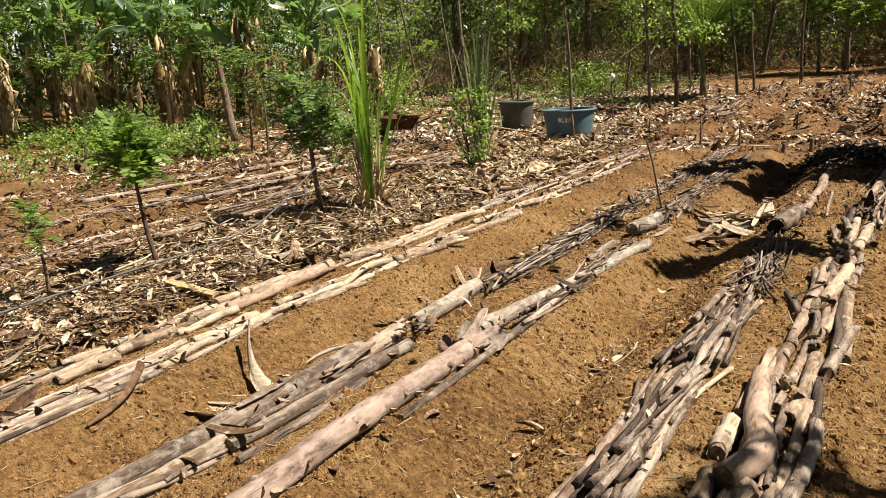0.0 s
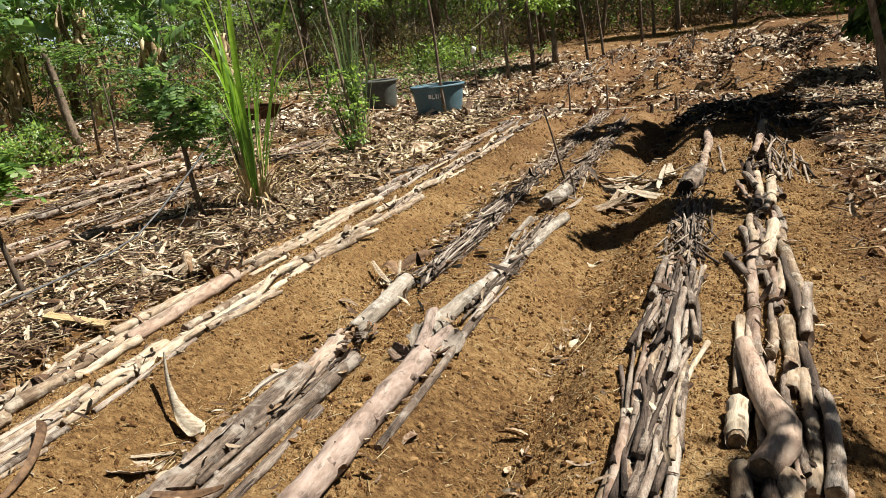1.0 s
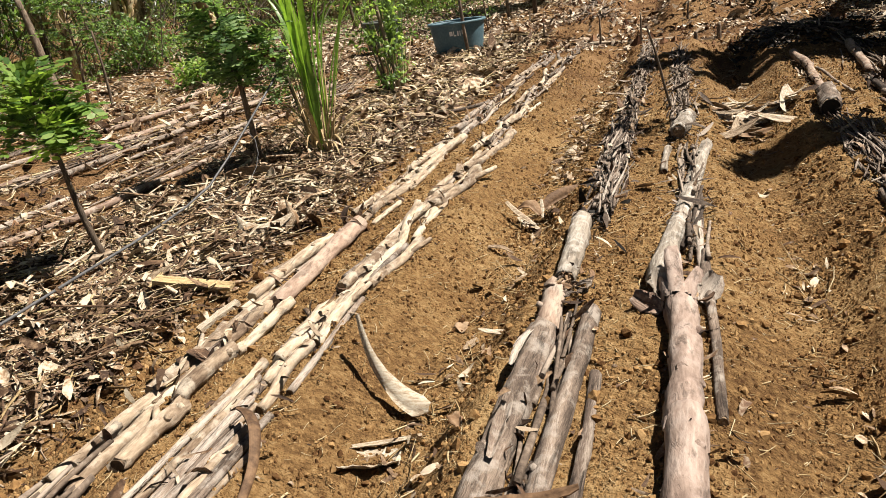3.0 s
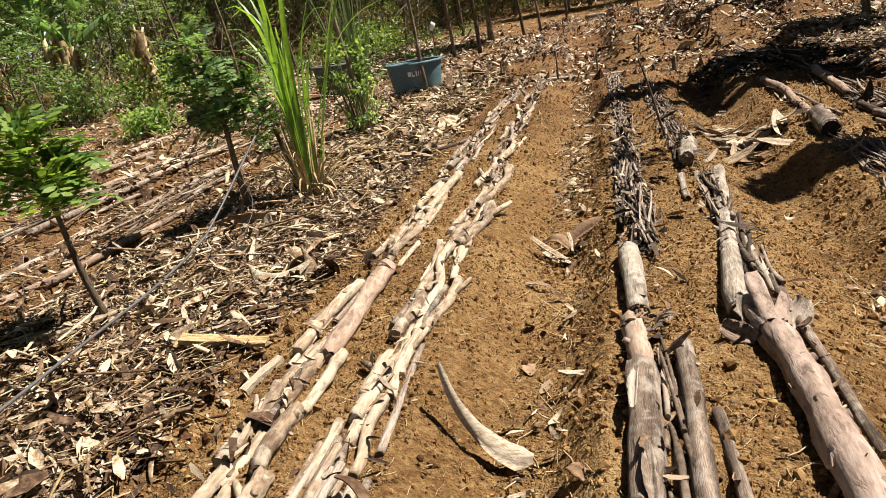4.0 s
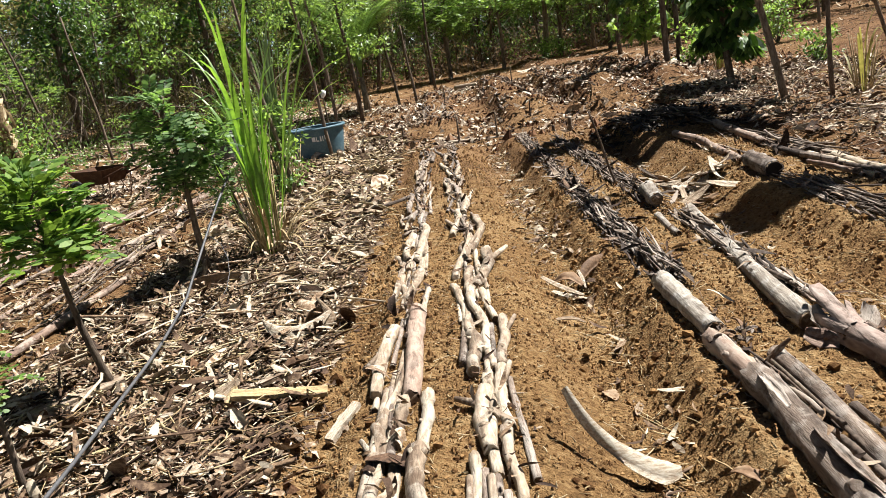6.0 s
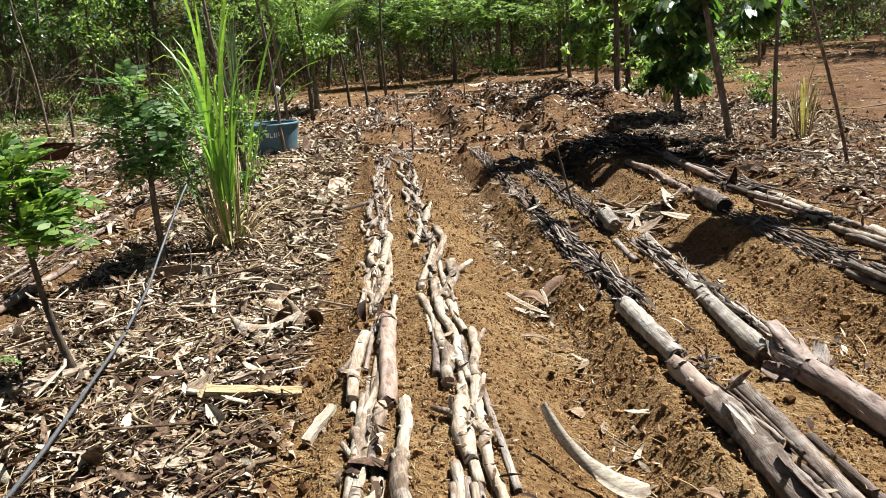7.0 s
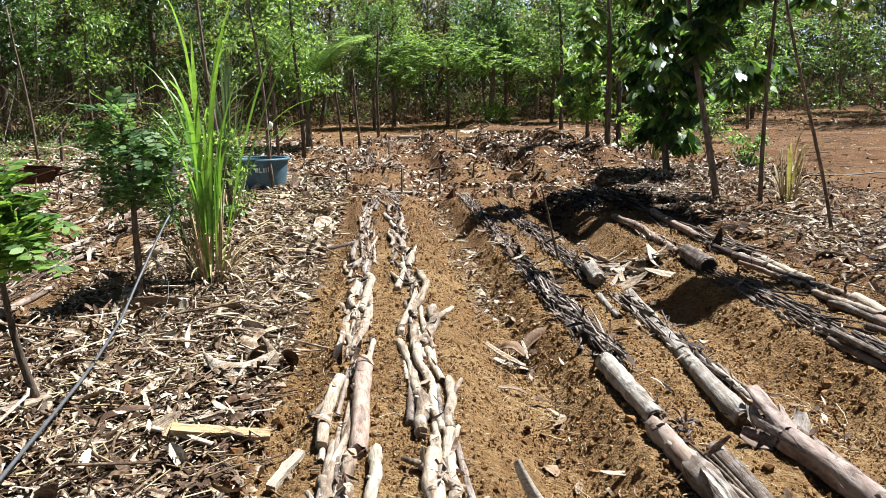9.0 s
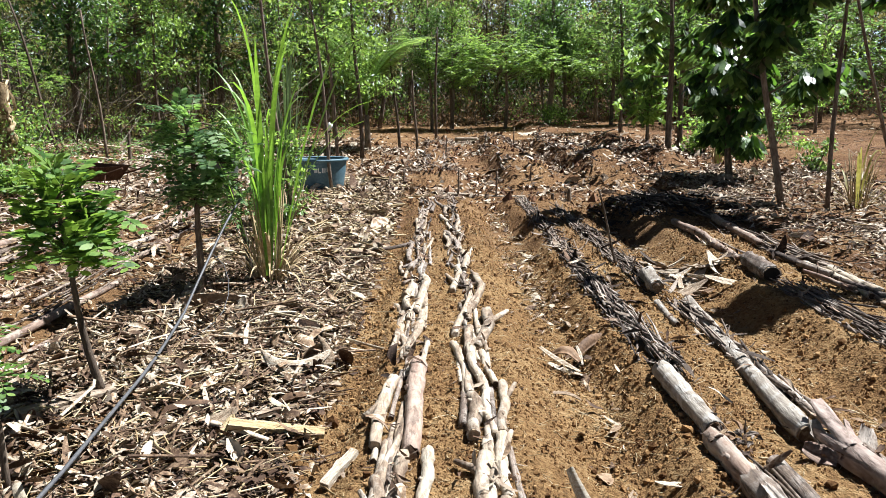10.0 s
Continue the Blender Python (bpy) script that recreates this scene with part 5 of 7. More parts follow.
# ---- grass, poles and trees of the field ----
def blade_arrays(rs, base, yaw, length, width, lift, arch, segs=9, bend=1.6):
    """One arching blade, folded along its rib."""
    u = np.linspace(0, 1, segs)
    ang = lift - arch * u ** bend
    du = length / (segs - 1)
    r = np.concatenate([[0], np.cumsum(np.cos(ang[:-1]) * du)])
    z = np.concatenate([[0], np.cumsum(np.sin(ang[:-1]) * du)])
    c, s = math.cos(yaw), math.sin(yaw)
    rib = np.stack([base[0] + r * c, base[1] + r * s, base[2] + z], 1)
    w = width * (0.3 + 0.7 * step(0.1, 0.4, u)) * np.clip((1 - u) / 0.35, 0, 1) ** 0.6
    w[-1] = width * 0.05
    side = np.array([-s, c, 0])
    V = np.concatenate([rib + side * w[:, None] + [0, 0, 0.004], rib, rib - side * w[:, None] + [0, 0, 0.004]])
    n = segs
    F = [[i, i + 1, n + i + 1, n + i] for i in range(n - 1)] + [[n + i, n + i + 1, 2 * n + i + 1, 2 * n + i] for i in range(n - 1)]
    return V, F


def grass_clump(x, y, n, h, seed, mat, label, spread=0.12, width=0.017, arch=(0.5, 2.2), dry=14, upright=1.47):
    rs = np.random.default_rng(seed)
    root = new("grass_clump")
    root.location = (x, y, gz(x, y) - 0.01)
    tagged(root, label, "grass")
    for k in range(n):
        a = rs.uniform(0, 6.28)
        b = np.array([math.cos(a), math.sin(a), 0]) * spread * rs.random()
        L = h * rs.uniform(0.6, 1.15)
        V, F = blade_arrays(rs, b, a + rs.normal(0, 0.5), L, width * rs.uniform(0.6, 1.2), rs.uniform(upright, 1.57) if k % 6 else rs.uniform(upright - 0.22, upright - 0.05), rs.uniform(*arch) * (1.0 if k % 2 else 0.45), segs=15, bend=6.0 if k % 2 else 3.0)
        part("blade", mesh_of("blade", V, F, mat, True), root)
    for k in range(dry):
        a = rs.uniform(0, 6.28)
        b = np.array([math.cos(a), math.sin(a), 0]) * spread
        V, F = blade_arrays(rs, b, a, rs.uniform(0.3, 0.9), 0.010, rs.uniform(0.9, 1.5), rs.uniform(1.2, 3.0))
        part("dry_blade", mesh_of("dry_blade", V, F, STRAW, True), root, "dry straw-coloured blade")
    for k in range(16):
        a = rs.uniform(0, 6.28)
        b = np.array([math.cos(a), math.sin(a), 0]) * spread * rs.uniform(0.4, 1.0)
        q = rs.uniform(0.6, 1.7)
        V, F = tube([b, b * 1.4 + [0, 0, 0.25 * q], b * 2.2 + [0, 0, 0.55 * q]], [0.011, 0.009, 0.004], 6)
        part("cane", mesh_of("cane", V, F, STRAW, True), root, "pale dry cane")
    return root


grass_clump(-1.42, 7.50, 27, 2.35, 51, BLADE, "tall clump of bright green cane grass in the mulch", 0.11, 0.0215, (1.0, 3.0), 60)
grass_clump(-1.95, 11.2, 34, 2.2, 52, BLADE_PALE, "clump of stiff grey-green grass beside a pole", 0.14, 0.018, (0.3, 1.2), 8)


def pole(x, y, h, r, lean, label, name="pole", mat=None, seed=0):
    u = np.linspace(0, 1, 9)
    P = np.stack([lean[0] * u + 0.006 * h * np.sin(u * 7 + seed), lean[1] * u + 0.006 * h * np.cos(u * 6 + seed), u * h - 0.05], 1)
    P[:, :2] -= P[0, :2]
    V, F = tube(P, r * (1 - 0.45 * u), 8, 0.1, seed)
    ob = new(name, mesh_of(name, V, F, mat or TRUNK, True))
    ob.location = (x, y, gz(x, y))
    return tagged(ob, label, name, "poles and stakes in the beds")


def pole_tree(x, y, h, r, lean, seed, crown_from, crown_r, leaf, mat, label, clumps=40, per=14):
    """A thin tree: a pole-like trunk with a loose crown of leaves high on it."""
    rs = np.random.default_rng(seed)
    root = new("tree")
    root.location = (x, y, gz(x, y) - 0.05)
    tagged(root, label, "tree", "trees in the field")
    u = np.linspace(0, 1, 12)
    P = np.stack([lean[0] * u + 0.008 * h * np.sin(u * 7 + seed), lean[1] * u + 0.008 * h * np.cos(u * 6 + seed), u * h], 1)
    P[:, :2] -= P[0, :2]
    V, F = tube(P, r * (1 - 0.6 * u), 9, 0.08, seed)
    part("trunk", mesh_of("trunk", V, F, TRUNK, True), root)
    C = []
    for k in range(9):
        t = crown_from + (1 - crown_from) * (k + rs.random()) / 9
        p = np.array([np.interp(t, u, P[:, j]) for j in range(3)])
        a = k * 2.4 + rs.uniform(-0.5, 0.5)
        d = np.array([math.cos(a), math.sin(a), rs.uniform(0.1, 0.7)])
        q = p + d * crown_r * rs.uniform(0.5, 1.0)
        V, F = tube([p, (p + q) / 2 + [0, 0, 0.05], q], [r * 0.3, r * 0.2, r * 0.08], 5)
        part("limb", mesh_of("limb", V, F, TRUNK, True), root)
        C += [q, (p + q) / 2, p]
    C = np.array(C)
    pick = C[rs.integers(0, len(C), clumps)] + rs.normal(0, 0.15 * crown_r, (clumps, 3))
    V, F = cluster_leaves(rs, pick, np.full(clumps, crown_r * 0.28), per, leaf, leaf * 0.26, 0.3)
    part("crown", mesh_of("crown", V, F, mat), root)
    return root


# poles and thin trees along the strip and by the tub
pole(-1.81, 10.92, 3.3, 0.03, (-0.38, 0.1), "tall thin dark pole leaning in the mulch", seed=1)
pole_tree(-1.83, 14.80, 4.6, 0.035, (-0.45, 0.2), 61, 0.6, 0.8, 0.13, LEAF_BRIGHT, "thin tree with sparse bright leaves before the tub")
pole_tree(-2.75, 23.0, 6.0, 0.05, (-0.5, 0.3), 62, 0.45, 0.9, 0.15, LEAF_BRIGHT, "thin leaning tree with sparse bright leaves", 60)
pole_tree(-2.10, 23.4, 6.0, 0.065, (-0.2, 0.2), 63, 0.30, 1.2, 0.16, LEAF_BRIGHT, "slim tree with fresh yellow-green leaves", 110)
pole(-2.33, 18.64, 1.05, 0.022, (-0.05, 0.0), "thin stake with a white rag on top", "stake", seed=2)
pole(1.81, 8.02, 0.78, 0.014, (-0.19, 0.03), "leaning dark stake in the bed", "stake", seed=3)
for i, (x, y, h) in enumerate([(-0.58, 15.57, 0.36), (0.45, 15.35, 0.58), (1.16, 15.3, 0.52), (2.42, 14.7, 0.30), (1.95, 16.6, 0.4), (2.05, 14.2, 0.25), (-3.6, 20.5, 0.6), (0.3, 22.4, 0.5), (2.3, 24.0, 0.6)]):
    pole(x, y, h, 0.022 if h > 0.3 else 0.045, (0.02, 0), "short dark stake at the end of a bed", "stake", seed=10 + i)
for i, (x, y, h, r, lx) in enumerate([(-9.3, 23.2, 4.2, 0.045, -0.45), (-8.6, 23.0, 0.9, 0.06, 0), (-7.4, 24.0, 0.9, 0.05, 0.02), (-11.7, 22.8, 3.6, 0.035, -0.25), (-11.2, 24.4, 4.6, 0.05, -1.1),
                                      (-8.7, 13.6, 1.6, 0.03, -0.1), (-8.0, 9.75, 0.4, 0.06, 0), (-1.2, 27.5, 3.2, 0.06, -0.3), (-0.6, 27.0, 2.6, 0.05, -0.15), (0.0, 33.0, 4.5, 0.06, 0.1), (-11.5, 15.4, 2.4, 0.11, -0.5)]):
    pole(x, y, h, r, (lx, 0.1), "bare dark pole standing in the field", "pole", seed=30 + i)
V, F = tube([(0, 0, 0), (0.03, 0.01, 0.08), (0.06, 0.0, 0.13), (0.02, 0, 0.17)], [0.03, 0.07, 0.06, 0.02], 8, 0.25, 5)
rag = new("rag", mesh_of("rag", V, F, WHITE, True))
rag.location = (-2.39, 18.64, gz(-2.33, 18.64) + 0.93)
tagged(rag, "white rag tied over a stake", "rag")


def palmate(rs, p, way, length, width, n=7):
    """Leaflets fanning from the end of a stalk, hanging down."""
    out = []
    side = unit(np.cross(way, [0, 0, 1.0]) + 1e-6)
    fwd = unit(np.cross([0, 0, 1.0], side))
    for k in range(n):
        a = (k - (n - 1) / 2) * 0.5
        d = unit(fwd * math.cos(a) + side * math.sin(a) + np.array([0, 0, -0.75 - 0.4 * rs.random()]))
        out.append((p, p + d * length * (1 - 0.05 * abs(k - n / 2)) * rs.uniform(0.85, 1.1), width))
    return out


def broadleaf_tree(x, y, h, r, lean, crown_lo, crown_r, n_leaf, leaf, seed, label, mat):
    """Dark tree with hanging hand-shaped leaves."""
    rs = np.random.default_rng(seed)
    root = new("broadleaf_tree")
    root.location = (x, y, gz(x, y) - 0.05)
    tagged(root, label, "tree", "trees in the field")
    u = np.linspace(0, 1, 10)
    P = np.stack([lean[0] * u + 0.05 * np.sin(u * 5 + seed), lean[1] * u, u * h], 1)
    P[:, :2] -= P[0, :2]
    V, F = tube(P, r * (1 - 0.6 * u), 10, 0.07, seed)
    part("trunk", mesh_of("trunk", V, F, TRUNK, True), root)
    A = []
    for k in range(14):
        z = crown_lo + (h - crown_lo) * (k + rs.random()) / 14
        p = np.array([np.interp(z, P[:, 2], P[:, j]) for j in range(3)])
        a = k * 2.4 + rs.uniform(-0.4, 0.4)
        d = np.array([math.cos(a), math.sin(a), rs.uniform(-0.1, 0.6)])
        q = p + d * crown_r * rs.uniform(0.45, 1.0)
        V, F = tube([p, (p + q) / 2 + [0, 0, 0.06], q], [r * 0.3, r * 0.2, r * 0.08], 5)
        part("limb", mesh_of("limb", V, F, TRUNK, True), root)
        A += [p + (q - p) * v for v in (0.4, 0.6, 0.8, 1.0)]
    A = np.array(A)
    L = []
    for k in range(n_leaf):
        p = A[int(rs.integers(len(A)))] + rs.normal(0, 0.09, 3)
        a = rs.uniform(0, 6.28)
        L += palmate(rs, p, np.array([math.cos(a), math.sin(a), 0.1]), leaf * rs.uniform(0.7, 1.2), leaf * 0.16)
    B, T, W = np.array([l[0] for l in L]), np.array([l[1] for l in L]), np.array([l[2] for l in L])
    cut = len(B) * 2 // 3 // 7 * 7
    # a third of the leaves take a lighter green, painting sunlit ones
    for a, b, kind, note in ((0, cut, mat, ""), (cut, len(B), LEAF if mat is LEAF_DARK else LEAF_BRIGHT, "lighter green leaves painted as if sunlit")):
        V, F = leaf_ovals(B[a:b], T[a:b], W[a:b], unit(rs.normal(0, 0.4, B[a:b].shape) + np.array([0, 0, 1.0])))
        part("crown" if not note else "young_leaves", mesh_of("crown", V, F, kind), root, note)
    return root


broadleaf_tree(5.36, 12.6, 4.8, 0.06, (-0.75, 0.1), 1.65, 1.35, 430, 0.36, 71, "leaning tree with dark drooping hand-shaped leaves", LEAF_DARK)
broadleaf_tree(5.75, 15.9, 2.7, 0.07, (-0.1, 0.0), 0.6, 0.95, 260, 0.36, 72, "low tree with dark leaves hanging to the ground", LEAF_DARK)
broadleaf_tree(5.72, 11.9, 5.4, 0.036, (0.05, 0.1), 2.9, 1.2, 260, 0.34, 73, "straight slim tree with dark drooping leaves on top", LEAF_DARK)
pole_tree(5.42, 9.45, 4.4, 0.024, (-1.8, -1.2), 64, 0.85, 0.3, 0.16, LEAF, "thin leaning tree with a small leafy top", 9, 10)
# unseen tree, placed for the dark patch of shade across the furrow
pole_tree(5.3, 7.5, 4.2, 0.03, (-0.4, 0.2), 80, 0.80, 0.40, 0.15, LEAF_DARK, "unseen slim leafy tree that shades the furrow by the third bed", 80, 24)
broadleaf_tree(5.8, 20.3, 5.0, 0.08, (-0.2, 0.0), 1.7, 1.5, 330, 0.32, 74, "tree with glossy dark drooping leaves", LEAF)
# unseen tree, placed to cast shade on the near end of the bed
pole_tree(6.7, 4.5, 5.6, 0.05, (-0.2, 0.0), 79, 0.75, 0.5, 0.15, LEAF, "unseen slim tree that shades the end of the third bed", 22, 12)
pole_tree(7.1, 23.7, 5.5, 0.08, (0.2, 0.0), 65, 0.4, 1.4, 0.2, LEAF, "slim tree with green leaves", 70, 18)
pole_tree(6.6, 25.4, 2.7, 0.06, (0.1, 0.0), 66, 0.3, 1.0, 0.34, LEAF_BRIGHT, "young tree with large light green leaves", 46, 10)
pole_tree(7.5, 33.0, 6.0, 0.09, (-0.2, 0.0), 67, 0.4, 1.7, 0.2, LEAF, "green tree at the field's edge", 90, 20)
pole_tree(5.8, 42.0, 7.0, 0.16, (0.2, 0), 68, 0.4, 2.2, 0.22, LEAF, "upright tree before the woods", 110, 22)
pole_tree(6.6, 42.3, 5.0, 0.10, (0.1, 0), 69, 0.4, 1.6, 0.22, LEAF, "small upright tree before the woods", 70, 20)
pole_tree(18.0, 40.0, 6.5, 0.12, (0.2, 0), 75, 0.15, 1.9, 0.22, LEAF_DARK, "dark leafy tree beyond the bare soil", 110, 22)
pole_tree(15.5, 41.0, 6.0, 0.10, (-0.2, 0), 76, 0.2, 2.0, 0.2, LEAF_BRIGHT, "light green tree beyond the bare soil", 100, 22)
pole_tree(12.0, 36.0, 4.0, 0.07, (0.2, 0), 77, 0.3, 1.4, 0.18, LEAF, "small tree on the bare soil", 60, 18)
pole_tree(14.0, 30.0, 3.6, 0.06, (0.1, 0), 78, 0.2, 1.1, 0.17, LEAF_BRIGHT, "small light green tree on the bare soil", 50, 18)


rt = np.random.default_rng(505)
for i, x in enumerate(np.linspace(-17, 19, 19)):
    x, y = x + rt.uniform(-0.8, 0.8), rt.uniform(40.5, 46.5)
    pole_tree(x, y, rt.uniform(5, 9.5), rt.uniform(0.07, 0.12), (rt.normal(0, 0.5), 0), 520 + i, rt.uniform(0.25, 0.5), rt.uniform(1.4, 2.2), 0.18,
              (LEAF_DARK if x < -3 and i % 3 == 1 else (LEAF_BRIGHT, LEAF_OLIVE, LEAF)[i % 3]), ("tree with a bright loose crown before the woods", "half-dry olive tree before the woods", "green-crowned tree before the woods")[i % 3], 70, 34)


def feather_tree(x, y, h, r, crown_r, crown_lo, n_leaf, leaf, seed, mat, label):
    """Flat-topped tree with layers of feathered leaves."""
    rs = np.random.default_rng(seed)
    root = new("feather_leaf_tree")
    root.location = (x, y, gz(x, y) - 0.05)
    tagged(root, label, "tree", "trees in the field")
    V, F = tube([(0, 0, 0), (0.08, 0, h * 0.4), (0.0, 0.05, h * 0.85)], [r, r * 0.8, r * 0.4], 8, 0.08, seed)
    part("trunk", mesh_of("trunk", V, F, TRUNK, True), root)
    A = []
    for k in range(14):
        a = k * 2.4
        z = h * rs.uniform(crown_lo, 0.85)
        p = np.array([0.04, 0.02, z])
        q = p + np.array([math.cos(a), math.sin(a), 0.35]) * crown_r * rs.uniform(0.5, 1)
        V, F = tube([p, (p + q) / 2 + [0, 0, 0.1], q], [r * 0.35, r * 0.25, r * 0.1], 5)
        part("limb", mesh_of("limb", V, F, TRUNK, True), root)
        A += [p + (q - p) * v for v in (0.5, 0.75, 1.0)]
    B, T, W = [], [], []
    for k in range(n_leaf):
        p = A[int(rs.integers(len(A)))] + rs.normal(0, 0.18 * crown_r, 3) * np.array([1, 1, 0.4])
        a = rs.uniform(0, 6.28)
        b, t, w, _ = pinnate(rs, p, unit(np.array([math.cos(a), math.sin(a), rs.uniform(-0.4, 0.9)])), leaf * rs.uniform(0.7, 1.2), 7, leaf * 0.065, leaf * 0.28)
        B.append(b), T.append(t), W.append(w)
    B, T, W = np.concatenate(B), np.concatenate(T), np.concatenate(W)
    V, F = leaf_quads(B, T, W, unit(rs.normal(0, 0.55, B.shape) + np.array([0, 0, 1.0])))
    part("crown", mesh_of("crown", V, F, mat), root)
    return root


feather_tree(3.4, 40.0, 4.2, 0.10, 2.5, 0.5, 640, 0.55, 91, LEAF_BRIGHT, "flat-topped tree with bright feathered leaves")
feather_tree(0.8, 41.0, 4.6, 0.10, 2.2, 0.45, 520, 0.55, 92, LEAF_BRIGHT, "feather-leaved tree at the edge of the woods")
for i, (x, y, h, cr) in enumerate([(-9.6, 14.0, 2.6, 0.9), (-12.8, 25.5, 3.9, 1.3), (-13.6, 15.2, 4.6, 1.0), (-15.2, 13.4, 4.4, 1.1), (-12.2, 17.6, 4.4, 0.9), (-16.6, 12.2, 4.2, 1.0), (-16.5, 25.5, 3.8, 1.4)]):
    feather_tree(x, y, h, 0.035, cr, 0.4, 150, 0.34, 640 + i, (LEAF, LEAF_BRIGHT)[i % 2], "slim feather-leaved tree before the banana plants")
feather_tree(8.6, 40.0, 5.0, 0.10, 2.4, 0.4, 480, 0.55, 650, LEAF_BRIGHT, "feather-leaved tree with a bright crown before the woods")
feather_tree(13.5, 38.0, 5.0, 0.10, 2.4, 0.3, 480, 0.55, 651, LEAF_BRIGHT, "feather-leaved tree with a bright crown before the woods")
feather_tree(17.0, 36.0, 5.5, 0.10, 2.6, 0.25, 480, 0.55, 652, LEAF, "leafy feathered tree beyond the bare soil")
feather_tree(-11.0, 40.0, 7.5, 0.12, 3.0, 0.3, 650, 0.6, 93, LEAF_OLIVE, "tall feather-leaved tree at the edge of the woods")
feather_tree(-13.4, 37.0, 7.5, 0.12, 2.8, 0.25, 600, 0.6, 94, LEAF_OLIVE, "tall feather-leaved tree beside the field")
feather_tree(-6.5, 42.0, 8.0, 0.12, 2.8, 0.3, 600, 0.6, 95, LEAF_OLIVE, "tall feather-leaved tree behind the palm")
for i, (x, y, h) in enumerate([(-9.5, 36.0, 10.5), (-13.5, 31.0, 9.0), (-5.2, 39.0, 9.5)]):
    pole_tree(x, y, h, 0.16, (0.3, 0.0), 660 + i, 0.25, 2.6, 0.26, LEAF_DARK, "tall dark-crowned tree at the edge of the woods", 130, 30)


def palm(x, y, h, n, length, seed):
    rs = np.random.default_rng(seed)
    root = new("palm_tree")
    root.location = (x, y, gz(x, y) - 0.05)
    tagged(root, "young palm with long bright feathered fronds", "palm")
    V, F = tube([(0, 0, 0), (0, 0, h * 0.5), (0, 0, h)], [0.12, 0.10, 0.07], 9, 0.1, seed)
    part("trunk", mesh_of("trunk", V, F, TRUNK, True), root)
    for k in range(n):
        a = k * 2.4 + 0.6
        u = np.linspace(0, 1, 10)
        ang = 1.4 - 1.5 * u ** 1.5 * rs.uniform(0.6, 1.2)
        rr = np.concatenate([[0], np.cumsum(np.cos(ang[:-1]) * length / 9)])
        zz = np.concatenate([[0], np.cumsum(np.sin(ang[:-1]) * length / 9)])
        rib = np.stack([rr * math.cos(a), rr * math.sin(a), h + zz], 1)
        frond = part("frond", mesh_of("frond", *tube(rib, np.linspace(0.03, 0.006, 10), 5), LEAF_BRIGHT, True), root)
        uu = np.linspace(0.15, 1, 46)
        b = np.stack([np.interp(uu, u, rib[:, j]) for j in range(3)], 1)
        t = unit(np.gradient(b, axis=0))
        side = unit(np.cross(t, [0, 0, 1.0]))
        ll = length * 0.28 * np.sin(uu * 2.6 + 0.3)
        B = np.concatenate([b, b])
        D = np.concatenate([side, -side]) * 1.0 + np.concatenate([t, t]) * 0.7 + np.array([0, 0, -0.35])
        T = B + unit(D) * np.concatenate([ll, ll])[:, None]
        V, F = leaf_quads(B, T, np.full(92, 0.036), np.tile([0, 0, 1.0], (92, 1)))
        part("leaf_blade", mesh_of("leaf_blade", V, F, LEAF_BRIGHT), frond)


palm(-2.3, 27.5, 1.2, 13, 3.6, 96)
for i, (x, y, h, cf, cr, n) in enumerate([(-9.0, 27.0, 6.5, 0.35, 1.2, 60), (-12.2, 30.5, 7.5, 0.3, 1.5, 80), (-6.0, 31.0, 6.5, 0.35, 1.3, 70), (-14.2, 27.5, 6.8, 0.5, 0.5, 46), (-4.2, 33.5, 7.0, 0.35, 1.4, 70), (-10.6, 34.0, 8.0, 0.3, 1.6, 90), (-17.6, 30.0, 5.0, 0.3, 1.3, 70)]):
    pole_tree(x, y, h, 0.05, (rt.normal(0, 0.4), 0.0), 700 + i, cf, cr, 0.17, (LEAF_BRIGHT, LEAF, LEAF_BRIGHT)[i % 3], "slim tree with sprays of sunlit leaves beside the field", n, 20)


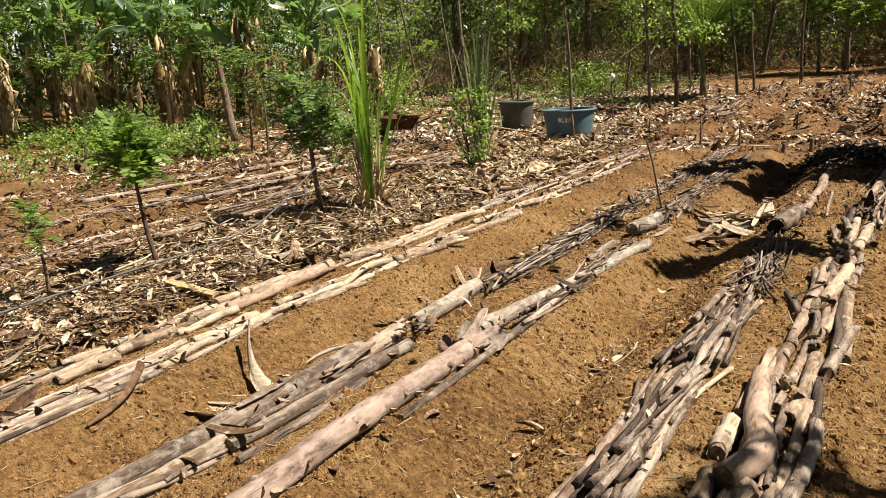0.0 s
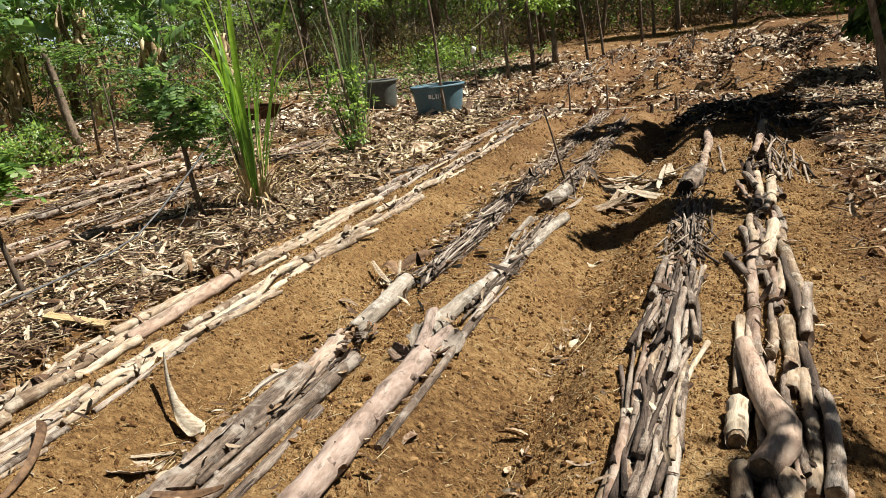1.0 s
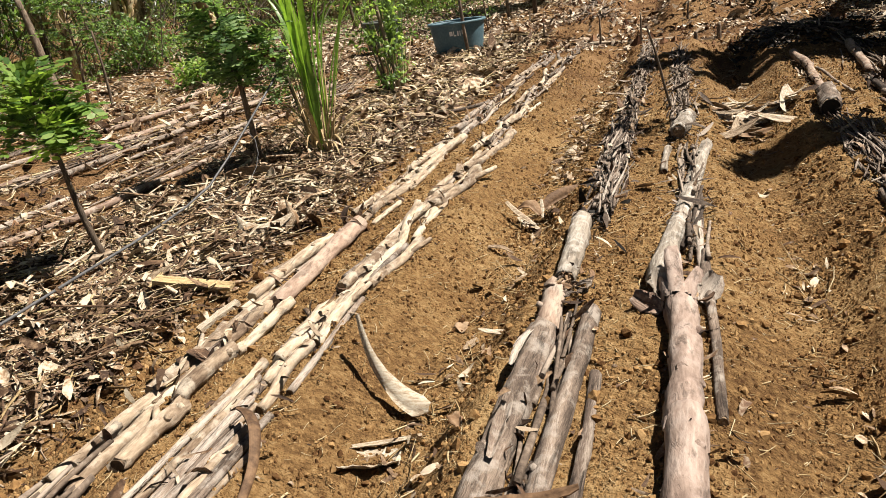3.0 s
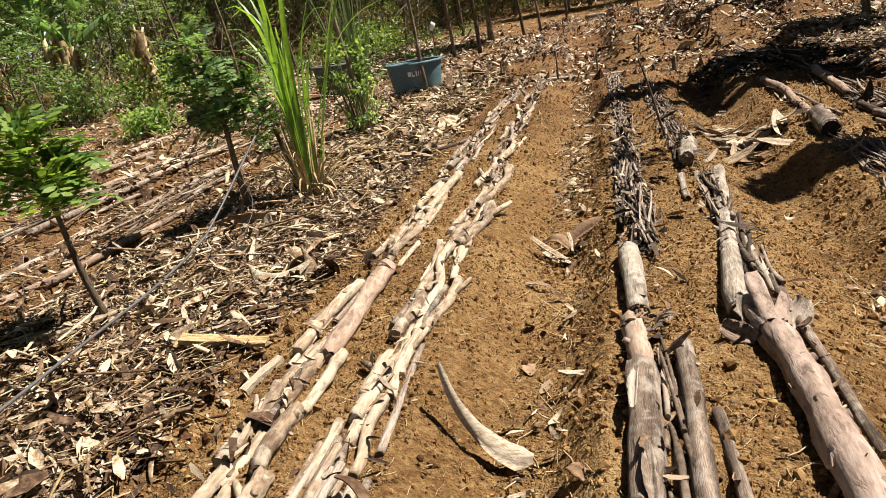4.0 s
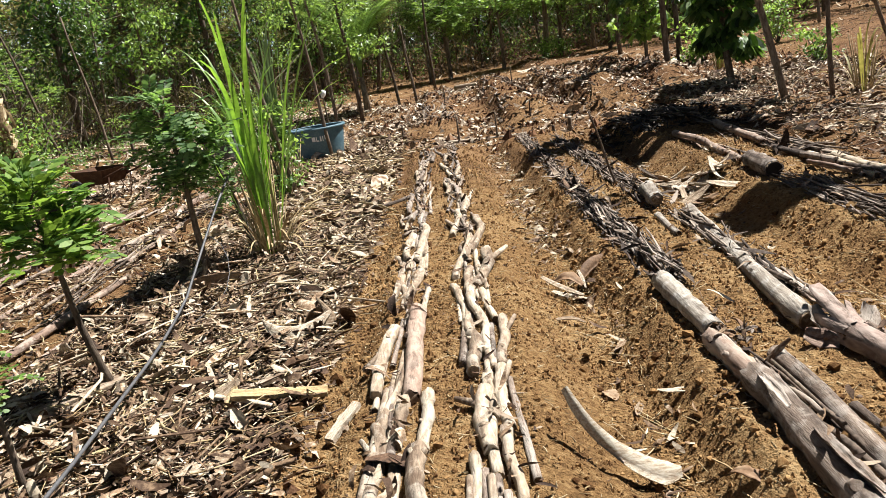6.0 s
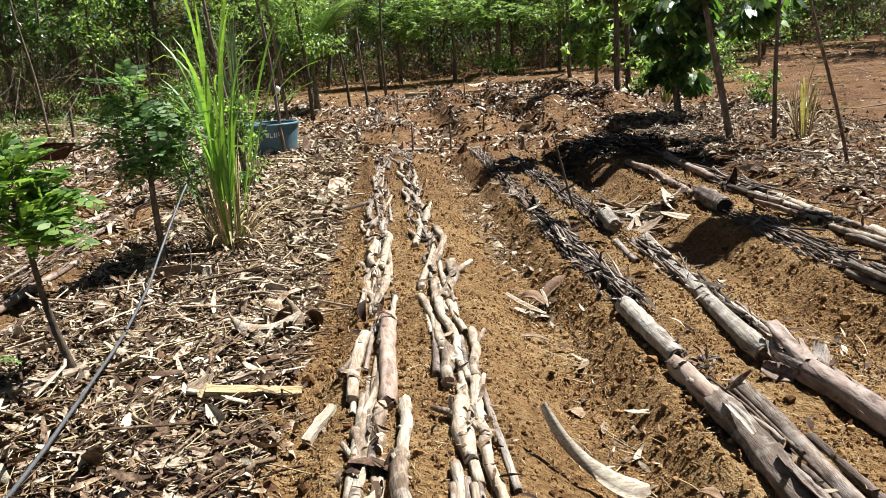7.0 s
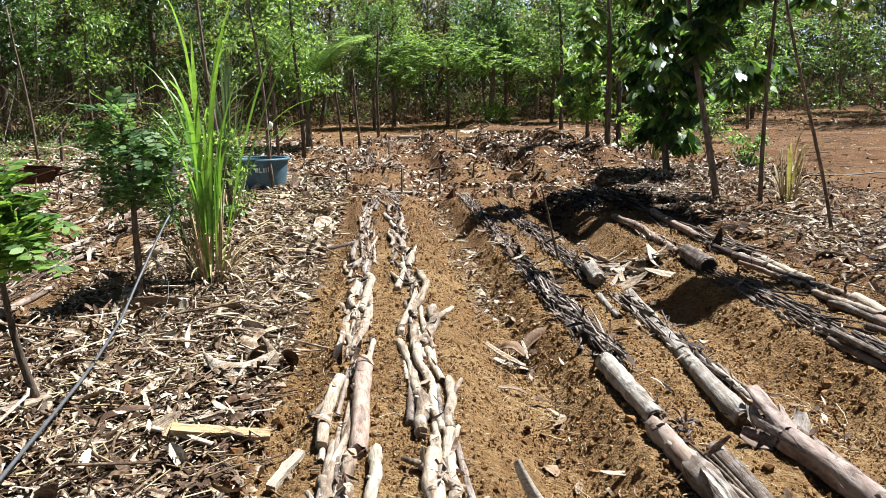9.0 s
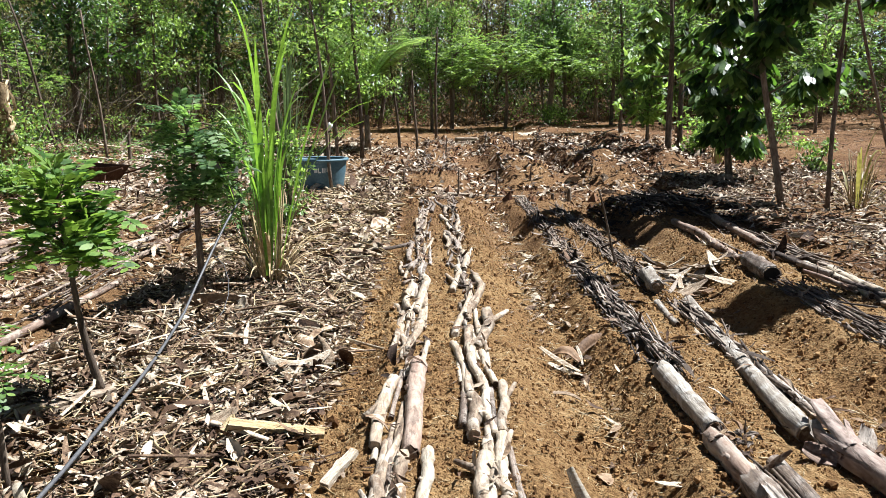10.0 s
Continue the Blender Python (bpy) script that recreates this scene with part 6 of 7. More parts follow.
def banana(x, y, h, seed, yaw=0.0, leaves=9, skirt=18):
    """Banana plant: sheathed stem, broad torn leaves, a skirt of dead leaves."""
    rs = np.random.default_rng(seed)
    root = new("banana_plant")
    root.location = (x, y, gz(x, y) - 0.05)
    tagged(root, "banana plant with torn green leaves and a dry brown skirt", "banana plant", "banana plants")
    lean = rs.normal(0, 0.12, 2)
    top = np.array([lean[0], lean[1], h * 0.5])
    girth = 1.0 if leaves else 0.6
    V, F = tube([(0, 0, 0), top * 0.4, top * 0.8, top * 1.02], [0.17 * girth, 0.14 * girth, 0.11 * girth, 0.07 * girth ** 4], 10, 0.1 if leaves else 0.2, seed)
    part("stem", mesh_of("stem", V, F, BANANA_STEM, True), root)
    n = 23
    for k in range(leaves):
        a = k * 2.4 + yaw + rs.normal(0, 0.3)
        L = h * rs.uniform(0.36, 0.5)
        lift, arch = (rs.uniform(1.1, 1.5), rs.uniform(0.2, 1.3)) if k % 2 else (rs.uniform(0.6, 1.2), rs.uniform(0.8, 2.4))
        u = np.linspace(0, 1, n)
        ang = lift - arch * u ** 1.3
        rr = np.concatenate([[0], np.cumsum(np.cos(ang[:-1]) * L / (n - 1))])
        zz = np.concatenate([[0], np.cumsum(np.sin(ang[:-1]) * L / (n - 1))])
        c, s = math.cos(a), math.sin(a)
        rib = np.stack([rr * c, rr * s, zz], 1) + top * rs.uniform(0.94, 1.0)
        t = unit(np.gradient(rib, axis=0))
        side = np.array([-s, c, 0.0])
        w = h * 0.085 * rs.uniform(0.8, 1.25) * np.clip(np.sin(np.clip((u - 0.16) / 0.84, 0, 1) * math.pi), 0, 1) ** 0.45
        soup = Soup()
        for sg in (1, -1):
            i = 3
            while i < n - 1:
                j = min(n - 1, i + int(rs.choice([1, 1, 1, 2, 4])))
                hang = rs.uniform(-0.25, 1.3)
                short = rs.uniform(0.75, 1.0)
                swing = rs.normal(0, 0.12)
                rows = []
                for v in (0.0, 0.35, 0.7, 1.0):
                    out = side * sg * math.cos(hang * v) - np.array([0, 0, 1.0]) * math.sin(hang * v)
                    gap = np.linspace(0.1, -0.1, j - i + 1) * v * (L / n)
                    rows.append(rib[i:j + 1] + out[None] * (w[i:j + 1] * v * short)[:, None] + t[i:j + 1] * (gap + swing * v * w[i])[:, None] + np.array([0, 0, 0.02 * (v > 0)]))
                m = j - i + 1
                F = [[r * m + q, r * m + q + 1, (r + 1) * m + q + 1, (r + 1) * m + q] for r in range(3) for q in range(m - 1)]
                soup.add(np.concatenate(rows), F)
                i = j
        leaf = part("leaf", soup.mesh("leaf", BANANA_LEAF, True), root)
        part("midrib", mesh_of("midrib", *tube(rib, np.linspace(0.03, 0.006, n), 5), LEAF_BRIGHT, True), leaf)
    for k in range(skirt):
        a = rs.uniform(0, 6.28)
        z = h * rs.uniform(0.16, 0.5)
        d = np.array([math.cos(a), math.sin(a), 0.0])
        e = np.array([-d[1], d[0], 0.0])
        u = np.linspace(0, 1, 8)
        drop = z * rs.uniform(0.3, 0.8)
        ctr = top * (z / top[2]) + d[None] * (0.11 + rs.uniform(0.03, 0.22) * np.sin(u * 2.6))[:, None] - np.array([0, 0, 1.0]) * (drop * u ** 1.15)[:, None] + rs.normal(0, 0.045, (8, 3))
        ww = rs.uniform(0.025, 0.10) * (0.35 + 0.65 * np.sin(u * 2.9)) * (1 + 0.35 * rs.normal(0, 1, 8))
        V = np.concatenate([ctr + e * ww[:, None] - d * 0.03, ctr + d * 0.03, ctr - e * ww[:, None] - d * 0.03])
        V[:, 2] = np.maximum(V[:, 2], 0.06)
        F = [[q, q + 1, 8 + q + 1, 8 + q] for q in range(7)] + [[8 + q, 9 + q, 17 + q, 16 + q] for q in range(7)]
        part("dead_leaf", mesh_of("dead_leaf", V, F, DEAD_LEAF, True), root, "dry brown hanging leaf")
    return root


for i, (x, y, h) in enumerate([(-13.3, 18.2, 5.2), (-15.6, 17.6, 4.8), (-17.4, 16.2, 5.0), (-19.2, 17.6, 5.4), (-21.6, 16.4, 5.0), (-16.4, 20.6, 5.6), (-18.8, 21.0, 5.6), (-23.6, 19.5, 5.4),
                               (-16.0, 14.6, 4.6), (-18.2, 13.4, 4.8), (-14.6, 16.0, 4.4), (-20.4, 14.2, 5.0), (-17.8, 19.0, 5.4), (-23.0, 13.0, 5.2), (-25.5, 16.0, 5.4), (-21.5, 22.0, 5.6)]):
    banana(x, y, h * 1.27, 200 + i, i * 0.7, 6 if x + y > -6 else 7, 20)
for i, (x, y, h, n, k) in enumerate([(-12.6, 20.4, 3.9, 3, 26), (-13.1, 20.8, 6.4, 9, 16), (-16.6, 22.4, 6.8, 9, 14), (-14.9, 22.6, 4.6, 5, 24), (-11.2, 21.4, 4.6, 0, 34), (-15.2, 15.4, 3.2, 1, 26), (-17.0, 14.9, 3.4, 2, 26), (-19.4, 15.9, 3.6, 2, 26), (-20.5, 18.0, 3.8, 1, 28), (-16.9, 17.8, 3.6, 1, 26)]):
    banana(x, y, h, 240 + i, i * 1.1, n, k)


def bush(x, y, r, h, n, leaf, seed, mat, label):
    rs = np.random.default_rng(seed)
    root = new("bush")
    root.location = (x, y, gz(x, y) - 0.03)
    tagged(root, label, "bush", "bushes in the field")
    C = np.stack([rs.normal(0, 0.45 * r, n), rs.normal(0, 0.45 * r, n), h * rs.uniform(0.15, 1.0, n)], 1)
    V, F = cluster_leaves(rs, C, np.full(n, 0.3 * r), 20, leaf, leaf * 0.3, 0.1)
    part("leaves", mesh_of("leaves", V, F, mat), root)
    for k in range(6):
        q = C[k]
        part("stem", mesh_of("stem", *tube([(0, 0, 0), q * 0.5, q], [0.02, 0.014, 0.006], 5), TRUNK, True), root)


bush(-11.3, 22.0, 1.3, 1.5, 90, 0.12, 301, LEAF_BRIGHT, "bright green feathery bush in the field")
bush(-12.4, 19.6, 1.2, 1.4, 80, 0.12, 302, LEAF, "green leafy bush before the banana plants")
bush(-7.0, 29.5, 1.3, 1.3, 60, 0.14, 303, LEAF_BRIGHT, "bright low bush at the field's edge")
bush(-10.2, 12.8, 0.9, 0.8, 70, 0.10, 304, LEAF_BRIGHT, "low bright green weeds")
bush(-11.8, 11.8, 1.2, 0.7, 80, 0.10, 305, LEAF_BRIGHT, "low bright green weeds")
bush(-13.5, 13.2, 1.2, 0.9, 80, 0.12, 306, LEAF, "leafy weeds before the banana plants")
bush(-8.2, 16.2, 0.7, 0.6, 40, 0.14, 308, LEAF_BRIGHT, "broad-leaved weeds beside the wheelbarrow")
bush(-1.95, 10.9, 0.34, 1.35, 30, 0.085, 309, LEAF_BRIGHT, "small leafy shrub round a pole")
bush(7.3, 22.2, 0.7, 1.0, 40, 0.14, 310, LEAF_BRIGHT, "low bright shrub under the trees")
bush(10.0, 24.0, 0.7, 1.2, 40, 0.12, 311, LEAF_BRIGHT, "small bright shrub on the bare soil")
bush(7.9, 17.0, 0.4, 0.7, 24, 0.10, 312, LEAF_BRIGHT, "small light shrub on the bare soil")
bush(6.0, 41.0, 1.2, 0.9, 50, 0.14, 313, LEAF_BRIGHT, "low bush before the woods")
grass_clump(6.25, 12.1, 11, 1.15, 53, BLADE_YELLOW, "yellowing strap-leaved plant under the trees", 0.14, 0.017, (1.6, 3.4), 14, 0.85)
grass_clump(6.8, 19.6, 18, 1.0, 54, BLADE, "green grass tuft under the trees", 0.12, 0.016, (0.8, 2.2), 4)


# ---- tubs, wheelbarrow, hose ----
def ring_mesh(name, profile, mat, sides=40):
    """A turned shape from (radius, height) pairs."""
    ang = np.linspace(0, 2 * math.pi, sides, endpoint=False)
    V = np.concatenate([np.stack([r * np.cos(ang), r * np.sin(ang), np.full(sides, z)], 1) for r, z in profile])
    F = [[i * sides + j, i * sides + (j + 1) % sides, (i + 1) * sides + (j + 1) % sides, (i + 1) * sides + j] for i in range(len(profile) - 1) for j in range(sides)]
    F.append([(len(profile) - 1) * sides + j for j in range(sides)])
    return mesh_of(name, V, F, mat, True)


def tub(x, y, r, h, mat, label, tilt=0.0):
    root = new("water_tub")
    root.matrix_basis = pose(x, y, gz(x, y) - 0.04, 0, tilt, 0)
    tagged(root, label, "tub")
    b = 0.82 * r
    part("wall", ring_mesh("wall", [(b * 0.98, 0.0), (b, 0.01), (b + (r - b) * 0.3, h * 0.3), (b + (r - b) * 0.55, h * 0.55), (r - 0.012, h * 0.93), (r - 0.02, h), (r - 0.035, h * 0.93), (b - 0.02, 0.03)], mat), root)
    rim = [(r - 0.016, h * 0.92), (r + 0.018, h * 0.925), (r + 0.028, h * 0.955), (r + 0.02, h * 1.0), (r - 0.01, h * 1.005), (r - 0.03, h * 0.99)]
    ang = np.linspace(0, 2 * math.pi, 40, endpoint=False)
    V = np.concatenate([np.stack([q * np.cos(ang), q * np.sin(ang), np.full(40, z)], 1) for q, z in rim])
    F = [[i * 40 + j, i * 40 + (j + 1) % 40, (i + 1) * 40 + (j + 1) % 40, (i + 1) * 40 + j] for i in range(5) for j in range(40)]
    part("rim", mesh_of("rim", V, F, mat, True), root)
    return root, b


blue, b0 = tub(-2.12, 15.3, 0.52, 0.60, TUB_BLUE, "faded blue plastic water tub standing in the mulch")
for a0, a1, z0, z1 in [(-1.62, -1.50, 0.37, 0.45), (-1.47, -1.44, 0.36, 0.45), (-1.47, -1.37, 0.36, 0.385), (-1.33, -1.28, 0.36, 0.45), (-1.24, -1.21, 0.36, 0.45), (-1.16, -1.12, 0.38, 0.46), (-1.06, -1.02, 0.38, 0.46)]:
    V = []
    for a in np.linspace(a0, a1, 4):
        for z in (z0, z1):
            rr = b0 + (0.52 - b0) * z / 0.60 + 0.006
            V.append((rr * math.cos(a), rr * math.sin(a), z))
    F = [[2 * i, 2 * i + 2, 2 * i + 3, 2 * i + 1] for i in range(3)]
    part("painted_mark", mesh_of("painted_mark", V, F, WHITE), blue, "white painted stroke")
tub(-4.85, 18.6, 0.44, 0.74, TUB_GREY, "weathered grey plastic water tub behind the beds")


def wheelbarrow(x, y, yaw):
    root = new("wheelbarrow")
    root.matrix_basis = pose(x, y, gz(x, y), 0, 0, yaw)
    tagged(root, "rusty steel wheelbarrow standing between the beds", "wheelbarrow")
    lo = [(-0.24, -0.2, 0.30), (0.28, -0.24, 0.30), (0.28, 0.24, 0.30), (-0.24, 0.2, 0.30)]
    hi = [(-0.48, -0.30, 0.58), (0.44, -0.36, 0.56), (0.44, 0.36, 0.56), (-0.48, 0.30, 0.58)]
    li = [(q[0] * 0.97, q[1] * 0.97, 0.312) for q in lo]
    hi2 = [(q[0] * 0.97, q[1] * 0.96, q[2]) for q in hi]
    V = lo + hi + li + hi2
    F = [[3, 2, 1, 0], [8, 9, 10, 11]]
    for i in range(4):
        j = (i + 1) % 4
        F += [[i, j, 4 + j, 4 + i], [8 + j, 8 + i, 12 + i, 12 + j], [4 + i, 4 + j, 12 + j, 12 + i]]
    part("tray", mesh_of("tray", V, F, RUST), root)
    for sy in (-1, 1):
        part("handle", mesh_of("handle", *tube([(-0.75, 0.06 * sy, 0.2), (-0.2, 0.2 * sy, 0.32), (0.4, 0.27 * sy, 0.42), (0.95, 0.3 * sy, 0.56)], 0.018, 8), RUST, True), root)
        part("leg", mesh_of("leg", *tube([(0.18, 0.22 * sy, 0.36), (0.36, 0.24 * sy, 0.0), (0.46, 0.25 * sy, 0.42)], 0.014, 6), RUST, True), root)
    ang = np.linspace(0, 2 * math.pi, 25)
    wheel = part("wheel", mesh_of("wheel", *tube([(-0.72 + 0.19 * math.cos(a), 0, 0.19 + 0.15 * math.sin(a)) for a in ang], 0.045, 8), RUBBER, True), root, "black rubber tyre")
    part("rim", mesh_of("rim", *tube([(-0.72, -0.03, 0.19), (-0.72, 0.03, 0.19)], [0.11, 0.11], 16), RUST), wheel)


wheelbarrow(-6.1, 15.0, -26)
hose_points = [(-1.42, 1.8, 0.09), (-1.45, 2.8, 0.08), (-1.48, 3.6, 0.09), (-1.53, 4.2, 0.09), (-1.59, 4.8, 0.08), (-1.63, 5.15, 0.08), (-1.68, 5.55, 0.09), (-1.71, 5.95, 0.14), (-1.71, 6.3, 0.28), (-1.68, 6.6, 0.45), (-1.635, 6.9, 0.636), (-1.56, 7.1, 0.81)]
V, F = tube(hose_points, 0.0095, 8)
tagged(new("hose", mesh_of("hose", V, F, HOSE, True)), "dust-coated black irrigation hose lying over the mulch", "hose")
V, F = tube([(-1.68, 6.6, 0.45), (-1.575, 6.55, 0.36), (-1.52, 6.46, 0.26), (-1.50, 6.35, 0.17), (-1.50, 6.2, 0.09), (-1.52, 6.05, 0.05), (-1.56, 5.85, 0.035), (-1.60, 5.6, 0.03)], 0.003, 5)
tagged(new("wire", mesh_of("wire", V, F, HOSE, True)), "thin dark line hanging from the hose", "wire")
V, F = tube([(x, y, gz(x, y) + 0.02) for x, y in [(7.5, 15.5), (9, 15.2), (11, 15.6), (13.5, 15.0), (17, 15.6)]], 0.016, 6)
tagged(new("hose", mesh_of("hose", V, F, HOSE, True)), "black irrigation hose on the bare soil", "hose")


# ---- husks, boards and larger leaves ----
def husk(x, y, z, yaw, pitch, roll, length, width, curl, cup, mat, label, name="leaf_sheath", thick=0.004, tip=0.15, seed=0):
    """A curved dry sheath with thickness."""
    rs = np.random.default_rng(seed + 1000)
    nu, nw = 11, 5
    u = np.linspace(0, 1, nu)
    th = curl * (u - 0.5)
    k = curl if abs(curl) > 1e-3 else 1e-3
    px, pz = np.sin(k * (u - 0.5)) / k * length, (1 - np.cos(k * (u - 0.5))) / k * length
    prof = width * 0.5 * (tip + (1 - tip) * np.sin(np.clip(u * 0.92 + 0.06, 0, 1) * math.pi) ** 0.8)
    w = np.linspace(-1, 1, nw)
    ragged = rs.normal(0, 1, (nu, nw))
    V = []
    for side in (0, 1):
        for i in range(nu):
            for j in range(nw):
                yy = prof[i] * w[j] * (1 + 0.02 * rs.normal() + 0.13 * ragged[i, j])
                zz = pz[i] + cup * prof[i] * w[j] ** 2 + side * thick + 0.001 * rs.normal() * (1 - side)
                V.append((px[i], yy, zz))
    n = nu * nw
    F = []
    for i in range(nu - 1):
        for j in range(nw - 1):
            a, b, c, d = i * nw + j, i * nw + j + 1, (i + 1) * nw + j + 1, (i + 1) * nw + j
            F += [[a, b, c, d], [n + d, n + c, n + b, n + a]]
    for i in range(nu - 1):
        for j in (0, nw - 1):
            a, d = i * nw + j, (i + 1) * nw + j
            F.append([a, d, n + d, n + a] if j == 0 else [d, a, n + a, n + d])
    me = mesh_of(name, V, F, mat, True)
    m = pose(0, 0, 0, roll, pitch, yaw)
    low = min((m @ v.co).z for v in me.vertices)
    ob = new(name, me)
    ob.matrix_basis = pose(x, y, gz(x, y) - low + z, roll, pitch, yaw)
    return tagged(ob, label, "dry leaf", "dry leaves on the ground")




def ribbon(name, P, W, out, mat, label, thick=0.005):
    """A curved leathery strip through P with half widths W; out, from its start to its end, points away from its hollow side."""
    P, W = np.asarray(P, float), np.asarray(W, float)
    t = np.linspace(0, len(P) - 1, 25)
    C = np.stack([np.interp(t, np.arange(len(P)), P[:, k]) for k in range(3)], 1)
    for _ in range(3):
        C[1:-1] = (C[:-2] + 2 * C[1:-1] + C[2:]) / 4
    w = np.interp(t, np.arange(len(W)), W)
    d = unit(np.gradient(C, axis=0))
    out = np.asarray(out, float)
    turn = np.stack([np.interp(t, np.linspace(0, len(P) - 1, len(out)), out[:, k]) for k in range(3)], 1)
    side = unit(np.cross(d, turn))
    nrm = np.cross(side, d)
    V = []
    for lay in (0, thick):
        for k in (-1, -0.5, 0, 0.5, 1):
            V.append(C + side * (w * k)[:, None] + nrm * (lay - 0.35 * w * k * k)[:, None])
    V = np.concatenate(V)
    F = []
    for lay in (0, 125):
        for k in range(4):
            F += [[lay + k * 25 + i, lay + k * 25 + i + 1, lay + k * 25 + 26 + i, lay + k * 25 + 25 + i] for i in range(24)]
    for k in (0, 100):
        F += [[k + i, k + i + 1, 125 + k + i + 1, 125 + k + i] for i in range(24)]
    return tagged(new(name, mesh_of(name, V, F, mat, True)), label, "dry leaf", "dry leaves on the ground")


ribbon("leaf_sheath", [(0.59, 3.425, 0.17), (0.615, 3.38, 0.11), (0.66, 3.32, 0.04), (0.73, 3.26, -0.02), (0.82, 3.205, -0.075), (0.90, 3.175, -0.105), (0.95, 3.165, -0.10)],
       [0.020, 0.026, 0.027, 0.027, 0.040, 0.048, 0.020], [(-0.85, -0.52, 0.2), (-0.6, -0.6, 0.35), (0.0, -0.6, 0.8), (0.15, -0.55, 0.8)], HUSK, "large pale crescent leaf sheath in the furrow")
husk(0.80, 2.86, -0.01, 15, 3, -12, 0.24, 0.17, 0.5, 0.3, HUSK, "pale crumpled bark sheet in the furrow", "bark_sheet", tip=0.6, seed=3)
husk(0.82, 2.97, 0.01, 20, 0, 0, 0.30, 0.025, 0.2, 0.5, HUSK, "narrow pale bark strip in the furrow", "bark_sheet", tip=0.6, seed=4)
ribbon("leaf_sheath", [(-0.985, 5.12, 0.13), (-0.92, 5.05, 0.08), (-0.825, 5.01, 0.06), (-0.723, 5.01, 0.065), (-0.641, 5.05, 0.085), (-0.57, 5.12, 0.12)], [0.006, 0.034, 0.05, 0.046, 0.034, 0.012],
       [(-0.3, -0.6, 0.5), (0.0, -0.6, 0.8), (0.2, -0.6, 0.7)], HUSK, "boat-shaped pinkish leaf sheath on the mulch")
ribbon("leaf_sheath", [(-0.765, 5.14, 0.02), (-0.72, 5.21, 0.09), (-0.64, 5.24, 0.12), (-0.574, 5.20, 0.09), (-0.54, 5.13, 0.0)], [0.04, 0.05, 0.05, 0.04, 0.02],
       [(-0.5, 0.6, 0.5), (0.0, 0.7, 0.7), (0.6, 0.4, 0.4)], HUSK_BROWN, "curled brown leaf sheath on the mulch")
ribbon("leaf_sheath", [(-0.66, 5.24, 0.18), (-0.60, 5.15, 0.13), (-0.572, 5.10, 0.09), (-0.59, 5.04, 0.03)], [0.008, 0.02, 0.032, 0.008], [(-0.2, -0.8, 0.5), (0.1, -0.9, 0.4)], HUSK, "torn pale flap of leaf sheath on the mulch")
ribbon("leaf_sheath", [(0.84, 5.61, -0.07), (0.89, 5.585, -0.03), (0.95, 5.55, -0.025), (1.01, 5.50, -0.09)], [0.018, 0.036, 0.038, 0.02], [(-0.3, -0.3, 0.9), (0.3, -0.5, 0.8)], HUSK_BROWN, "curled brown leaf sheath in the furrow")
ribbon("leaf_sheath", [(1.0, 5.60, -0.02), (1.015, 5.54, -0.06), (1.02, 5.48, -0.11)], [0.008, 0.012, 0.006], [(0.0, -0.6, 0.8), (0.2, -0.6, 0.8)], HUSK, "pale torn edge of a sheath in the furrow")
ribbon("leaf_sheath", [(0.76, 5.62, -0.03), (0.83, 5.54, -0.065), (0.91, 5.455, -0.095), (0.99, 5.385, -0.125)], [0.012, 0.017, 0.018, 0.008], [(0.0, -0.4, 0.9), (0.0, -0.4, 0.9)], HUSK, "long pale strip of stem in the furrow")
ribbon("leaf_sheath", [(1.005, 5.56, -0.07), (1.06, 5.64, -0.03), (1.14, 5.74, -0.015), (1.21, 5.82, -0.02), (1.27, 5.88, -0.03)], [0.02, 0.036, 0.036, 0.026, 0.008], [(0.4, -0.8, 0.3), (0.5, -0.7, 0.4)], HUSK_BROWN, "long brown hollow leaf sheath in the furrow")
husk(0.92, 5.52, 0.0, -55, 0, 10, 0.34, 0.05, 0.4, 0.4, HUSK, "pale split leaf stalk in the furrow", seed=9)
husk(-1.68, 6.62, 0.0, 5, 0, 75, 0.52, 0.14, 0.8, 0.4, HUSK_BROWN, "dark brown sheath standing in the mulch", seed=10)
husk(-1.42, 6.42, 0.0, 70, -60, 20, 0.16, 0.09, 0.5, 0.3, HUSK, "pale leaf chip standing on edge", seed=11)
for i, (x, y, z, ya, pi, ro, s) in enumerate([(1.80, 3.93, 0.02, 100, -38, 20, 0.17), (2.0, 3.90, 0.02, 60, -30, 40, 0.16), (1.76, 3.80, 0.0, 150, -15, -40, 0.15)]):
    husk(x, y, z, ya, pi, ro, s, s * 0.6, 0.9, 0.6, (BARK_WHITE, BARK_GREY, BARK_PINK)[i], "broken curled bark plate by a trunk", "bark_sheet", tip=0.5, seed=12 + i * 7)
husk(1.35, 2.75, 0.09, 92, 0, 10, 0.40, 0.045, 0.2, 0.8, BARK_GREY, "peeling bark strip on a stem", "bark_sheet", tip=0.3, seed=16)
husk(1.33, 3.25, 0.09, 86, 3, -15, 0.32, 0.04, -0.3, 0.8, BARK_GREY, "peeling bark strip on a stem", "bark_sheet", tip=0.3, seed=17)
husk(1.50, 2.40, 0.06, 10, -6, 10, 0.30, 0.05, 0.9, 0.5, HUSK_BROWN, "curled brown bark strip across the stems", "bark_sheet", tip=0.3, seed=18)
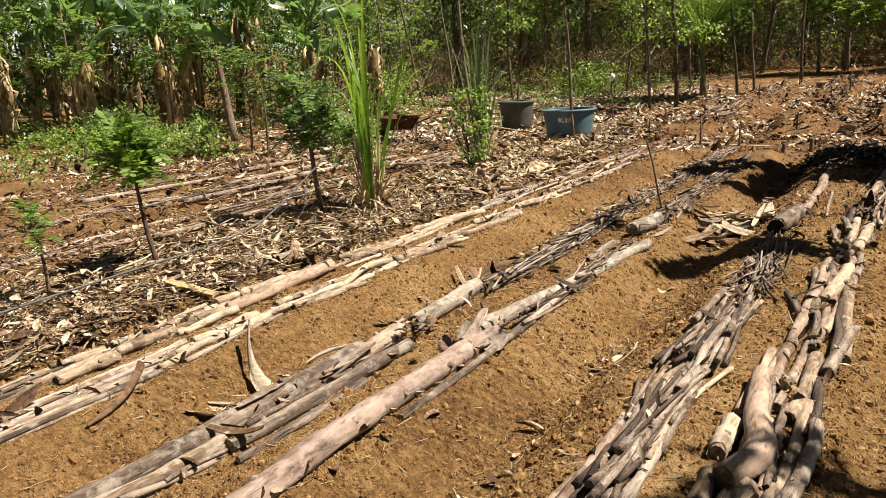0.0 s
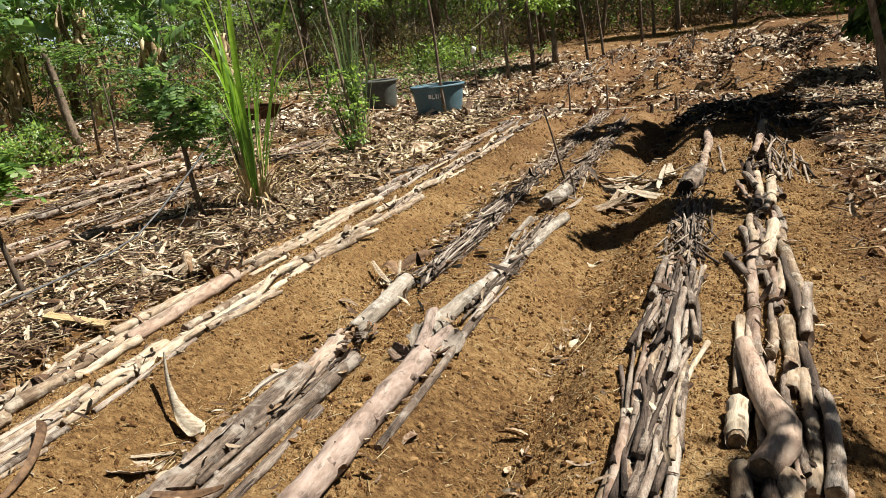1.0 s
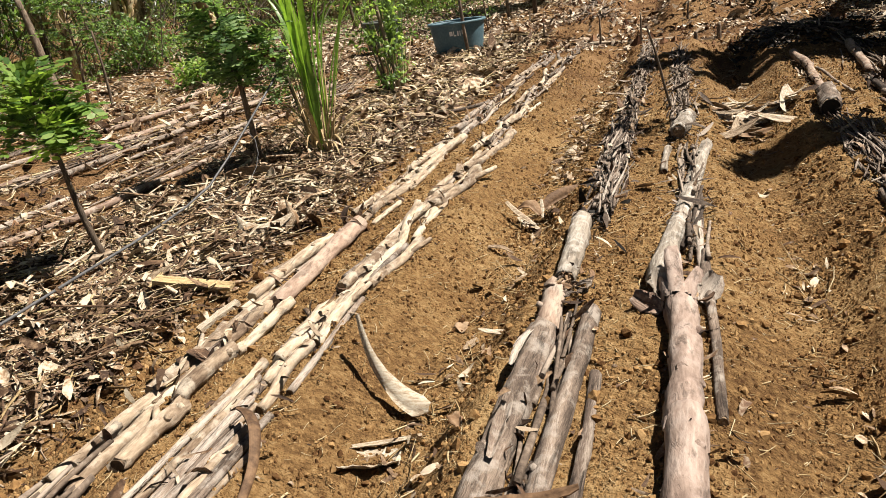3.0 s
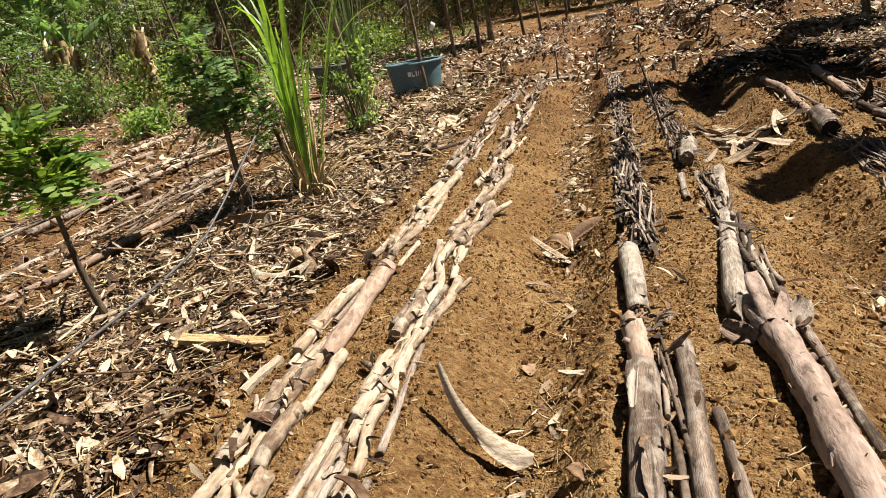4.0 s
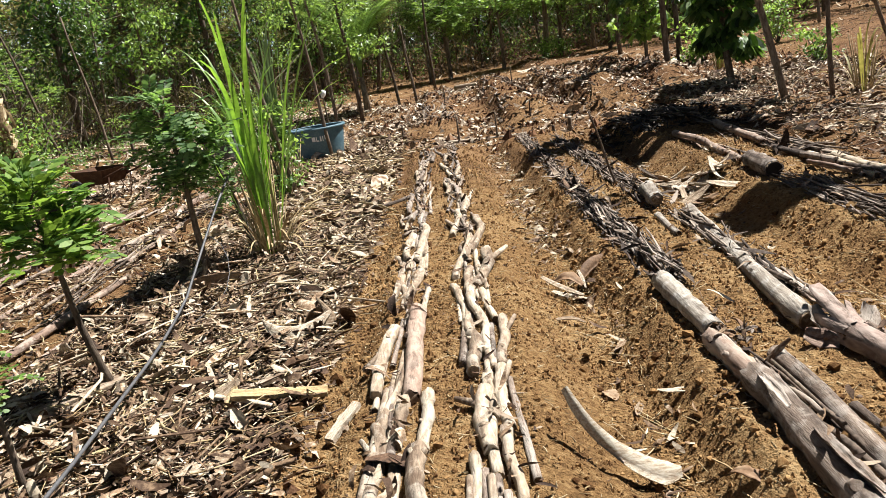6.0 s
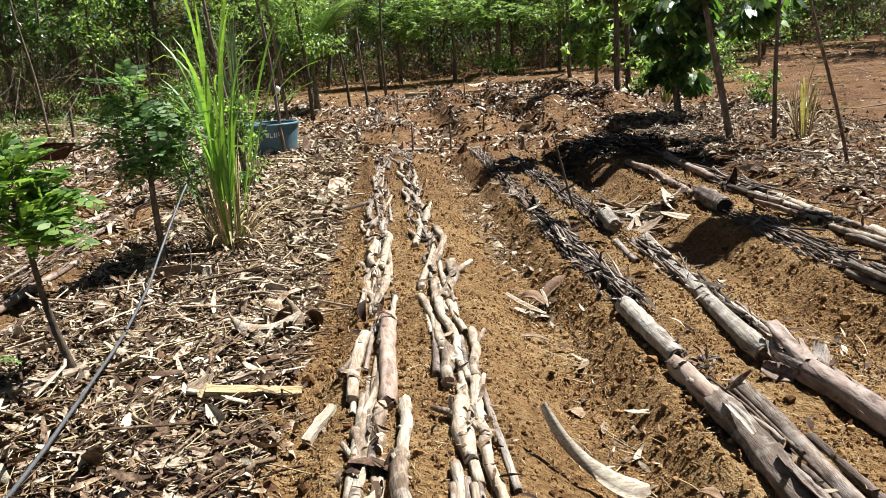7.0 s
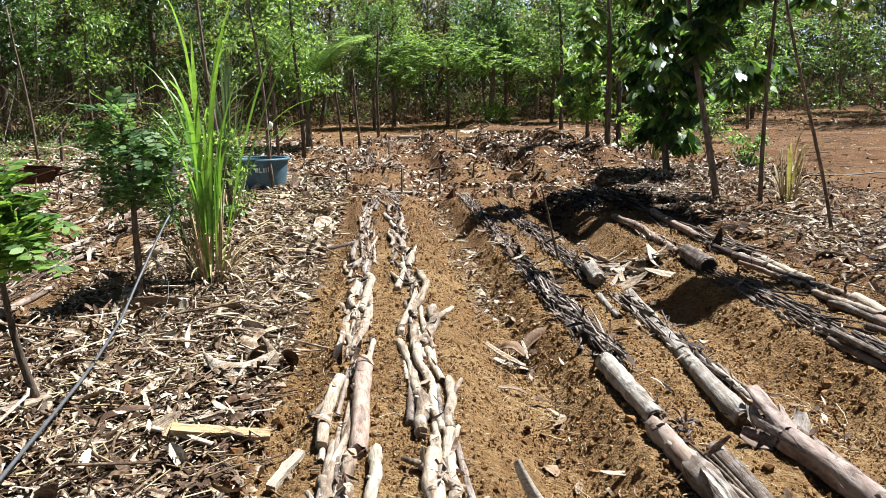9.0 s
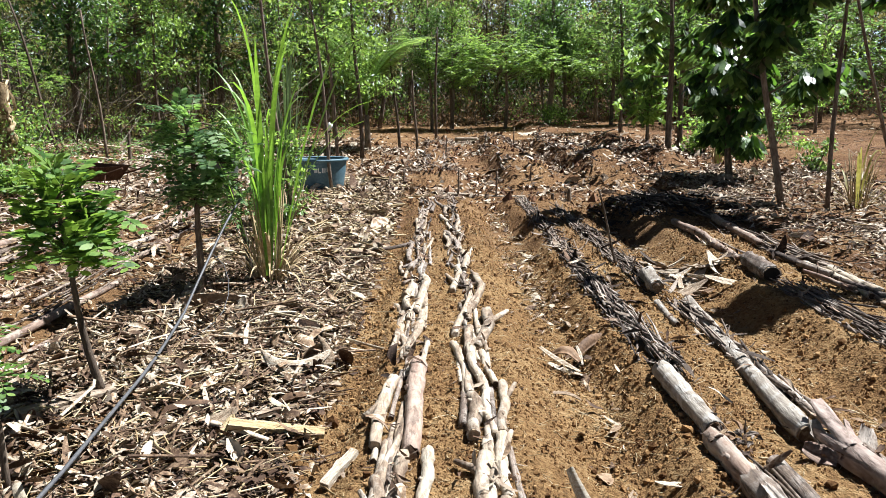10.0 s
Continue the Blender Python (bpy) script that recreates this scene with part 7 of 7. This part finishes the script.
ribbon("bark_strip", [(0.36, 2.80, 0.10), (0.43, 2.76, 0.115), (0.50, 2.68, 0.10), (0.545, 2.56, 0.04), (0.565, 2.43, 0.0), (0.575, 2.30, -0.02)], [0.010, 0.022, 0.022, 0.018, 0.016, 0.008],
       [(0.2, 0.2, 1.0), (0.8, 0.0, 0.6)], HUSK_BROWN, "curled brown bark strip hanging off the bundle")
for i in range(36):
    x, y = (1.42, 3.95) if i < 24 else (1.50, 5.2)
    husk(x + rng.normal(0, 0.06), y + rng.normal(0, 0.12), 0.03 + 0.02 * (i % 3), rng.uniform(0, 360), rng.uniform(-30, 30), rng.uniform(-50, 50), rng.uniform(0.04, 0.10), rng.uniform(0.015, 0.035),
         rng.uniform(-1.8, 1.8), 0.8, (BARK_DARK, HUSK_BROWN, BARK_DARK)[i % 3], "dark shrivelled leaf between the stems", seed=400 + i)
for i in range(40):
    a = rng.uniform(-30, 210)
    husk(2.40 + rng.normal(0, 0.15), 8.1 + rng.normal(0, 0.33), 0.012 * (i % 5), a, rng.uniform(-20, 8), rng.uniform(-30, 30), rng.uniform(0.2, 0.5), rng.uniform(0.04, 0.11),
         rng.uniform(0.3, 1.4), 0.4, HUSK if rng.random() < 0.8 else HUSK_BROWN, "dry frond piece heaped in the furrow", seed=20 + i)
for i in range(9):
    husk(2.34 + 0.02 * i, 7.66 + 0.012 * i * i, 0.01, 150 - 13 * i, -6, 12, 0.42, 0.05, 0.5, 0.5, HUSK, "narrow leaflet of a dry fan in the furrow", seed=330 + i)
for i in range(110):
    x, y = (rng.uniform(-2.5, -0.6), rng.uniform(2.4, 9.5)) if i < 75 else (rng.uniform(-5.5, -0.6), rng.uniform(8, 15))
    husk(x, y, rng.uniform(0.0, 0.02), rng.uniform(0, 360), rng.normal(0, 10), rng.normal(0, 25), rng.uniform(0.14, 0.38), rng.uniform(0.03, 0.10), rng.normal(0, 1.1), rng.uniform(0, 0.8),
         HUSK if rng.random() < 0.6 else HUSK_BROWN, "dry curled leaf sheath lying on the mulch", seed=60 + i)
for i in range(24):
    x, y = rng.uniform(0.8, 1.15), rng.uniform(2.5, 14)
    husk(x, y, 0.0, rng.uniform(0, 360), rng.normal(0, 8), rng.normal(0, 20), rng.uniform(0.10, 0.24), rng.uniform(0.025, 0.07), rng.normal(0, 1.0), rng.uniform(0, 0.8),
         HUSK if rng.random() < 0.7 else HUSK_BROWN, "dry leaf scrap in the furrow", seed=180 + i)
for i in range(40):
    x, y = rng.uniform(4.2, 8.0), rng.uniform(5, 15)
    husk(x, y, 0.0, rng.uniform(0, 360), rng.normal(0, 10), rng.normal(0, 25), rng.uniform(0.15, 0.35), rng.uniform(0.04, 0.10), rng.normal(0, 1.1), rng.uniform(0, 0.8),
         HUSK if rng.random() < 0.6 else HUSK_BROWN, "dry leaf sheath under the trees", seed=210 + i)


def plank(x0, y0, x1, y1, w, t, label, mat, lift=0.0, seed=0):
    rs = np.random.default_rng(seed)
    L = math.hypot(x1 - x0, y1 - y0)
    xs = np.linspace(-L / 2, L / 2, 8)
    V = []
    for x in xs:
        a, b = w / 2 * (1 + 0.12 * rs.normal()), w / 2 * (1 + 0.12 * rs.normal())
        V += [(x, -a, 0), (x, b, 0), (x, b * 0.9, t), (x, -a * 0.9, t)]
    F = [[i * 4 + j, i * 4 + (j + 1) % 4, i * 4 + 4 + (j + 1) % 4, i * 4 + 4 + j] for i in range(7) for j in range(4)] + [[3, 2, 1, 0], [28, 29, 30, 31]]
    ob = new("split_wood", mesh_of("split_wood", V, F, mat))
    z0, z1 = gz(x0, y0), gz(x1, y1)
    ob.matrix_basis = pose((x0 + x1) / 2, (y0 + y1) / 2, (z0 + z1) / 2 + 0.012 + lift, 6, -math.degrees(math.atan2(z1 - z0, L)), math.degrees(math.atan2(y1 - y0, x1 - x0)))
    return tagged(ob, label, "wood")


plank(-0.92, 4.09, -0.47, 4.14, 0.078, 0.022, "yellowish split piece of wood on the mulch", YELLOW_WOOD, 0.065, 1)
husk(-0.97, 4.20, 0.05, 30, -20, 15, 0.16, 0.09, 0.6, 0.4, HUSK, "pale splintered leaf piece by the yellow wood", seed=290)
husk(-0.92, 4.10, 0.05, 75, -25, -10, 0.13, 0.06, 0.6, 0.4, YELLOW_WOOD, "yellowish splinter standing on the mulch", seed=291)
plank(-0.42, 3.70, -0.30, 3.92, 0.05, 0.03, "short pale stick on the bed's flank", HUSK, 0.0, 3)
plank(-2.05, 4.35, -1.72, 4.72, 0.09, 0.06, "weathered split log beside a young tree", BARK_PALE, 0.0, 4)
plank(-2.2, 7.0, -1.9, 7.5, 0.07, 0.04, "weathered board in the mulch", BARK_PALE, 0.0, 5)
for i in range(14):
    x, y, a = rng.uniform(-2.5, -0.8), rng.uniform(2.5, 12), rng.uniform(0, 3.1)
    L = rng.uniform(0.15, 0.4)
    plank(x, y, x + L * math.cos(a), y + L * math.sin(a), rng.uniform(0.03, 0.07), 0.02, "weathered split stick on the mulch", BARK_PALE, 0.01, 10 + i)
